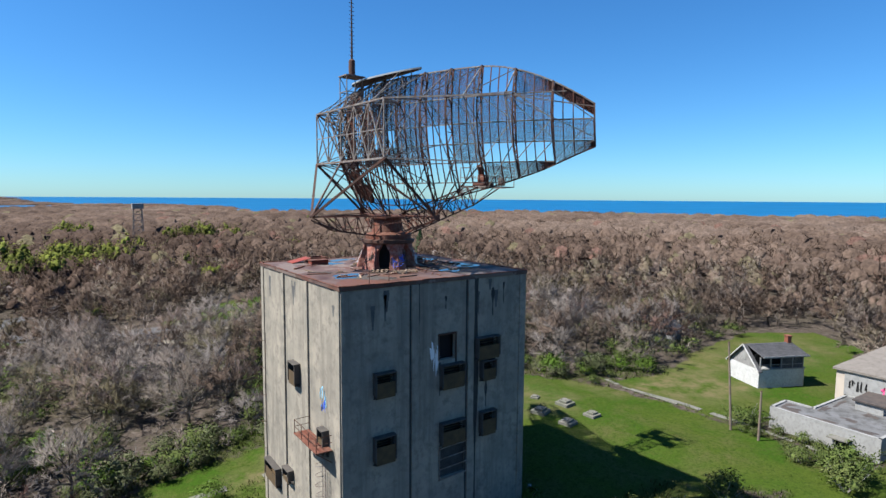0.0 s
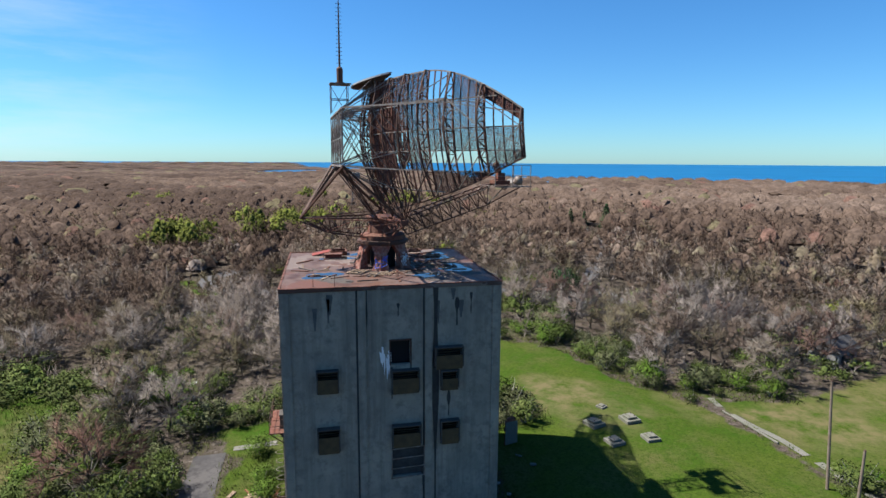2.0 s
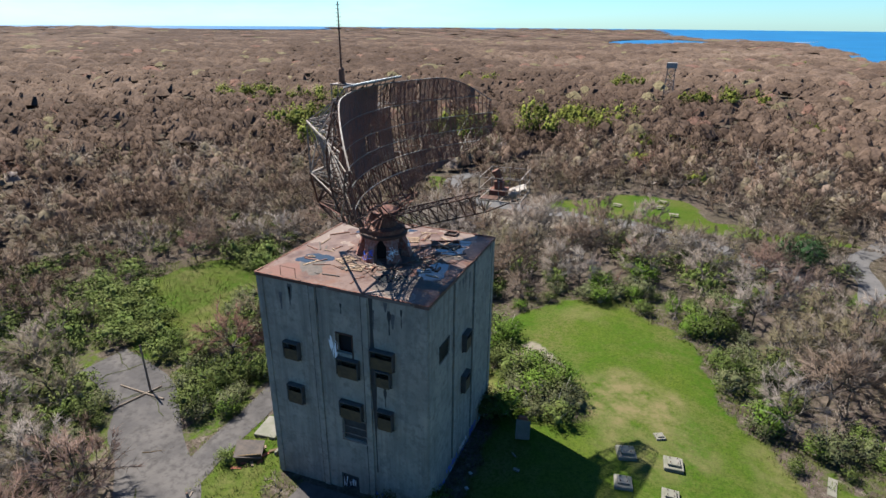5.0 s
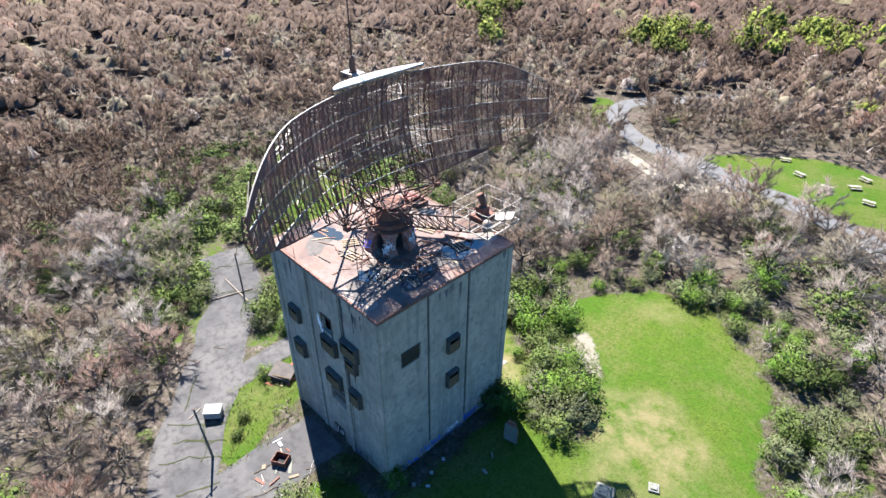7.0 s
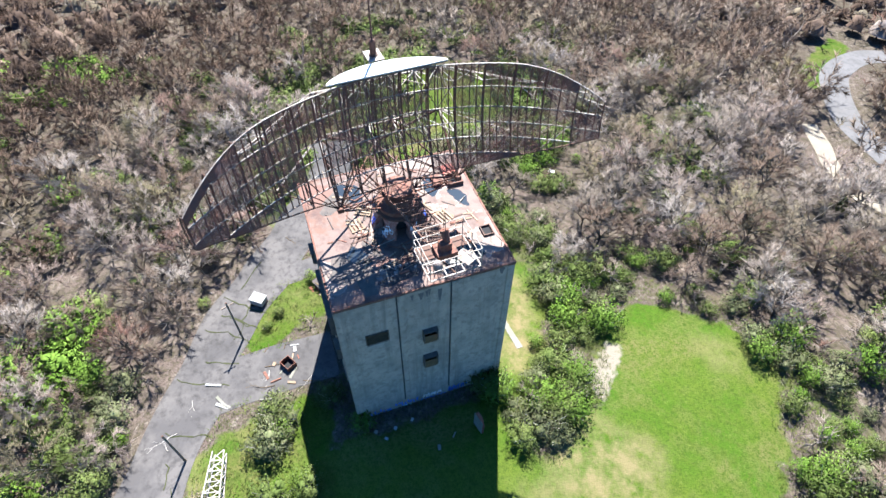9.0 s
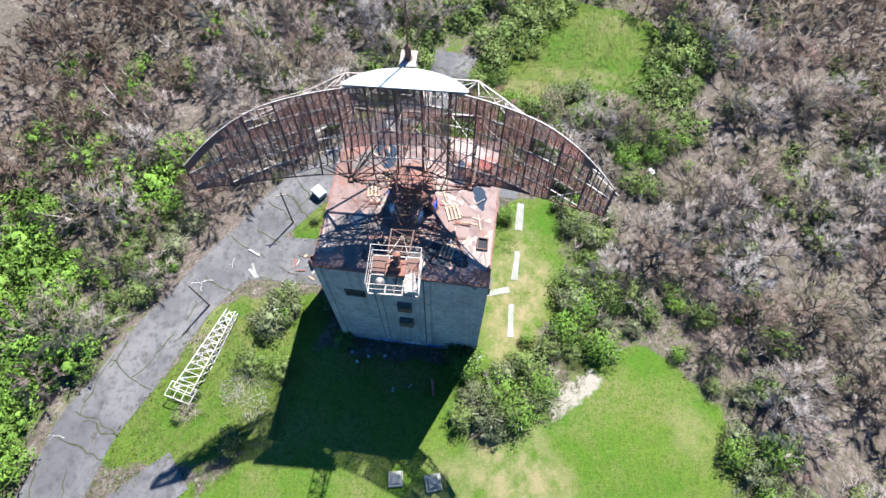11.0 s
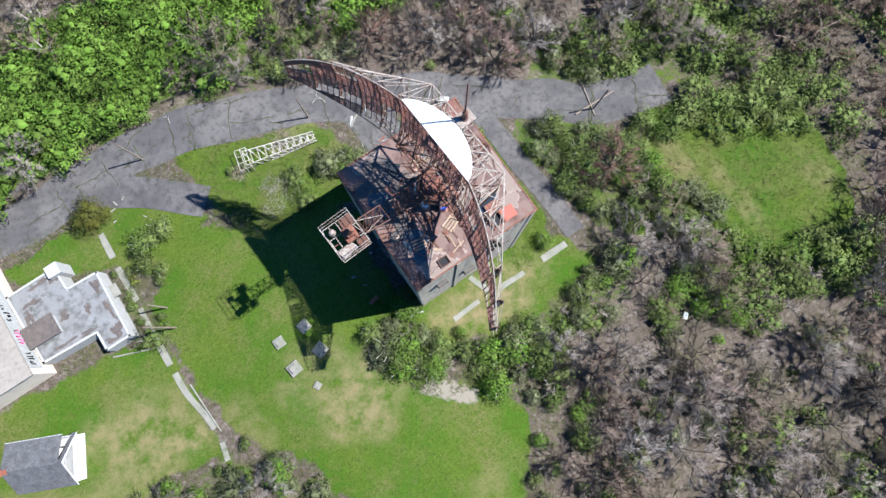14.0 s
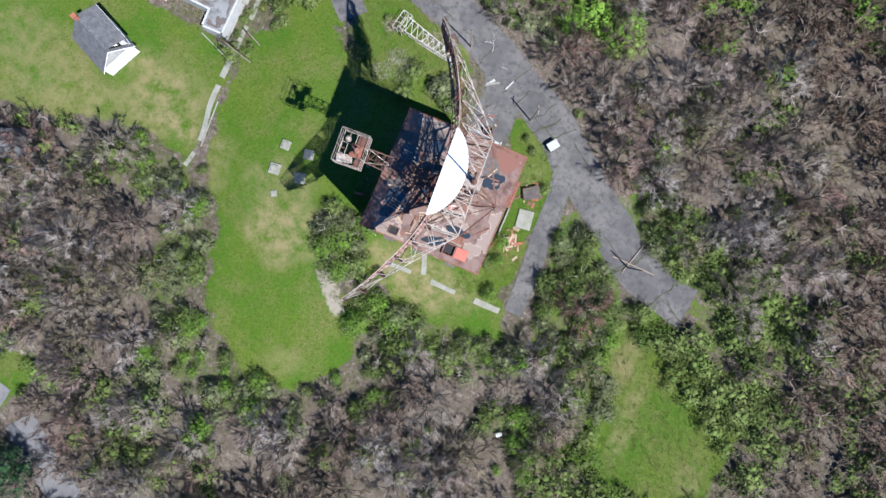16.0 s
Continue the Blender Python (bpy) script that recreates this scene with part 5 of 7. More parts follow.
def grown_tree(rng, height, radius, reach, twigs, half, length, sides=3, stout=1.0, rough=0.22, lift=0.30):
    """A leafless tree: limbs grow from the trunk towards points spread through an uneven domed crown,
    and fine twigs leave their outer ends. Returns arrays of wood and of twigs, each with normals."""
    ph = [rng.uniform(0, 6.283) for _ in range(3)]
    mid = Vector((0, 0, height * 0.42))

    def crown_point(lo, hi):
        a, cz = rng.uniform(0, 6.283), rng.uniform(-0.22, 1.0)
        q = math.sqrt(1 - cz * cz)
        lobe = 1 + 0.16 * math.sin(2 * a + ph[0]) + 0.12 * math.sin(3 * a + ph[1]) + 0.10 * math.sin(5 * a + ph[2])
        f = rng.uniform(lo, hi) ** 0.5 * lobe
        return mid + Vector((radius * q * math.cos(a) * f, radius * q * math.sin(a) * f, height * 0.58 * cz * f))

    fork = Vector((rng.uniform(-0.4, 0.4), rng.uniform(-0.4, 0.4), height * rng.uniform(0.16, 0.30)))
    nodes, parent, path = [Vector((0, 0, -0.4)), fork], [-1, 0], [0.0, fork.length]
    goals = sorted((crown_point(0.12, 0.95) for _ in range(reach)), key=lambda p: (p - fork).length)
    for g in goals:
        k = min(range(1, len(nodes)), key=lambda i: (nodes[i] - g).length + 0.62 * path[i])
        o = nodes[k]
        if (g - o).length > 1.3:
            h = o.lerp(g, 0.5) + Vector((rng.gauss(0, 0.16), rng.gauss(0, 0.16), rng.gauss(0.05, 0.14)))
            nodes.append(h)
            parent.append(k)
            path.append(path[k] + (h - o).length)
            k = len(nodes) - 1
        nodes.append(g)
        parent.append(k)
        path.append(path[k] + (g - nodes[k]).length)
    load = [1] * len(nodes)
    for i in range(len(nodes) - 1, 0, -1):
        load[parent[i]] += load[i]
    thick = [stout * 0.020 * n ** 0.40 for n in load]
    wv, wf, wn_ = [], [], []
    for i in range(1, len(nodes)):
        p, q = nodes[parent[i]], nodes[i]
        d = (q - p).normalized()
        a = d.cross(Vector((0, 0, 1)) if abs(d.z) < 0.95 else Vector((1, 0, 0))).normalized()
        b = a.cross(d)
        j = len(wv)
        if sides == 2:
            for c, r in ((p, thick[parent[i]] * 0.8 + thick[i] * 0.2), (q, thick[i])):
                wv += [tuple(c - a * r), tuple(c + a * r)]
            wn_ += [tuple((b + Vector((0, 0, 0.6))).normalized())] * 4
            wf += [(j, j + 1, j + 3), (j, j + 3, j + 2)] if (a.cross(d)).z > 0 else [(j, j + 3, j + 1), (j, j + 2, j + 3)]
            continue
        for c, r in ((p, min(thick[parent[i]], thick[i] * 1.5)), (q, thick[i])):
            for m in range(sides):
                w = 2 * math.pi * m / sides
                o = a * math.cos(w) + b * math.sin(w)
                wv.append(tuple(c + o * r))
                wn_.append(tuple(o))
        for m in range(sides):
            n = (m + 1) % sides
            wf += [(j + m, j + n, j + sides + n), (j + m, j + sides + n, j + sides + m)]
    tv, tf, tn = [], [], []
    outer = [i for i in range(2, len(nodes)) if load[i] <= 4]
    for _ in range(twigs):
        i = outer[rng.randrange(len(outer))]
        base = nodes[parent[i]].lerp(nodes[i], rng.uniform(0.1, 1.0))
        lean = (base - mid).normalized()
        w = (lean * 0.9 + Vector((rng.gauss(0, 0.55), rng.gauss(0, 0.55), rng.gauss(0.25, 0.45)))).normalized()
        tip = base + w * length * rng.uniform(0.5, 1.25)
        side = w.cross(Vector((rng.gauss(0, 1), rng.gauss(0, 1), rng.gauss(0, 1)))).normalized() * half * rng.uniform(0.7, 1.3)
        out = (Vector((base.x / radius, base.y / radius, lift + 0.55 * max(0.0, base.z / height - 0.4))) + Vector((rng.gauss(0, rough), rng.gauss(0, rough), rng.gauss(0, 0.7 * rough)))).normalized()
        if w.cross(side).dot(out) > 0:
            side = -side
        j = len(tv)
        tv += [tuple(base - side), tuple(base + side), tuple(tip)]
        tn += [tuple(out)] * 3
        tf.append((j, j + 1, j + 2))
    return (np.array(wv), np.array(wf), np.array(wn_)), (np.array(tv), np.array(tf), np.array(tn))


def leaf_cloud(rng, rx, rz, count, size, lift=0.2, clumps=9, seg=5, rings=1):
    """Leaves gathered in loose sprays over an uneven dome, one triangle each, round a small dark heart."""
    cs = []
    for k in range(clumps):
        a, u = 2.4 * k + rng.uniform(-0.5, 0.5), rng.uniform(0.1, 1)
        rr = rx * 0.8 * math.sqrt((k + rng.random()) / clumps)
        cs.append((rr * math.cos(a), rr * math.sin(a), lift + rz * (0.28 + 0.50 * u * (1.15 - rr / rx)), rng.uniform(0.26, 0.50) * rx))
    v, f, nv = [], [], []
    for k in range(count):
        cx, cy, cz, r = cs[rng.randrange(clumps)]
        u = Vector((rng.gauss(0, 1), rng.gauss(0, 1), rng.gauss(0.35, 0.9))).normalized()
        d = u * r * rng.uniform(0.45, 1.22)
        p = Vector((cx + d.x, cy + d.y, max(0.05, cz + d.z * rz / rx * 0.9)))
        a = Vector((rng.gauss(0, 1), rng.gauss(0, 1), rng.gauss(0, 0.7))).normalized() * size * rng.uniform(0.5, 1.35)
        b = a.cross(Vector((rng.gauss(0, 1), rng.gauss(0, 1), rng.gauss(0, 1)))).normalized() * size * 0.5
        out = (u * 0.55 + Vector((cx / rx, cy / rx, 0.65)) * 0.8 + Vector((rng.gauss(0, 0.32), rng.gauss(0, 0.32), rng.gauss(0, 0.2)))).normalized()
        if a.cross(b).dot(out) > 0:
            b = -b
        i = len(v)
        v += [tuple(p - a), tuple(p + b * 1.4), tuple(p + a)]
        nv += [tuple(out)] * 3
        f.append((i, i + 1, i + 2))
    mass = lumps(rng, [((cx, cy, cz - 0.15 * r), r) for cx, cy, cz, r in cs[:max(3, clumps // 2)]], 0.8 * rz / rx, 0.5, seg, rings)
    return joined((np.array(v), np.array(f), np.array(nv)), mass)


def leaf_tint(rng, v, middle):
    """Each leaf a little lighter or darker than the next."""
    t = np.repeat([rng.gauss(middle, 0.2) for _ in range(len(v) // 3 + 1)], 3)[:len(v)]
    return np.clip(t, 0, 1)


def scatter(variants, spots, rng, tone=None):
    """Joins turned and scaled copies of array variants into one set of arrays, with a tint for each copy."""
    V, F, T, N, off = [], [], [], [], 0
    for x, y, s, sz in spots:
        v, f, nrm, *pale = variants[rng.randrange(len(variants))]
        a = rng.uniform(0, 6.283)
        c, sn = math.cos(a), math.sin(a)
        w, m = np.empty_like(v), np.empty_like(nrm)
        w[:, 0] = (v[:, 0] * c - v[:, 1] * sn) * s + x
        w[:, 1] = (v[:, 0] * sn + v[:, 1] * c) * s + y
        w[:, 2] = v[:, 2] * sz * rng.uniform(0.9, 1.12) + float(ground_z(x, y))
        m[:, 0] = nrm[:, 0] * c - nrm[:, 1] * sn
        m[:, 1] = nrm[:, 0] * sn + nrm[:, 1] * c
        m[:, 2] = nrm[:, 2]
        V.append(w)
        N.append(m)
        F.append(f + off)
        shade = np.full(len(v), rng.random() if tone is None else tone(x, y))
        T.append(np.clip(shade + pale[0], 0.0, 1.0) if pale else shade)
        off += len(v)
    return np.concatenate(V), np.concatenate(F), np.concatenate(T), np.concatenate(N)


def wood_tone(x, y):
    """Neighbouring trees tend to the same colour, greyer by the tower; dark brown west and paler east paint in the
    backlight.
    """
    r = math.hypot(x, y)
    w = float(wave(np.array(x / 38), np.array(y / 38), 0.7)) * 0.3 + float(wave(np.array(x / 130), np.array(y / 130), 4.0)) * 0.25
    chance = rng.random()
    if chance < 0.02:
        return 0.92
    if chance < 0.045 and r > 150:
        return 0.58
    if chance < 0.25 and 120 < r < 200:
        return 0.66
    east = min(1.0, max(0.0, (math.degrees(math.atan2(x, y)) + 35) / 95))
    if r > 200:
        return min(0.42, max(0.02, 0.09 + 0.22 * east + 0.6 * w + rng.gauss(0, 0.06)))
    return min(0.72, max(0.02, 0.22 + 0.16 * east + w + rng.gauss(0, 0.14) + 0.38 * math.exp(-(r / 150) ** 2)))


BUILDINGS = [(59, -22, 13), (73, -3, 8.0), (80, -28, 14), (0, 0, 12.5)]


def clear_of_things(x, y, extra=0.0):
    ok = inside(x, y, SOIL) < -1.5
    for bx, by, r in BUILDINGS:
        ok &= np.hypot(x - bx, y - by) > r + extra
    return ok


def jitter_grid(x0, x1, y0, y1, step, seed):
    r = np.random.RandomState(seed)
    X, Y = np.meshgrid(np.arange(x0, x1, step), np.arange(y0, y1, step), indexing="ij")
    X = X + r.uniform(-0.45, 0.45, X.shape) * step
    Y = Y + r.uniform(-0.45, 0.45, Y.shape) * step
    return X.ravel(), Y.ravel(), r


rng = random.Random(12)
near_mesh = []
for _ in range(9):
    wood, twig = grown_tree(rng, rng.uniform(7.0, 9.6), rng.uniform(4.2, 5.4), 58, 1850, 0.031, 1.25, stout=1.3)
    near_mesh.append((array_mesh("trunk", *wood[:2], BARK, None, wood[2]), array_mesh("crown", *twig[:2], TWIG, None, twig[2])))


def toned(*sets):
    """Joins pairs of arrays and how much paler or darker than the tree's own tone each one is."""
    return joined(*(a for a, _ in sets)) + (np.concatenate([np.full(len(a[0]), t) for a, t in sets]),)


mid_kinds, far_kinds, haze_kinds, belt_kinds, fringe_kinds, sapling_kinds = [], [], [], [], [], []
for _ in range(8):
    wood, twig = grown_tree(rng, rng.uniform(7.4, 9.8), rng.uniform(4.4, 5.6), 30, 800, 0.051, 1.4, sides=2, stout=1.7)
    mid_kinds.append(toned((wood, 0.3), (twig, 0.0)))
for _ in range(6):
    wood, twig = grown_tree(rng, 3.4, 1.7, 8, 110, 0.04, 1.0, sides=2, stout=1.3)
    sapling_kinds.append(toned((wood, 0.1), (twig, 0.0)))
    wood, twig = grown_tree(rng, rng.uniform(7.2, 9.0), rng.uniform(4.4, 5.4), 18, 230, 0.08, 1.5, sides=2, stout=2.2, rough=0.16, lift=0.5)
    # inner dome slightly darker: shade between the twigs painted into its tone
    fringe_kinds.append(toned((wood, 0.2), (twig, 0.0), (crown_dome(rng, rng.uniform(2.6, 3.1), 1.8, rng.uniform(4.6, 5.4), 6, 2), -0.05)))
    wood, twig = grown_tree(rng, rng.uniform(7.2, 9.0), rng.uniform(4.2, 5.2), 16, 130, 0.09, 1.4, sides=2, stout=2.0, rough=0.10, lift=0.9)
    belt_kinds.append(toned((twig, 0.0), (crown_dome(rng, rng.uniform(3.6, 4.3), 2.6, rng.uniform(6.0, 7.0), 8, 2, 1.4), 0.0)))
    wood, twig = grown_tree(rng, 8.0, 4.6, 14, 26, 0.15, 1.2, sides=2, rough=0.05, lift=2.0)
    far_kinds.append(toned((twig, 0.0), (crown_dome(rng, rng.uniform(4.4, 5.2), 3.2, rng.uniform(6.2, 7.4), 8, 2, 3.5), 0.0)))
    haze_kinds.append(toned((crown_dome(rng, rng.uniform(5.0, 6.0), 3.6, rng.uniform(6.0, 7.2), 8, 2, 5.0), 0.0)))

X, Y, rs = jitter_grid(-150, 150, -85, 190, 5.9, 4)
lf, pf, th = lawn_field(X, Y), paved_field(X, Y), thicket(X, Y)
ok = (lf < -2.6) & (inside(X, Y, LAWN) < -5.0) & (pf > np.where((X > 14) & (Y > 55) & ~((X > 60) & (Y > 64) & (Y < 92)), -0.3, 1.8)) & clear_of_things(X, Y, 2.0)
ok &= rs.uniform(0, 1, X.shape) > th * 0.93
ok &= wave(X / 14, Y / 14, 5.0) > -0.88
X, Y = X[ok], Y[ok]
dist = np.hypot(X - 8, Y - 10)
near_n = 0
mid_spots, edge_spots = [], []
for k in np.argsort(dist):
    x, y = float(X[k]), float(Y[k])
    s = rng.uniform(0.68, 1.22)
    if near_n < 240 and dist[k] < 110 and y > -52:
        tr = thing("bare_tree", "leafless grey-brown deciduous tree with a fine twiggy crown", "tree", pose(x, y, float(ground_z(x, y)), 0, 0, rng.uniform(0, 360)) @ Matrix.Scale(s, 4), "leafless trees round the clearing")
        tm, cm = near_mesh[rng.randrange(9)]
        part("trunk", tm, None, tr)
        part("crown", cm, None, tr)
        near_n += 1
    else:
        (mid_spots if dist[k] < 128 else edge_spots).append((x, y, s, s))
X, Y, rs = jitter_grid(-110, 110, -66, 140, 5.2, 14)
ok = (lawn_field(X, Y) < -1.0) & (paved_field(X, Y) > 1.5) & clear_of_things(X, Y, 1.0) & (rs.uniform(0, 1, X.shape) < np.where(lawn_field(X, Y) > -8, 1.0, 0.7) - 0.6 * thicket(X, Y))
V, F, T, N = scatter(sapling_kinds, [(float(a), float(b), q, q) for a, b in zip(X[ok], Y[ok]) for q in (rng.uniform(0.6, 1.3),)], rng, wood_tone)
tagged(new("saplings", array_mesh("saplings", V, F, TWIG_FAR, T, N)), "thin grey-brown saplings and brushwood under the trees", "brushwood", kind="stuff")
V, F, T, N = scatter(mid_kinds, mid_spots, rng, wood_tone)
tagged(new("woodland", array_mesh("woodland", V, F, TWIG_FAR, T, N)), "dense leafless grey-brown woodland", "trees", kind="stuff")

# distant woods towards every side that is looked at
r = np.random.RandomState(8)
belts = {"fringe": edge_spots, "belt": [], "far": [], "haze": []}
for lo, hi, step, key in ((150, 210, 6.8, "fringe"), (210, 330, 6.8, "belt"), (330, 520, 8.8, "far"), (520, 1000, 12.5, "haze"), (1000, 1800, 20.0, "haze"), (1800, 4600, 56.0, "haze")):
    h0 = -128 if lo < 500 else -74
    h1 = 96 if lo < 1000 else 78
    n = int(math.pi * (hi * hi - lo * lo) * (h1 - h0) / 360 / step ** 2)
    rr = np.sqrt(r.uniform(lo * lo, hi * hi, n))
    hh = r.uniform(h0, h1, n)
    x, y = rr * np.sin(np.radians(hh)), rr * np.cos(np.radians(hh))
    keep = (rr < shore(hh) * 0.985) & ~((x > -150) & (x < 150) & (y > -85) & (y < 190)) & (paved_field(x, y) > np.where(x > 40, 0.3, 2.5)) & (((x + 70) / 190) ** 2 + ((y - 2050) / 430) ** 2 > 1) & (((x + 2900) / 700) ** 2 + ((y - 3250) / 600) ** 2 > 1)
    widen = max(1.0, step / 8.0)
    for a, b in zip(x[keep], y[keep]):
        q = r.uniform(0.65, 1.4)
        belts[key].append((float(a), float(b), widen * q, q * min(1.15, widen)))
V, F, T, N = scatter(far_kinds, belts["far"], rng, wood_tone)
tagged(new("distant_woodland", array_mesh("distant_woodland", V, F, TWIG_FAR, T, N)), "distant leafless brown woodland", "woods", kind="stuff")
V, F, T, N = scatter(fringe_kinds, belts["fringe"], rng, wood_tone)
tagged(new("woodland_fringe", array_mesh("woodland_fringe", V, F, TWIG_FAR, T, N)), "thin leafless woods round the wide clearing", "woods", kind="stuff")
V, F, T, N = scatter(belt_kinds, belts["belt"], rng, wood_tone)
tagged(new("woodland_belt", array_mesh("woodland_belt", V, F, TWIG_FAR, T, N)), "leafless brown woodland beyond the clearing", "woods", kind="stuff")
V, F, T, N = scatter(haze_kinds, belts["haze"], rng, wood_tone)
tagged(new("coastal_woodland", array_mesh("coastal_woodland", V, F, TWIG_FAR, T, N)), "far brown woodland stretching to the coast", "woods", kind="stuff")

# shrubs
shrub_kinds = [leaf_cloud(rng, rng.uniform(1.7, 2.5), rng.uniform(1.7, 2.7), 1250, 0.135, clumps=11) for _ in range(6)]
brush_kinds = [leaf_cloud(rng, rng.uniform(1.7, 2.5), rng.uniform(1.7, 2.7), 420, 0.19, clumps=9) for _ in range(6)]
X, Y, rs = jitter_grid(-100, 100, -72, 84, 2.7, 21)
lf, pf, th = lawn_field(X, Y), paved_field(X, Y), thicket(X, Y)
edge = (lf < -0.5) & (lf > -7) & (wave(X / 9, Y / 9, 3.3) > 0.05)
pick = (rs.uniform(0, 1, X.shape) < np.maximum(np.maximum(th, np.where(X > 22, 0.35, 0.6) * edge), 0.24 * (wave(X / 7, Y / 7, 6.0) > -0.15))) & (pf > 1.0) & clear_of_things(X, Y)
pick &= ~((lf > 2.5) & (th < 0.3)) & ~((inside(X, Y, LAWN) > 0.3) | (inside(X, Y, EAST_LAWN) > 0.5))
ss = [(float(a), float(b)) for a, b in zip(X[pick], Y[pick])]
ss.sort(key=lambda p: math.hypot(p[0] - 8, p[1] - 8))
shrub_mesh = [array_mesh("foliage", v, f, (LEAF, LEAF_SAGE, LEAF, LEAF_MID, LEAF_SAGE, LEAF)[k], leaf_tint(rng, v, 0.25 + 0.1 * k), nv) for k, (v, f, nv) in enumerate(shrub_kinds)]
stem_mesh = []
for k in range(3):
    s = Shape()
    for j in range(8):
        a = rng.uniform(0, 6.28)
        s.tube((0, 0, -0.2), (1.4 * math.cos(a), 1.4 * math.sin(a), rng.uniform(1.2, 2.4)), 0.04, 3, 0.012)
    stem_mesh.append(s.mesh("stem", BARK))
for x, y in ss[:280]:
    sh = thing("shrub", "dense olive-green leafy shrub at the edge of the clearing", "shrub", pose(x, y, float(ground_z(x, y)), 0, 0, rng.uniform(0, 360)) @ Matrix.Scale(rng.choice((rng.uniform(0.6, 1.1), rng.uniform(1.0, 1.75))), 4), "shrubs round the clearing")
    part("foliage", shrub_mesh[rng.randrange(6)], None, sh)
    part("stem", stem_mesh[rng.randrange(3)], None, sh)
# bushes against the derelict building and round the poles
for x, y, q in ((50.9, -15.3, 0.7), (50.7, -18.4, 0.8), (50.5, -20.4, 0.75), (47.6, -14.0, 0.75), (47.4, -12.3, 0.6), (48.4, -24.0, 0.7), (44.6, -19.6, 0.95), (43.2, -21.0, 1.1), (45.6, -22.4, 0.8), (50.9, -25.2, 0.6), (51.3, -11.6, 0.7), (24.5, -29.5, 0.7), (21.0, -28.0, 0.6), (-9.5, -19.0, 0.7), (-11.6, -17.0, 0.8), (-12.2, 6.0, 0.7)):
    sh = thing("shrub", "straggly grey-green bush beside the old buildings", "shrub", pose(x, y, float(ground_z(x, y)), 0, 0, rng.uniform(0, 360)) @ Matrix.Scale(0.72 * q, 4), "shrubs round the clearing")
    part("foliage", shrub_mesh[rng.choice((0, 2, 5))], None, sh)
    part("stem", stem_mesh[rng.randrange(3)], None, sh)
rest = [(x, y, q, q) for x, y in ss[280:] for q in (rng.uniform(0.7, 1.6),)]
south = [p for p in rest if p[1] < -44]
V, F, T, N = scatter(brush_kinds, [p for p in rest if p[1] >= -44], rng)
tagged(new("undergrowth", array_mesh("undergrowth", V, F, LEAF, T, N)), "olive-green undergrowth among the trees", "undergrowth", kind="stuff")
if south:
    V, F, T, N = scatter(brush_kinds, [(x, y, 1.35 * q, 1.2 * q) for x, y, q, _ in south], rng)
    tagged(new("green_thicket", array_mesh("green_thicket", V, F, LEAF_MID, T, N)), "bright green thicket beyond the road", "undergrowth", kind="stuff")

# budding yellow-green trees scattered through the woods
bud = [leaf_cloud(rng, 3.8, 5.2, 190, 0.34, lift=1.5, clumps=12) for _ in range(4)]
r = np.random.RandomState(31)
spots = []
GROVES = [(-37, 243, 10, 9), (-19, 244, 9, 8), (2, 240, 9, 4), (-233, 250, 22, 16), (-190, 262, 16, 10), (-138, 176, 12, 7), (-140, 422, 16, 9), (-64, 205, 9, 9), (-70, 186, 7, 5), (-61, 186, 8, 5), (-145, 196, 9, 5), (-31, 208, 8, 5), (-12, 219, 9, 6), (-117, 146, 8, 4), (60, 330, 14, 6), (-10, 420, 18, 8), (30, 300, 9, 4)]
for gx, gy, gr, gn in GROVES:
    for k in range(gn):
        q = r.uniform(1.2, 1.8)
        spots.append((gx + r.uniform(-gr, gr), gy + r.uniform(-gr, gr) * 0.7, q, 1.3 * q))
for k in range(700):
    a, b = math.sqrt(r.uniform(110 ** 2, 900 ** 2)), r.uniform(-68, 75)
    x, y = a * math.sin(math.radians(b)), a * math.cos(math.radians(b))
    if float(wave(np.array(x / 45), np.array(y / 45), 0.4)) > 0.22 and a < float(shore(b)) * 0.97 and float(paved_field(np.array(x), np.array(y))) > 4 and float(lawn_field(np.array(x), np.array(y))) < -3:
        q = r.uniform(0.7, 1.35)
        spots.append((x, y, q, q))
V, F, T, N = scatter(bud, spots, rng)
tagged(new("budding_trees", array_mesh("budding_trees", V, F, LEAF_BRIGHT, T, N)), "yellow-green budding trees among the bare woods", "trees", kind="stuff")

# rough grass and weeds on the uncut ground
tuft = []
for _ in range(4):
    v, f = [], []
    for k in range(14):
        a, h, lean = rng.uniform(0, 6.28), rng.uniform(0.25, 0.75), rng.uniform(0.05, 0.3)
        bx, by = rng.gauss(0, 0.32), rng.gauss(0, 0.32)
        i = len(v)
        v += [(bx - 0.04 * math.sin(a), by + 0.04 * math.cos(a), 0), (bx + 0.04 * math.sin(a), by - 0.04 * math.cos(a), 0), (bx + lean * math.cos(a), by + lean * math.sin(a), h)]
        f.append((i, i + 1, i + 2))
    tuft.append((np.array(v), np.array(f), np.tile([0.0, 0.0, 1.0], (len(v), 1))))
X, Y, rs = jitter_grid(-80, 66, -44, 54, 0.72, 77)
rough = np.full(X.shape, -9.0)
for o in (ISLAND_FALLEN, ISLAND_TRUCK, WEST_FIELD):
    rough = np.maximum(rough, inside(X, Y, o))
lf = lawn_field(X, Y)
keep = ((rough > -0.3) | ((lf < 0.5) & (lf > -4.5))) & (paved_field(X, Y) > -0.7 * rs.uniform(0, 1, X.shape) ** 2) & ~((np.abs(X) < 9.8) & (np.abs(Y) < 9.8)) & (rs.uniform(0, 1, X.shape) < np.where((X > 46.5) & (X < 53) & (Y > -14) & (Y < 14), 0.2, 0.8))
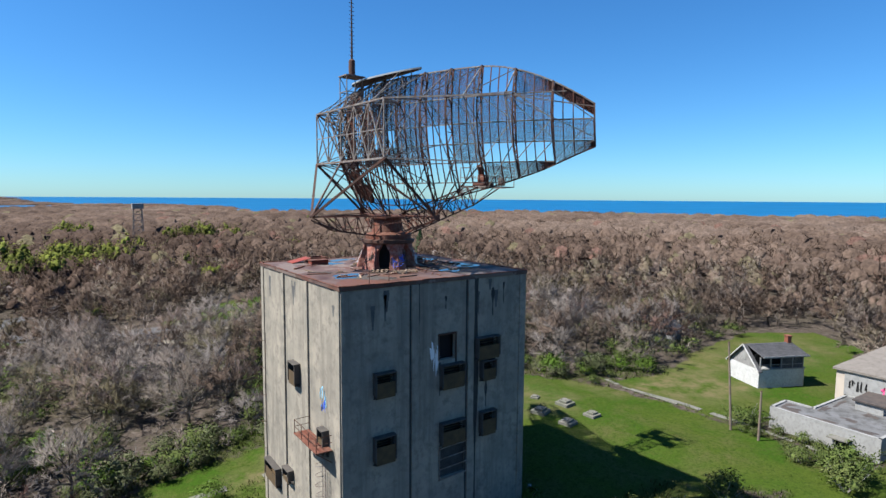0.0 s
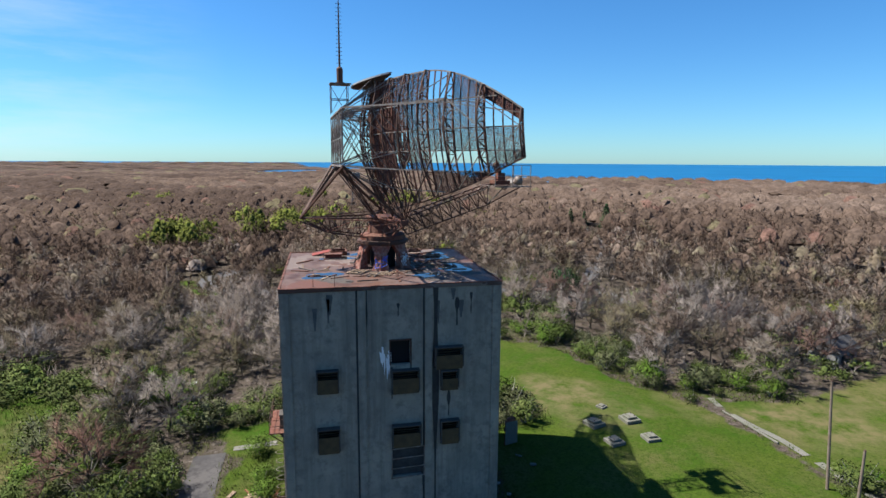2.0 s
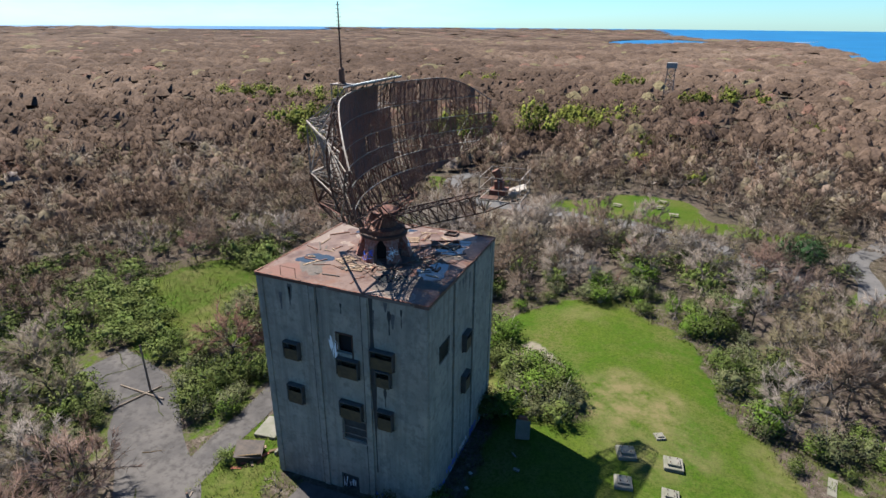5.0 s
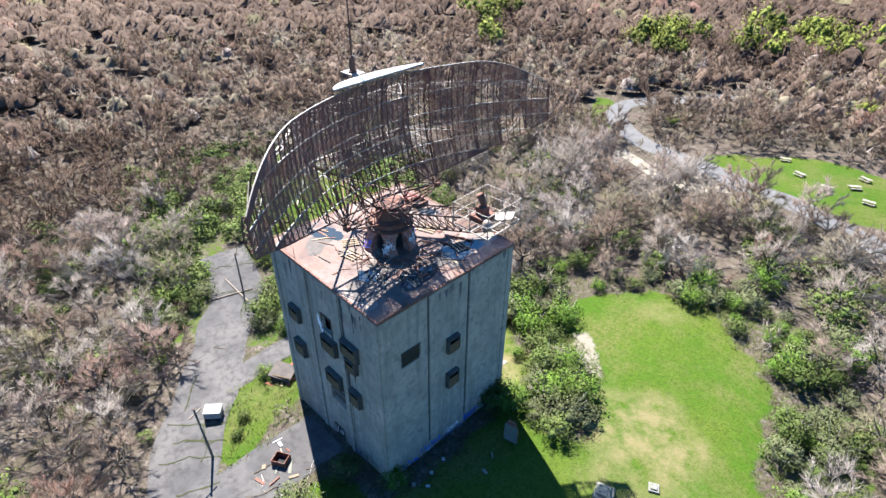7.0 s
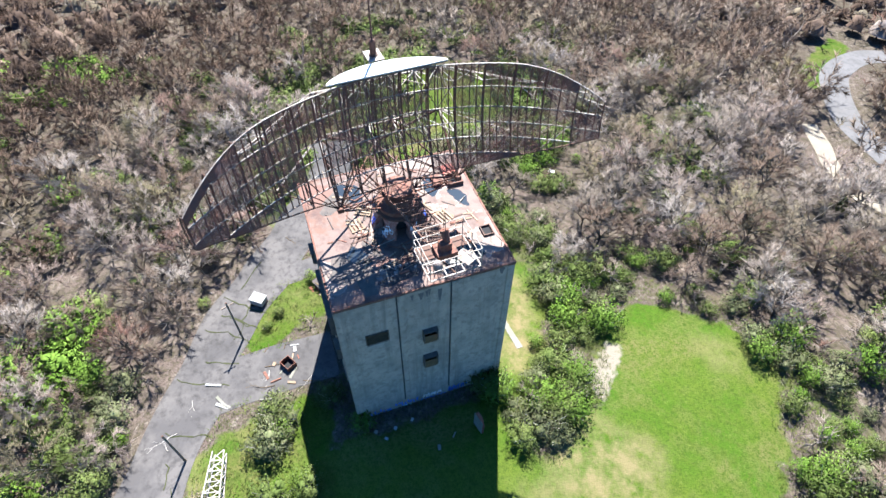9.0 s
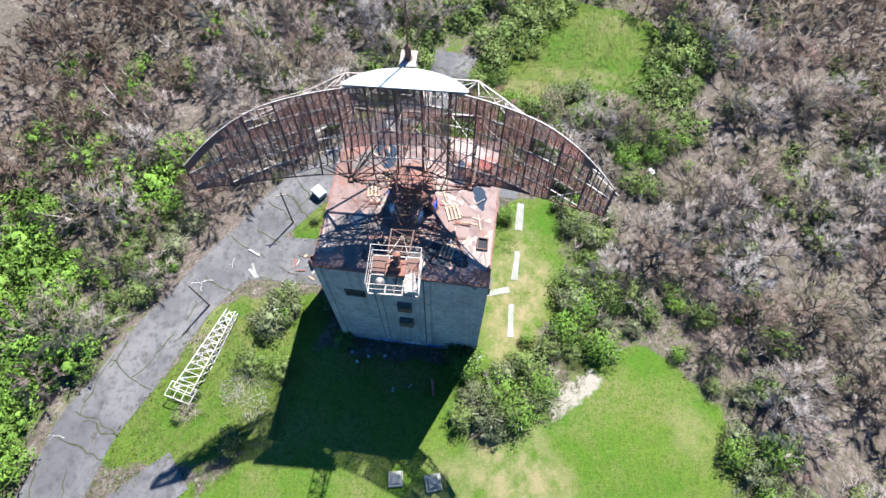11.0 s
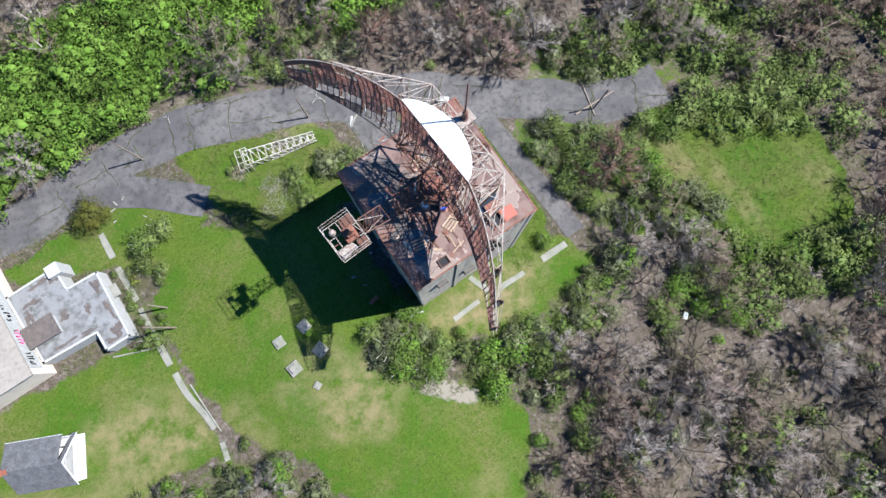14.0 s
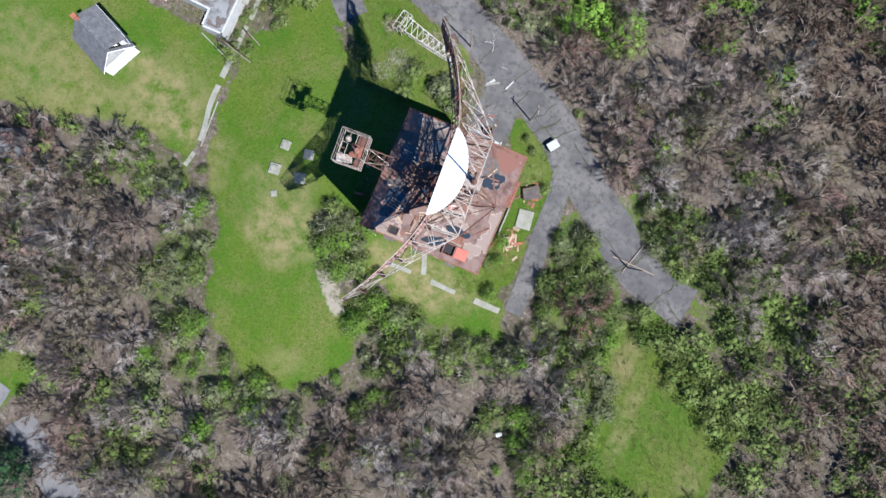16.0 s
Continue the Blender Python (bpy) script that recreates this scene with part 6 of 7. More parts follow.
V, F, T, N = scatter(tuft, [(float(a), float(b), q, 0.62 * q) for a, b in zip(X[keep], Y[keep]) for q in (rng.uniform(0.6, 1.4),)], rng)
tagged(new("rough_grass", array_mesh("rough_grass", V, F, LEAF_GRASS, T, N)), "rough uncut grass and weeds", "grass", kind="stuff")

# ---- things on and round the tower ----
def gz(x, y):
    return float(ground_z(x, y))


# iron balcony and caged ladder on the sunlit face
balcony = thing("balcony", "rusted iron landing with bent railings on the tower wall", "balcony", pose(-HALF - 0.1, -5.7, 11.8))
part("deck", Shape().box(-1.4, -0.02, -2.5, 2.5, -0.08, 0.0), STEEL_RED, balcony, "rust-red plate deck")
for y in (-2.4, -0.8, 0.8, 2.4):
    part("bracket", Shape().tube((-1.3, y, -0.08), (-0.02, y, -1.1), 0.05), STEEL, balcony)
    part("post", Shape().tube((-1.35, y, 0), (-1.35, y, 1.2), 0.035), STEEL, balcony)
for z in (0.6, 1.2):
    part("rail", Shape().path([Vector((-0.02, 2.4, z)), Vector((-1.35, 2.4, z)), Vector((-1.35, -2.4, z)), Vector((-0.02, -2.4, z))], 0.03), STEEL, balcony)
ladder = thing("caged_ladder", "thin rusted ladder with safety hoops below the landing", "ladder", pose(-HALF - 0.35, -7.0, 0))
for y in (-0.3, 0.3):
    part("stile", Shape().tube((0, y, 0.2), (0, y, 11.7), 0.035), STEEL_PALE, ladder)
for k in range(36):
    part("rung", Shape().tube((0, -0.3, 0.5 + 0.31 * k), (0, 0.3, 0.5 + 0.31 * k), 0.02), STEEL_PALE, ladder)
for k in range(11):
    pts = [Vector((-0.75 * math.sin(a), 0.42 * math.cos(a), 2.6 + 0.85 * k)) for a in [math.pi * j / 8 for j in range(9)]]
    part("hoop", Shape().path(pts, 0.022), STEEL_PALE, ladder)
for k in range(5):
    br = Shape().tube((-0.05, 0, 0), (-0.5, 0, 0.12), 0.03).tube((-0.5, -0.3, 0.12), (-0.5, 0.3, 0.2), 0.025)
    part("wall_bracket", br.moved(pose(-HALF, 8.8, 5.5 + 2.9 * k)), STEEL, tower)
part("stay_rod", Shape().tube((-HALF - 0.05, 8.6, 18), (-HALF - 0.5, 8.6, 2.0), 0.02), STEEL, tower)


def scrawl(name, m, width, height, letters, material, seed, parent, thick=0.05):
    """A line of loose sprayed strokes lying on a surface; local x along, z up."""
    rng = random.Random(seed)
    s = Shape()
    for k in range(letters):
        x0 = width * (k + 0.1) / letters
        w = width / letters * 0.8
        pts = [Vector((x0 + w * rng.random(), 0.006, height * rng.random())) for _ in range(5)]
        for p, q in zip(pts, pts[1:]):
            d = (q - p)
            if d.length < 0.05:
                continue
            nrm = Vector((-d.z, 0, d.x)).normalized() * thick
            s.face(p - nrm, q - nrm, q + nrm, p + nrm)
    part(name, s.moved(m), material, parent, "sprayed graffiti scrawl")


E_, S_, W_ = face_frame("east"), face_frame("south"), face_frame("west")
for k, (u, wid, z, h, material) in enumerate([(-1.6, 2.6, 1.3, 1.0, SPRAY_WHITE), (1.6, 3.2, 1.0, 1.3, SPRAY_BLUE), (5.2, 3.4, 0.7, 1.3, SPRAY_BLUE), (-5.2, 2.6, 0.9, 1.4, SPRAY_BLUE), (-8.4, 2.4, 0.8, 1.2, SPRAY_CYAN), (-2.2, 3.6, 0.4, 1.0, SPRAY_BLUE), (2.4, 5.2, 0.4, 0.7, SPRAY_CYAN)]):
    scrawl("graffiti", E_ @ pose(u, 0.004 + 0.002 * k, z), wid, h, 8, material, 40 + k, tower, 0.09)
for k, (u, wid, z, h, material) in enumerate([(-0.9, 1.8, 0.2, 1.8, SPRAY_WHITE), (-5.6, 3.0, 0.1, 1.0, SPRAY_BLUE)]):
    scrawl("graffiti", S_ @ pose(u, 0.005 + 0.002 * k, z), wid, h, 5, material, 60 + k, tower)
for k, (u, wid, z, h, material) in enumerate([(-7.0, 1.5, 14.6, 2.0, SPRAY_CYAN), (-6.6, 0.9, 14.2, 1.2, SPRAY_BLUE), (-8.6, 1.3, 5.6, 1.6, mat("violet_spray_paint", (0.35, 0.2, 0.6), 0.7)), (-8.5, 1.2, 3.2, 1.4, SPRAY_CYAN)]):
    scrawl("graffiti", W_ @ pose(u, 0.005 + 0.002 * k, z), wid, h, 4, material, 70 + k, tower, 0.06)
# pale run-off from the broken window
rng = random.Random(9)
for k in range(7):
    u = rng.uniform(0.35, 1.5)
    zt = rng.uniform(18.4, 20.0)
    s = Shape().face((u, 0.005, zt), (u + rng.uniform(0.08, 0.3), 0.005, zt + 0.15), (u + 0.1, 0.005, zt - rng.uniform(0.6, 2.2)), (u - 0.02, 0.005, zt - 1.0))
    part("runoff_stain", s.moved(S_ @ pose(0, 0.001 * k, 0)), SPRAY_WHITE, tower)

# roof clutter
def plank(l, w, t, m, material, name="plank", label="weathered scrap plank on the roof", category="plank", group="scrap on the roof"):
    s = Shape().box(-l / 2, l / 2, -w / 2, w / 2, 0, t)
    ob = part(name, s, material, None, bevel=0.01)
    ob.matrix_world = m
    return tagged(ob, label, category, group)


rng = random.Random(17)
for k in range(95):
    a, rad = rng.uniform(0, 6.28), rng.uniform(3.2, 8.9)
    x, y = rad * math.cos(a), rad * math.sin(a)
    if x < -2 and y > -1 and rng.random() < 0.7:
        continue
    plank(rng.uniform(0.5, 2.4), rng.uniform(0.08, 0.25), rng.uniform(0.04, 0.1), pose(x, y, TOP + 0.008, 0, 0, rng.uniform(0, 180)), rng.choice([STEEL, STEEL_RED, TAR, LUMBER]))
for k in range(26):
    a, rad = rng.uniform(-1.9, 1.9), rng.uniform(3.4, 8.0)
    bar = part("fallen_strut", Shape().tube((-1, 0, 0.05), (1, 0, 0.05 + rng.uniform(0, 0.3)), 0.05).moved(Matrix.Scale(rng.uniform(0.5, 1.3), 4, (1, 0, 0))), rng.choice([STEEL, STEEL_RED, STEEL_PALE]))
    bar.matrix_world = pose(rad * math.cos(a), rad * math.sin(a), TOP + 0.01, 0, 0, rng.uniform(0, 180))
    tagged(bar, "rusty steel strut fallen on the roof", "strut", "fallen struts on the roof")
for x, y, rot in ((1.0, 4.8, 20), (-0.8, -4.8, 10), (6.0, 4.8, -10), (-2.8, -3.4, 60)):
    pal = thing("timber_pallet", "broken brown timber frame lying on the roof", "pallet", pose(x, y, TOP + 0.01, 0, 0, rot), "timber frames on the roof")
    for j in range(4):
        part("slat", Shape().box(-0.95, 0.95, -0.75 + 0.42 * j, -0.55 + 0.42 * j, 0.1, 0.14), LUMBER, pal)
    for j in (-0.85, 0.75):
        part("bearer", Shape().box(j, j + 0.1, -0.8, 0.85, 0, 0.1), LUMBER, pal)
hatch = thing("roof_hatch", "open dark roof hatch with a low rusty kerb", "hatch", pose(4.6, 8.55, TOP))
part("kerb", Shape().box(-0.75, 0.75, -0.62, -0.5, 0, 0.25).box(-0.75, 0.75, 0.5, 0.62, 0, 0.25).box(-0.75, -0.63, -0.5, 0.5, 0, 0.25).box(0.63, 0.75, -0.5, 0.5, 0, 0.25), STEEL, hatch)
# no hole here: the shaded depth is a black plate on the roof
part("opening", Shape().box(-0.63, 0.63, -0.5, 0.5, 0.006, 0.02), SHADE_AND_TYRE_BLACK, hatch, "black plate painted as the shaded hatch opening")
box2 = thing("roof_bulkhead", "dark stair opening with a faded red open lid", "hatch", pose(-4.3, 7.9, TOP))
part("kerb", Shape().box(-0.95, 0.95, -0.95, -0.8, 0, 0.5).box(-0.95, 0.95, 0.8, 0.95, 0, 0.5).box(-0.95, -0.8, -0.8, 0.8, 0, 0.5).box(0.8, 0.95, -0.8, 0.8, 0, 0.5), STEEL_RED, box2)
# stairwell shade painted as a near-black plate inside the kerb
part("opening", Shape().box(-0.8, 0.8, -0.8, 0.8, 0.006, 0.02), SHADE_AND_TYRE_BLACK, box2)
part("lid", Shape().box(-2.0, 0, -0.85, 0.85, 0, 0.07).moved(pose(-0.98, 0, 0.42, 0, -12, 0)), PAINT_RED, box2, "faded red sheet lid", bevel=0.01)
drum = thing("roof_vent", "low rust-red roof vent box", "vent", pose(-4.9, 6.0, TOP))
part("box", Shape().box(-0.9, 0.9, -0.5, 0.5, 0, 0.35), PAINT_RED, drum, bevel=0.03)
part("cap", Shape().box(-1.0, 1.0, -0.6, 0.6, 0.35, 0.42), STEEL_RED, drum, bevel=0.02)
guard = thing("roof_rail", "short bent pipe rail at the roof edge", "railing", pose(-6.0, -9.2, TOP))
for x in (-0.9, 0.9):
    part("post", Shape().tube((x, 0, 0), (x, 0, 1.0), 0.03), STEEL, guard)
part("rail", Shape().tube((-0.9, 0, 1.0), (0.9, 0, 0.95), 0.03), STEEL, guard)
guard2 = copy_thing(guard, pose(6.4, 8.9, TOP, 0, 0, 15))
frame2 = thing("steel_grating", "fallen red-brown steel grating on the roof", "grating", pose(5.2, 5.2, TOP + 0.02, 0, 0, 25))
for j in range(5):
    part("bar", Shape().tube((-1.6 + 0.8 * j, -0.8, 0.08), (-1.6 + 0.8 * j, 0.8, 0.14), 0.05), STEEL_RED, frame2)
for y in (-0.8, 0.8):
    part("edge", Shape().box(-1.7, 1.7, y - 0.07, y + 0.07, 0, 0.2), STEEL_RED, frame2)

# ---- round the foot of the tower ----
for x, y, rot, s, label in ((33.2, 6.3, 8, 1.0, "pale cracked concrete footing block on the lawn"), (33.1, 1.2, 4, 0.85, "pale concrete footing block on the lawn"), (28.2, 1.2, 12, 0.9, "shaded concrete footing block on the lawn"), (28.0, 6.1, 20, 1.0, "tilted concrete footing block on the lawn"), (31.5, 10.8, 30, 0.55, "small broken concrete slab in the grass")):
    blk = thing("footing_block", label, "concrete block", pose(x, y, gz(x, y), 0, 0, rot) @ Matrix.Scale(s, 4), "concrete footings on the lawn")
    part("base", Shape().prism([(-1.1, -1.05), (1.05, -1.1), (1.1, 1.0), (-1.0, 1.1)], -0.3, 0.45), PATH_CONC, blk, bevel=0.06)
    part("cap", Shape().prism([(-0.7, -0.65), (0.7, -0.7), (0.65, 0.7), (-0.7, 0.65)], 0.45, 0.75), PATH_CONC, blk, bevel=0.05)
    for j in range(4):
        part("bolt", Shape().tube((0.4 * (j % 2 * 2 - 1), 0.4 * (j // 2 * 2 - 1), 0.7), (0.4 * (j % 2 * 2 - 1), 0.4 * (j // 2 * 2 - 1), 0.95), 0.04, 6), STEEL, blk)

strip("pavement", [(-18, 14.7), (-12.6, 14.6)], 0.55, 0.07, PATH_CONC, "narrow pale concrete footpath, broken and overgrown", "path", rough=0.12, n=2)
strip("pavement_9", [(-8.5, 14.6), (-3.2, 14.6)], 0.5, 0.07, PATH_CONC, "narrow pale concrete footpath, broken and overgrown", "path", rough=0.16, seed=2, n=2)
strip("pavement_10", [(1.0, 14.5), (6.5, 14.6)], 0.45, 0.07, PATH_CONC, "narrow pale concrete footpath, broken and overgrown", "path", rough=0.18, seed=5, n=2)
strip("pavement_2", [(0, 10.0), (-1.4, 13.9)], 0.45, 0.075, PATH_CONC, "short concrete footpath to the tower", "path", rough=0.1, n=2)
for k, piece in enumerate(([(49.5, -33), (49.7, -28)], [(49.8, -26), (49.9, -19)], [(50.0, -17.5), (50.3, -12.5)], [(50.35, -11.5), (50.6, -6.2)], [(50.6, -4.6), (50.6, -0.6), (49.6, 4.5), (49.4, 7.0)], [(49.7, 9.5), (50.3, 12.6)])):
    strip("pavement_%d" % (k + 3), piece, 0.5, 0.07, PATH_CONC, "pale broken concrete footpath along the lawn", "path", rough=0.16, seed=3 + k, n=2)
for a, b, label in (((49.3, -1.5), (48.8, 8.0), "bleached fallen log beside the footpath"), ((57.8, -12.8), (51.4, -10.2), "bleached pole lying in the grass"), ((-39.5, -9), (-37.5, -2), "dark fallen utility pole on the old road"), ((-34.6, -4.3), (-43.5, -4.1), "fallen pole lying across the road end")):
    d = Vector((b[0] - a[0], b[1] - a[1], 0))
    ln = Shape().tube((a[0], a[1], gz(*a) + 0.16), (b[0], b[1], gz(*b) + 0.16), 0.16, 8, 0.12)
    tagged(part("log", ln, POLE_WOOD if "dark" in label or "fallen pole" in label else PATH_CONC), label, "log")


def utility_pole(x, y, h, lean, heading, label, cross=False):
    p = thing("utility_pole", label, "pole", pose(x, y, gz(x, y), 0, 0, heading))
    top = Vector((math.sin(radians(lean)) * h, 0, math.cos(radians(lean)) * h))
    part("shaft", Shape().tube((0, 0, -0.4), top, 0.17, 10, 0.12), POLE_WOOD, p)
    part("cap", Shape().tube(top, top + Vector((0, 0, 0.08)), 0.14, 8, 0.1), STEEL, p)
    if cross:
        part("crossarm", Shape().box(-0.06, 0.06, -0.9, 0.9, -0.08, 0.08).moved(Matrix.Translation(top - Vector((0, 0, 0.7)))), POLE_WOOD, p)
    return p


utility_pole(46.6, -11.2, 12.0, 4, 100, "tall bare leaning wooden utility pole by the lawn")
utility_pole(46.2, -15.0, 6.5, 1, 20, "short wooden pole beside the flat-roofed building")
utility_pole(-8.8, -22.6, 8.5, 3, 200, "bare wooden utility pole on a weedy patch", True)
utility_pole(7.6, -31.1, 8.0, 2, 10, "bare wooden utility pole by the road")
utility_pole(36.5, -40.5, 8.0, 3, 60, "bare wooden utility pole at the road edge")
utility_pole(-38.2, -3.4, 7.5, 5, 150, "leaning wooden pole at the road end")

# fallen lattice tower: a square truss lying on the weeds
DRY_BRUSH = mat("dry_grey_brush", (0.135, 0.125, 0.095), 0.9, second=(0.19, 0.175, 0.145), scale=1.5)
WHITE_STEEL = mat("flaking_white_steel", (0.40, 0.39, 0.37), 0.6, second=(0.26, 0.23, 0.20), scale=0.9, third=(0.16, 0.11, 0.08), fine=3.0)
ft = thing("fallen_lattice_tower", "fallen pale steel lattice mast lying in the weeds", "lattice mast", pose(8.6, -26.7, gz(15, -29) + 0.1, 0, 0, -12))
FT_L, FT_N = 12.8, 10
def ft_node(k, j):
    u = k / FT_N
    w = 0.75 + 0.75 * u
    return Vector((FT_L * u, (w if j in (1, 2) else -w) * 0.9, 0.06 + (2 * w * 0.75 if j in (2, 3) else 0)))
for j in range(4):
    struts("chord", [(ft_node(0, j), ft_node(FT_N, j), 0.08)], WHITE_STEEL, ft)
    m4 = (j + 1) % 4
    for k in range(FT_N):
        struts("brace", [(ft_node(k, j), ft_node(k + 1, m4), 0.06), (ft_node(k + 1, j), ft_node(k + 1, m4), 0.06)], WHITE_STEEL, ft)
head_f = []
for dx in (0.3, 1.3, 2.3):
    head_f += [((FT_L + dx - 1, -1.9, 0.1), (FT_L + dx - 1, -1.9, 2.3), 0.06), ((FT_L + dx - 1, 1.9, 0.1), (FT_L + dx - 1, 1.9, 2.3), 0.06), ((FT_L + dx - 1, -1.9, 2.3), (FT_L + dx - 1, 1.9, 2.3), 0.06)]
for y in (-1.9, -0.6, 0.6, 1.9):
    head_f += [((FT_L - 0.7, y, 2.3), (FT_L + 1.3, y, 2.3), 0.05)]
struts("head_frame", head_f, WHITE_STEEL, ft)

# pale dry brushwood heaped round the fallen mast
def brush_pile(x, y, spread, height, count, seed, material, label):
    rg = random.Random(seed)
    s = Shape()
    for _ in range(count):
        a, r = rg.uniform(0, 6.28), spread * math.sqrt(rg.random())
        p = Vector((r * math.cos(a), r * math.sin(a), rg.uniform(0.0, 0.3)))
        d = Vector((rg.gauss(0, 1), rg.gauss(0, 1), abs(rg.gauss(0.35, 0.3)))).normalized() * rg.uniform(0.6, 1.7)
        s.tube(p, p + Vector((d.x, d.y, d.z * height)), 0.03, 3, 0.01)
    ob = part("brush_pile", s, material)
    ob.matrix_world = pose(x, y, gz(x, y))
    tagged(ob, label, "brushwood", "brushwood on the grass island", "stuff")


for k, (x, y, spread, height, count) in enumerate(((18.0, -21.4, 2.8, 0.5, 150), (20.2, -23.2, 1.8, 0.5, 80), (21.6, -19.6, 1.6, 0.5, 70))):
    brush_pile(x, y, spread, height, count, k, DRY_BRUSH, "pale dry brushwood lying in the rough grass")
for k, (x, y, spread) in enumerate(((14.0, -30.2, 1.7), (23.4, -28.6, 1.3))):
    brush_pile(x, y, spread, 0.6, 130, 40 + k, POLE_WOOD, "brown dead brushwood beside the fallen mast")

# white box trailer, burnt crate and scrap
tr = thing("box_trailer", "small white metal box lying on the cracked road edge", "trailer", pose(-14.9, -19.6, gz(-15, -19.5) + 0.25, 0, 4, 53))
part("body", Shape().box(-1.05, 1.05, -0.8, 0.8, 0.15, 1.2), HOUSE_WHITE, tr, bevel=0.06)
part("lid", Shape().box(-1.1, 1.1, -0.85, 0.85, 1.21, 1.28), HOUSE_WHITE, tr, bevel=0.03)
part("chassis", Shape().box(-1.1, 1.1, -0.8, 0.8, -0.05, 0.14), STEEL, tr)
for x in (-0.7, 0.7):
    for y in (-0.85, 0.85):
        part("wheel", Shape().tube((x, y - 0.08, -0.05), (x, y + 0.08, -0.05), 0.24, 12), SHADE_AND_TYRE_BLACK, tr)
cr = thing("burnt_crate", "rusty burnt-out open metal crate", "crate", pose(-2.0, -17.0, gz(-2, -17) + 0.07, 0, 0, 30))
for s_ in (Shape().box(-0.9, 0.9, -0.75, -0.68, 0, 0.9), Shape().box(-0.9, 0.9, 0.68, 0.75, 0, 0.8), Shape().box(-0.9, -0.83, -0.68, 0.68, 0, 0.85), Shape().box(0.83, 0.9, -0.68, 0.68, 0, 0.9)):
    part("side", s_, STEEL_RED, cr)
part("floor", Shape().box(-0.83, 0.83, -0.68, 0.68, 0, 0.05), SHADE_AND_TYRE_BLACK, cr)
rng = random.Random(23)
def scrap(x, y, spread, count, materials, label, group, size=(0.4, 2.2), lift=0.07):
    for k in range(count):
        px, py = x + rng.gauss(0, spread), y + rng.gauss(0, spread)
        if abs(px) < 10.4 and abs(py) < 10.4:
            continue
        plank(rng.uniform(*size), rng.uniform(0.15, 0.5), rng.uniform(0.05, 0.18), pose(px, py, gz(px, py) + lift, 0, 0, rng.uniform(0, 180)), rng.choice(materials), "scrap_piece", label, "scrap", group)
scrap(-1.5, -18.5, 1.8, 9, [LUMBER, STEEL_RED, PATH_CONC], "broken scrap on the cracked asphalt", "scrap by the crate")
scrap(-5, -16, 0.6, 2, [HOUSE_WHITE], "white sheet scrap in the weeds", "scrap by the crate", (0.9, 1.4))
scrap(0.6, -26.5, 1.0, 4, [HOUSE_WHITE, PATH_CONC], "pale scrap at the road edge", "scrap at the road edge", (1.0, 2.6))
scrap(-14.6, 1.2, 1.2, 24, [LUMBER, LUMBER, BRICK_RED, STEEL_RED], "broken brown timber in a scrap heap", "timber heap by the tower", (0.6, 2.6))
scrap(-14.4, 1.2, 0.9, 14, [LUMBER, STEEL_RED], "broken brown timber in a scrap heap", "timber heap by the tower", (0.6, 2.0), 0.3)
scrap(11.3, 9.4, 0.7, 6, [HOUSE_WHITE, SPRAY_CYAN], "pale blue sheet scrap at the tower foot", "sheet scrap at the tower foot", (0.8, 1.8))
scrap(13.2, -4.0, 2.8, 8, [PATH_CONC, HOUSE_WHITE], "small pale rubble in the tower's shade", "rubble in the shade", (0.3, 0.8))
scrap(45, -33, 2.0, 5, [PATH_CONC], "pale rubble in the grass", "rubble by the road", (0.5, 1.2), 0.05)
slab = part("concrete_slab", Shape().box(-1.5, 1.5, -1.9, 1.9, -0.3, 0.45), PATH_CONC, None, bevel=0.04)
slab.matrix_world = pose(-15.5, -4.0, gz(-15.5, -4), 0, 0, 8)
tagged(slab, "pale square concrete slab beside the tower", "slab")
hut = thing("collapsed_hut", "small collapsed dark-roofed hut beside the tower", "hut", pose(-14.6, -9.2, gz(-14.6, -9.2), 0, 0, 30))
part("wall", Shape().box(-1.5, 1.5, -1.1, -0.95, 0, 1.2).box(-1.5, 1.5, 0.95, 1.1, 0, 0.9), LOUVRE, hut)
part("end_wall", Shape().box(-1.5, -1.35, -0.95, 0.95, 0, 1.1), LOUVRE, hut)
part("roof", Shape().box(-1.7, 1.6, -1.3, 1.3, 0, 0.1).moved(pose(0, 0, 1.15, 12, 8, 0)), TAR, hut)
scrap(-14.8, -9.3, 1.0, 22, [LUMBER, BRICK_RED, STEEL_RED, LOUVRE], "broken brown boards beside the collapsed hut", "boards by the hut", (0.5, 1.8))
low_wall = part("low_wall", Shape().box(-0.15, 0.15, -4.5, 4.5, -0.3, 0.55), PATH_CONC, None, bevel=0.03)
low_wall.matrix_world = pose(-11.8, -3.5, gz(-11.8, -3.5))
tagged(low_wall, "low broken concrete wall along the tower", "wall")

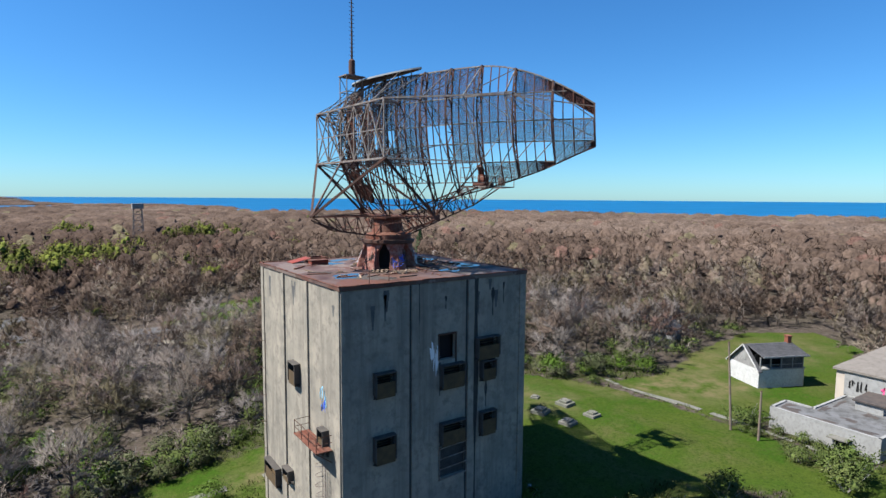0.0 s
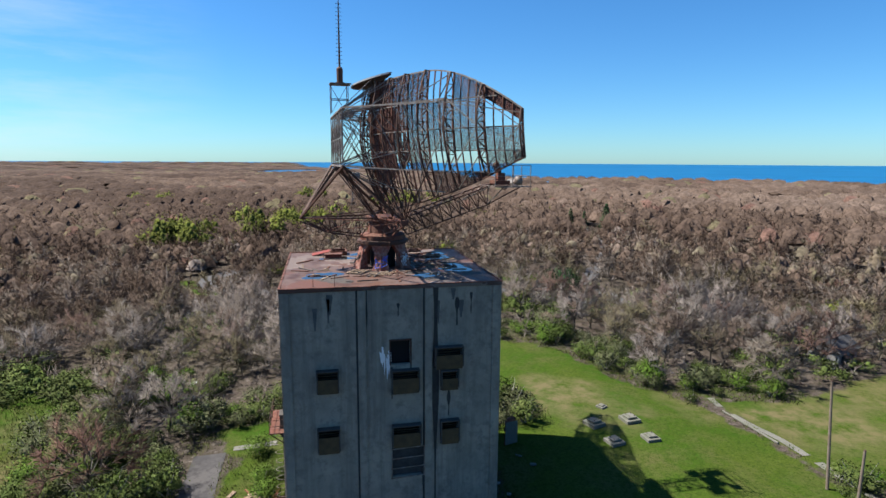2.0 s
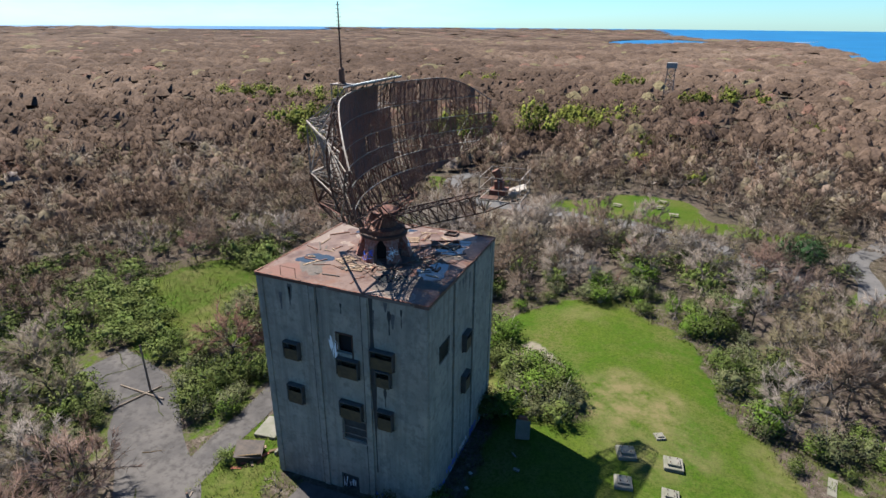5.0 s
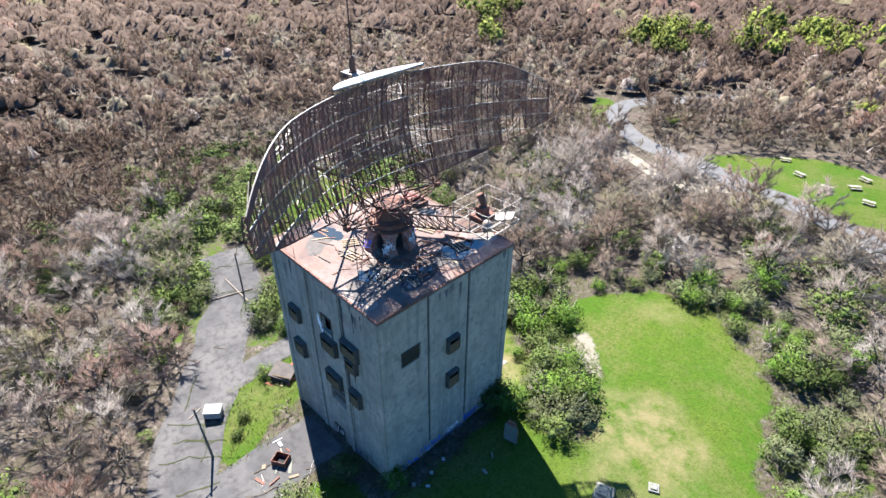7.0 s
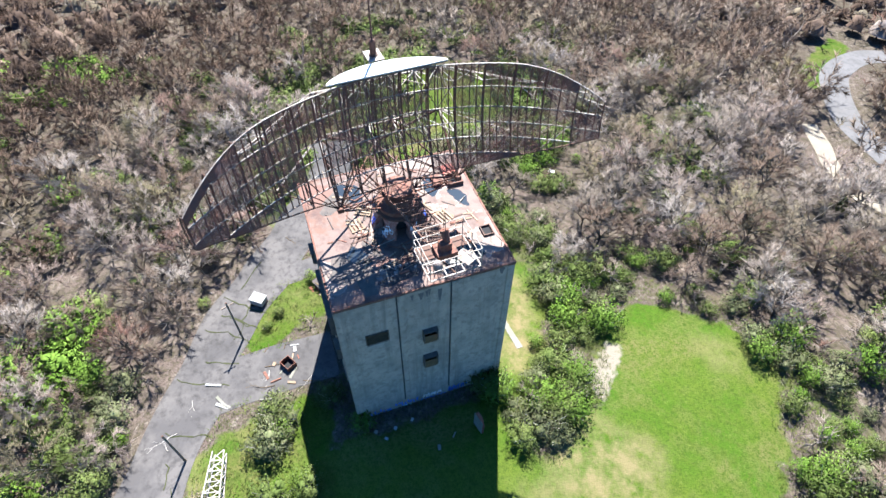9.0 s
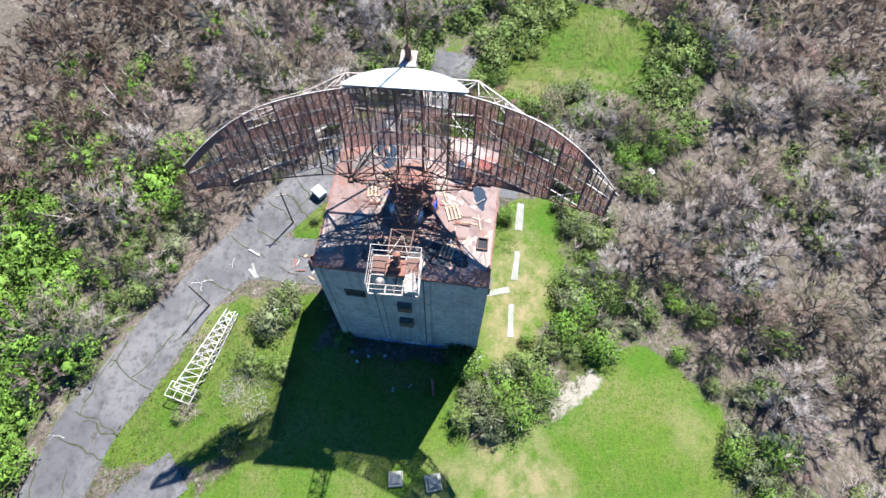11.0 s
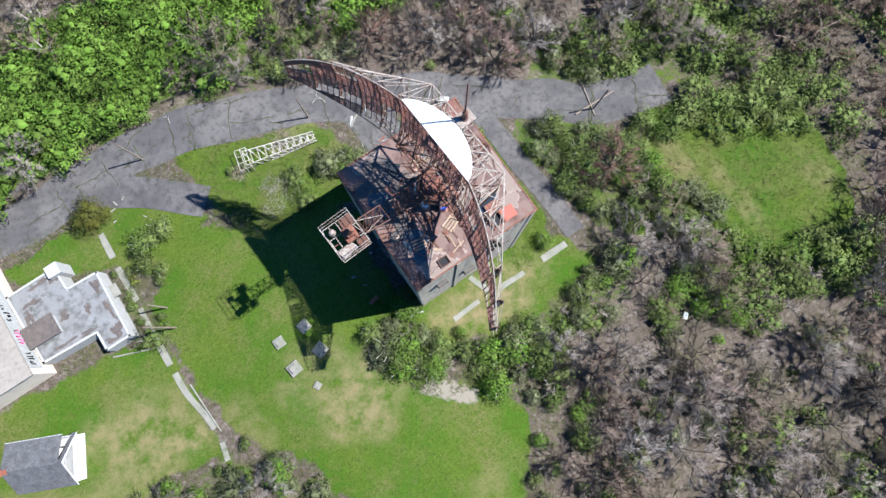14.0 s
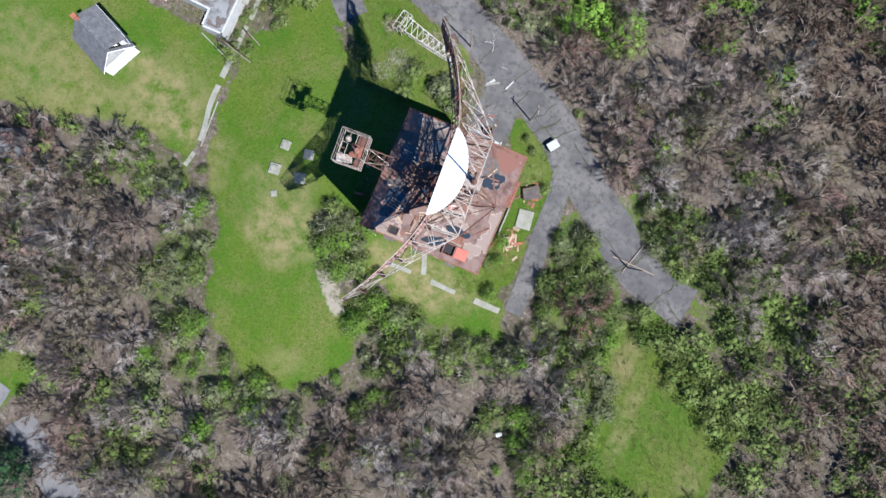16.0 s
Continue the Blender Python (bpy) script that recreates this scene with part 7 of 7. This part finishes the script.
# dead branches blown onto the asphalt
rng = random.Random(51)
for k in range(16):
    x, y = (rng.uniform(-8, 3), rng.uniform(-27, -13)) if k < 9 else (rng.uniform(-30, 30), 0)
    if k >= 9:
        y = float(np.interp(x, [-30, -20, -10, 0, 10, 20, 30], [-11, -18.5, -25.5, -30.5, -35, -38.5, -41.5])) + rng.uniform(-3, 3)
    if float(paved_field(np.array(x), np.array(y))) > 0:
        continue
    L, p, s = rng.uniform(1.2, 4.2), Vector((0, 0, 0.06)), Shape()
    for j in range(4):
        q = p + Vector((L / 4, rng.gauss(0, 0.2), 0))
        s.tube(p, q, 0.05 * (1 - 0.2 * j), 4, 0.05 * (0.8 - 0.2 * j))
        if j:
            s.tube(p, p + Vector((L / 5, rng.choice((-1, 1)) * L / 6, 0.1)), 0.025, 3, 0.01)
        p = q
    ob = part("fallen_branch", s, rng.choice([BARK, LOUVRE]))
    ob.matrix_world = pose(x, y, gz(x, y) + 0.07, 0, 0, rng.uniform(0, 360))
    tagged(ob, "dead fallen branch lying on cracked asphalt", "branch", "fallen branches on the road")

# ---- white house ----
HZ = gz(72, -3)
house = thing("house", "small white and grey house with shingled roof and open porch", "house", pose(67.6, -4.6, HZ, 0, 0, -25))
HL, HW = 8.6, 7.2                                   # along the front, along the gable
part("lower_wall", Shape().box(0, HL, 0, HW, -0.4, 3.1), HOUSE_PAINT, house, "white painted lower storey")
for x0, x1 in ((0.05, 0.25), (HL - 0.25, HL - 0.05)):
    gab = Shape()
    gab.v = [Vector(p) for p in ((x0, 0.05, 3.1), (x0, HW - 0.05, 3.1), (x0, HW / 2, 6.5), (x1, 0.05, 3.1), (x1, HW - 0.05, 3.1), (x1, HW / 2, 6.5))]
    gab.f = [(0, 1, 2), (5, 4, 3), (0, 3, 4, 1), (1, 4, 5, 2), (2, 5, 3, 0)]
    part("gable_wall", gab, HOUSE_GREY, house, "grey weathered gable")
part("porch_floor", Shape().box(0.2, HL + 0.1, -0.15, 1.5, 3.1, 3.25), HOUSE_WHITE, house)
# back wall coloured near-black to paint in the shade of the open porch
part("porch_back", Shape().box(0.3, HL - 0.3, 1.4, 1.55, 3.25, 5.3), SHADE_AND_TYRE_BLACK, house)
for x in (0.3, 2.2, 4.2, 6.3, HL - 0.3):
    part("porch_post", Shape().box(x - 0.09, x + 0.09, 0.0, 0.18, 3.25, 5.2), HOUSE_GREY, house)
part("porch_screen", Shape().box(4.3, HL - 0.4, 0.05, 0.11, 3.25, 5.1), SHINGLE, house, "grey screen panel")
part("porch_rail", Shape().box(0.3, HL - 0.3, 0.02, 0.12, 3.85, 3.95), HOUSE_GREY, house)
rf = Shape()
def slope(x0, x1, p, q, t=0.16):
    (y0, z0), (y1, z1) = p, q
    i = len(rf.v)
    rf.v += [Vector(v) for v in ((x0, y0, z0), (x1, y0, z0), (x1, y1, z1), (x0, y1, z1), (x0, y0, z0 + t), (x1, y0, z0 + t), (x1, y1, z1 + t), (x0, y1, z1 + t))]
    rf.f += [tuple(i + k for k in f) for f in ((3, 2, 1, 0), (4, 5, 6, 7), (0, 1, 5, 4), (1, 2, 6, 5), (2, 3, 7, 6), (3, 0, 4, 7))]
slope(-0.4, HL + 0.4, (HW + 0.45, 2.75), (HW / 2, 6.5))
slope(-0.4, 0.3, (-0.45, 2.75), (HW / 2, 6.5))
slope(0.28, HL + 0.4, (-0.5, 5.25), (HW / 2, 6.505))
roof_ob = part("roof", rf, SHINGLE, house, "dark slate-grey shingled roof")
for k in range(9):
    y0 = -0.45 + (HW / 2 + 0.45) * k / 9
    z0 = 5.27 + 1.25 * k / 9 + 0.165
    part("shingle_course", Shape().box(0.3, HL + 0.38, y0, y0 + 0.34, z0, z0 + 0.04).moved(Matrix()), SHINGLE, house)
part("fascia", Shape().box(0.28, HL + 0.42, -0.6, -0.5, 5.2, 5.45), HOUSE_WHITE, house)
tri_trim = Shape().tube((-0.42, -0.4, 2.85), (-0.42, HW / 2, 6.6), 0.1).tube((-0.42, HW / 2, 6.6), (-0.42, HW + 0.4, 2.85), 0.1)
part("barge_board", tri_trim, HOUSE_PAINT, house)
part("chimney", Shape().box(HL - 0.6, HL + 0.1, HW / 2 - 0.4, HW / 2 + 0.4, 5.8, 7.7).box(HL - 0.7, HL + 0.2, HW / 2 - 0.5, HW / 2 + 0.5, 7.7, 7.85), BRICK_RED, house, "red brick chimney")
part("gable_window", Shape().box(-0.02, 0.06, HW / 2 - 0.4, HW / 2 + 0.4, 4.0, 5.1), HOUSE_WHITE, house)

# ---- flat-roofed concrete building ----
BZ, BT = 0.0, 3.7
flat = thing("flat_roofed_building", "derelict white concrete building with a grey felt flat roof", "building")
outline = [(52.0, -26.2), (52.4, -13.4), (56.9, -13.4), (56.9, -16.9), (66.4, -17.4), (66.7, -30.8), (57.6, -30.9), (57.4, -26.4)]
part("wall", Shape().prism(outline, BZ - 0.6, BT), HOUSE_WHITE, flat, "white walls with peeling paint")
inner = [(52.35, -25.9), (52.75, -13.75), (56.55, -13.75), (56.55, -17.25), (66.3, -17.7), (66.4, -30.45), (57.95, -30.5), (57.75, -26.05)]
part("roof", Shape().prism(inner, BT - 0.02, BT + 0.05), ROOF_GREY, flat, "grey stained felt roof")
for (ax, ay), (bx, by) in zip(outline, outline[1:] + outline[:1]):
    d = Vector((bx - ax, by - ay, 0)).normalized()
    nrm = Vector((-d.y, d.x, 0)) * 0.17
    a, b = Vector((ax, ay, 0)), Vector((bx, by, 0))
    part("parapet", Shape().prism([tuple((a + nrm * 0.05)[:2]), tuple((b + nrm * 0.05)[:2]), tuple((b - nrm * 2)[:2]), tuple((a - nrm * 2)[:2])], BT + 0.004, BT + 0.22), HOUSE_WHITE, flat)
part("roof_block", Shape().prism([(61.3, -23.5), (61.3, -20.3), (66.3, -20.4), (66.3, -23.6)], BT, BT + 1.25), HOUSE_WHITE, flat)
part("roof_block_cap", Shape().prism([(61.0, -23.8), (61.0, -20.0), (66.5, -20.1), (66.5, -23.9)], BT + 1.25, BT + 1.45), TAR, flat, "dark curled felt")
part("roof_block", Shape().prism([(56.6, -31.2), (58.8, -31.2), (58.8, -29.1), (56.6, -29.0)], BZ, BT + 1.1), HOUSE_WHITE, flat)
part("door_canopy", Shape().box(50.8, 52.05, -23.2, -20.9, 2.6, 2.75), PATH_CONC, flat)
# solid near-black panel on the wall, doorway shade put into its colour
part("doorway", Shape().box(51.9, 52.12, -22.9, -21.4, BZ, 2.5), SHADE_AND_TYRE_BLACK, flat, "dark panel painted as the shaded open doorway")
part("steps", Shape().box(50.6, 52.0, -23.0, -21.2, BZ - 0.2, 0.6), PATH_CONC, flat)
for k, (px, py, pa, pb) in enumerate([(53.4, -24.0, 0.5, 1.6), (53.3, -19.5, 0.4, 1.8), (53.8, -15.5, 0.8, 1.4), (55.4, -14.5, 0.9, 0.5), (58, -17.9, 1.6, 0.35), (62, -18.3, 1.8, 0.3), (60, -22.5, 0.9, 0.7), (58.5, -29.3, 0.8, 0.8), (63.5, -27.5, 1.4, 0.5), (56.2, -21.5, 0.5, 0.9), (65, -25.5, 0.6, 1.2), (61, -29.8, 1.6, 0.4)]):
    part("felt_patch", blob(px, py, pa, pb, BT + 0.056 + 0.001 * k, 80 + k, rough=0.5), TAR, flat)

# large hall with a tan roof and a painted wall
hall = thing("hall", "large blank hall with tan roof and graffitied white wall", "building")
H_OUT = [(66.9, -15.9), (66.9, -42.0), (96, -42.0), (96, -15.9)]
part("wall", Shape().prism(H_OUT, -0.6, 7.3), mat("sandy_plaster", (0.46, 0.40, 0.33), 0.9, second=(0.38, 0.33, 0.28), scale=0.4), hall)
part("roof", Shape().prism([(66.5, -15.5), (66.5, -42.4), (96.4, -42.4), (96.4, -15.5)], 7.3, 7.6), ROOF_TAN, hall, "tan gravelled roof")
part("painted_wall", Shape().box(66.78, 66.89, -41.0, -17.0, 3.8, 6.9), HOUSE_WHITE, hall)
WALLM = pose(66.77, 0, 0, 0, 0, 90)
for k, (u, wid, material) in enumerate([(-20.0, 2.6, SPRAY_BLACK), (-24.6, 3.2, SPRAY_PINK), (-29.5, 3.6, SPRAY_BLACK), (-34, 3.0, SPRAY_BLUE)]):
    scrawl("graffiti", pose(66.77 - 0.002 * k, u, 4.6, 0, 0, 90), wid, 1.6, 5, material, 90 + k, hall, 0.09)

# rounded evergreen bush by the bend and the bright shrub by the doorway
big = thing("round_bush", "large rounded yellow-green bush at the road bend", "bush", pose(48.9, -36.0, gz(48.9, -36)))
v, f, nv = leaf_cloud(random.Random(3), 3.6, 4.2, 3200, 0.18, clumps=18)
part("foliage", array_mesh("foliage", v, f, LEAF_OLIVE, np.full(len(v), 0.5), nv), None, big)
part("stem", Shape().tube((0, 0, -0.3), (0, 0, 2.5), 0.14, 6, 0.06).tube((0, 0, 0.5), (1.4, 0.6, 2.6), 0.08, 5, 0.03).tube((0, 0, 0.6), (-1.2, 0.9, 2.6), 0.08, 5, 0.03), BARK, big)
sm = thing("bright_shrub", "small bright yellow-green shrub by the footpath", "shrub", pose(48.4, -22.2, gz(48.4, -22.2)) @ Matrix.Scale(0.7, 4))
v, f, nv = leaf_cloud(random.Random(4), 1.6, 1.6, 420, 0.16)
part("foliage", array_mesh("foliage", v, f, LEAF_BRIGHT, np.full(len(v), 0.5), nv), None, sm)
part("stem", Shape().tube((0, 0, -0.2), (0, 0, 0.9), 0.06, 5, 0.03), BARK, sm)

# far steel observation tower in the woods
TX, TY = 17.5, 345
ot = thing("steel_lookout_tower", "distant grey steel lattice tower above the woods", "tower", pose(TX, TY, gz(TX, TY)) @ Matrix.Scale(0.9, 4))
for j in range(4):
    sx, sy = (1 if j in (0, 3) else -1), (1 if j < 2 else -1)
    part("leg", Shape().tube((3.2 * sx, 3.2 * sy, 0), (2.4 * sx, 2.4 * sy, 26), 0.3), STEEL_PALE, ot)
for k in range(6):
    w = 3.2 - 0.8 * k / 6
    ring = [Vector((w, w, 4.2 * k + 3)), Vector((-w, w, 4.2 * k + 3)), Vector((-w, -w, 4.2 * k + 3)), Vector((w, -w, 4.2 * k + 3)), Vector((w, w, 4.2 * k + 3))]
    part("ring", Shape().path(ring, 0.16), STEEL_PALE, ot)
    struts("brace", [(ring[0], ring[1] + Vector((0, 0, 4)), 0.14), (ring[1], ring[0] + Vector((0, 0, 4)), 0.14), (ring[2], ring[3] + Vector((0, 0, 4)), 0.14)], STEEL_PALE, ot)
part("cabin", Shape().box(-3.4, 3.4, -3.4, 3.4, 24.0, 27.5), HOUSE_GREY, ot)

# pale houses glimpsed among the trees
def small_house(x, y, w, l, rot, wall, label):
    h = thing("cottage", label, "house", pose(x, y, gz(x, y), 0, 0, rot), "cottages in the woods")
    part("wall", Shape().box(-l / 2, l / 2, -w / 2, w / 2, -0.4, 3.0), wall, h)
    s = Shape()
    s.v = [Vector(p) for p in ((-l / 2 - 0.3, -w / 2 - 0.4, 2.9), (l / 2 + 0.3, -w / 2 - 0.4, 2.9), (l / 2 + 0.3, w / 2 + 0.4, 2.9), (-l / 2 - 0.3, w / 2 + 0.4, 2.9), (-l / 2 - 0.3, 0, 5.2), (l / 2 + 0.3, 0, 5.2))]
    s.f = [(0, 1, 5, 4), (2, 3, 4, 5), (1, 2, 5), (3, 0, 4), (3, 2, 1, 0)]
    part("roof", s, SHINGLE, h)
    for u in (-0.28, 0.28):
        part("window", Shape().box(u * l - 0.5, u * l + 0.5, -w / 2 - 0.04, -w / 2 + 0.02, 1.0, 2.3), SHADE_AND_TYRE_BLACK, h)
    return h


small_house(82, 22, 5, 7, 20, HOUSE_WHITE, "small white cottage half hidden by bare trees")
small_house(77, 46, 5, 6, -10, HOUSE_WHITE, "white cottage glimpsed through bare branches")
small_house(114, 226, 8, 11, 15, HOUSE_GREY, "distant dark grey house in the woods")

# dark evergreens beside the far lane
for k, (x, y, s) in enumerate([(136, 206, 1.5), (142, 216, 1.2), (128, 214, 1.0), (148, 208, 0.9), (124, 222, 1.1)]):
    ev = thing("evergreen_tree", "dark green conifer beside the far lane", "tree", pose(x, y, gz(x, y)) @ Matrix.Scale(s, 4), "conifers by the lane")
    part("trunk", Shape().tube((0, 0, -0.3), (0, 0, 8), 0.2, 6, 0.05), BARK, ev)
    rg = random.Random(k)
    v, f = [], []
    for j in range(900):
        u = rg.random()
        a, rad = rg.uniform(0, 6.28), (1 - u) * 2.9 * rg.uniform(0.5, 1) + 0.15
        p = Vector((rad * math.cos(a), rad * math.sin(a), 0.6 + u * 8.6))
        d = Vector((math.cos(a), math.sin(a), -0.35)).normalized() * 0.55
        e = d.cross(Vector((0, 0, 1))).normalized() * 0.22
        i = len(v)
        v += [tuple(p - e), tuple(p + e), tuple(p + d)]
        f.append((i, i + 1, i + 2))
    part("crown", array_mesh("crown", np.array(v), np.array(f), PINE, np.full(len(v), 0.5)), None, ev)

# lagoon, bay and a sandy spit towards the coast
for name, cx, cy, rx, ry, label in (("water_2", -70, 2050, 165, 400, "blue lagoon among the distant woods"), ("water_3", -2900, 3250, 640, 540, "pale blue bay far inland")):
    s = Shape()
    s.v = [Vector((cx + rx * math.cos(2 * math.pi * k / 40), cy + ry * math.sin(2 * math.pi * k / 40), gz(cx, cy) + 3.0)) for k in range(40)]
    s.f = [tuple(range(40))]
    tagged(part(name, s, SEA), label, "water", kind="structure")
s = Shape()
for k in range(25):
    u = k / 24
    h, rr = radians(1.2 + 8.8 * u), 2050 + 950 * u ** 1.3
    wdt = 34 * (1 - 0.7 * u)
    s.v += [Vector(((rr - wdt) * math.sin(h), (rr - wdt) * math.cos(h), -12)), Vector(((rr + wdt) * math.sin(h), (rr + wdt) * math.cos(h), -12))]
    if k:
        i = 2 * k - 2
        s.f.append((i, i + 1, i + 3, i + 2))
tagged(part("beach", s, BEACH), "pale curved sandy spit on the coast", "beach", kind="structure")

# cracks in the old asphalt, with weeds in them
rng = random.Random(88)
crack = Shape()
c = smooth_line(ROAD_LINE, 3.0)
for k in range(46):
    i = rng.randrange(2, len(c) - 2)
    t = c[i + 1] - c[i - 1]
    t = t / np.linalg.norm(t)
    along = rng.random() < 0.4
    d = np.array(t) if along else np.array([-t[1], t[0]])
    p = c[i] + np.array([-t[1], t[0]]) * rng.uniform(-3.8, 3.8)
    if not along:
        p = c[i] - d * 4.2
    last = None
    for j in range(rng.randrange(5, 11)):
        q = p + d * 0.85 + np.array([rng.gauss(0, 0.25), rng.gauss(0, 0.25)])
        if float(paved_field(q[0], q[1])) > -0.3:
            break
        e = np.array([-(q - p)[1], (q - p)[0]]) / np.linalg.norm(q - p) * rng.uniform(0.04, 0.11)
        z0, z1 = gz(*p) + 0.085, gz(*q) + 0.085
        crack.face((*(p - e), z0), (*(q - e), z1), (*(q + e), z1), (*(p + e), z0))
        p = q
tagged(part("road_cracks", crack, CRACK), "weedy cracks across the old asphalt", "cracks", kind="stuff")

# last stub of a brick wall standing by the shrubs at the tower
stub = thing("wall_stub", "broken brick wall stub with pale plaster on one side", "wall", pose(16.0, 4.4, gz(16, 4.4), 0, 0, 12))
for k in range(12):
    part("brick_course", Shape().box(-0.9 + 0.07 * (k % 3) + 0.05 * max(0, k - 8), 0.85 - 0.06 * (k % 2) - 0.12 * max(0, k - 7), -0.15, 0.15, -0.1 + 0.29 * k, 0.17 + 0.29 * k), BRICK_RED, stub)
part("plaster", Shape().prism([(-0.9, -0.2), (0.82, -0.2), (0.82, -0.152), (-0.9, -0.152)], 0.0, 2.9), PATH_CONC, stub, "pale plaster face")

# picnic tables in the glade beyond the winding road
def picnic_table(x, y, rot):
    t = thing("picnic_table", "pale weathered wooden picnic table with two benches in the glade", "picnic table", pose(x, y, gz(x, y), 0, 0, rot), "picnic tables in the glade")
    for k in range(4):
        part("board", Shape().box(-1.2, 1.2, -0.43 + 0.22 * k, -0.23 + 0.22 * k, 0.72, 0.77), LUMBER_PALE, t)
    for side in (-1, 1):
        part("bench", Shape().box(-1.2, 1.2, *sorted((side * 0.62, side * 0.92)), 0.42, 0.47), LUMBER_PALE, t)
        part("crossbar", Shape().box(*sorted((side * 0.8, side * 0.88)), -0.9, 0.9, 0.34, 0.415), LUMBER_PALE, t)
        for slant in (-1, 1):
            part("leg", Shape().tube((side * 0.76, slant * 0.3, 0.72), (side * 0.76, slant * 0.75, 0.0), 0.05), LUMBER_PALE, t)


LUMBER_PALE = mat("bleached_timber", (0.22, 0.195, 0.165), 0.9, second=(0.16, 0.14, 0.12), scale=2)
for x, y, rot in ((9.6, 115.4, 20), (15.1, 107.9, -15), (21.7, 104.1, 10), (26.0, 108.6, 35), (26.6, 114.6, -20), (30.0, 103.0, 5)):
    picnic_table(x, y, rot)
for x, y, rot in ((-27.4, 36.9, 40), (-64.5, -14.4, 10)):
    plank(1.2, 0.7, 0.35, pose(x, y, gz(x, y) + 0.9, 8, 5, rot), HOUSE_PAINT, "discarded_panel", "white discarded panel lying on the brushwood", "panel", "white panels in the woods")

# dark rounded tree standing alone beyond the clearing
dk = thing("dark_tree", "dense dark green tree standing alone", "tree", pose(56, 79, gz(56, 79)) @ Matrix.Scale(0.85, 4))
part("trunk", Shape().tube((0, 0, -0.3), (0, 0, 4), 0.3, 8, 0.15), BARK, dk)
v, f, nv = leaf_cloud(random.Random(6), 6.0, 8.0, 3600, 0.3, lift=1.0, clumps=20)
part("crown", array_mesh("crown", v, f, PINE, leaf_tint(random.Random(9), v, 0.4), nv), None, dk)
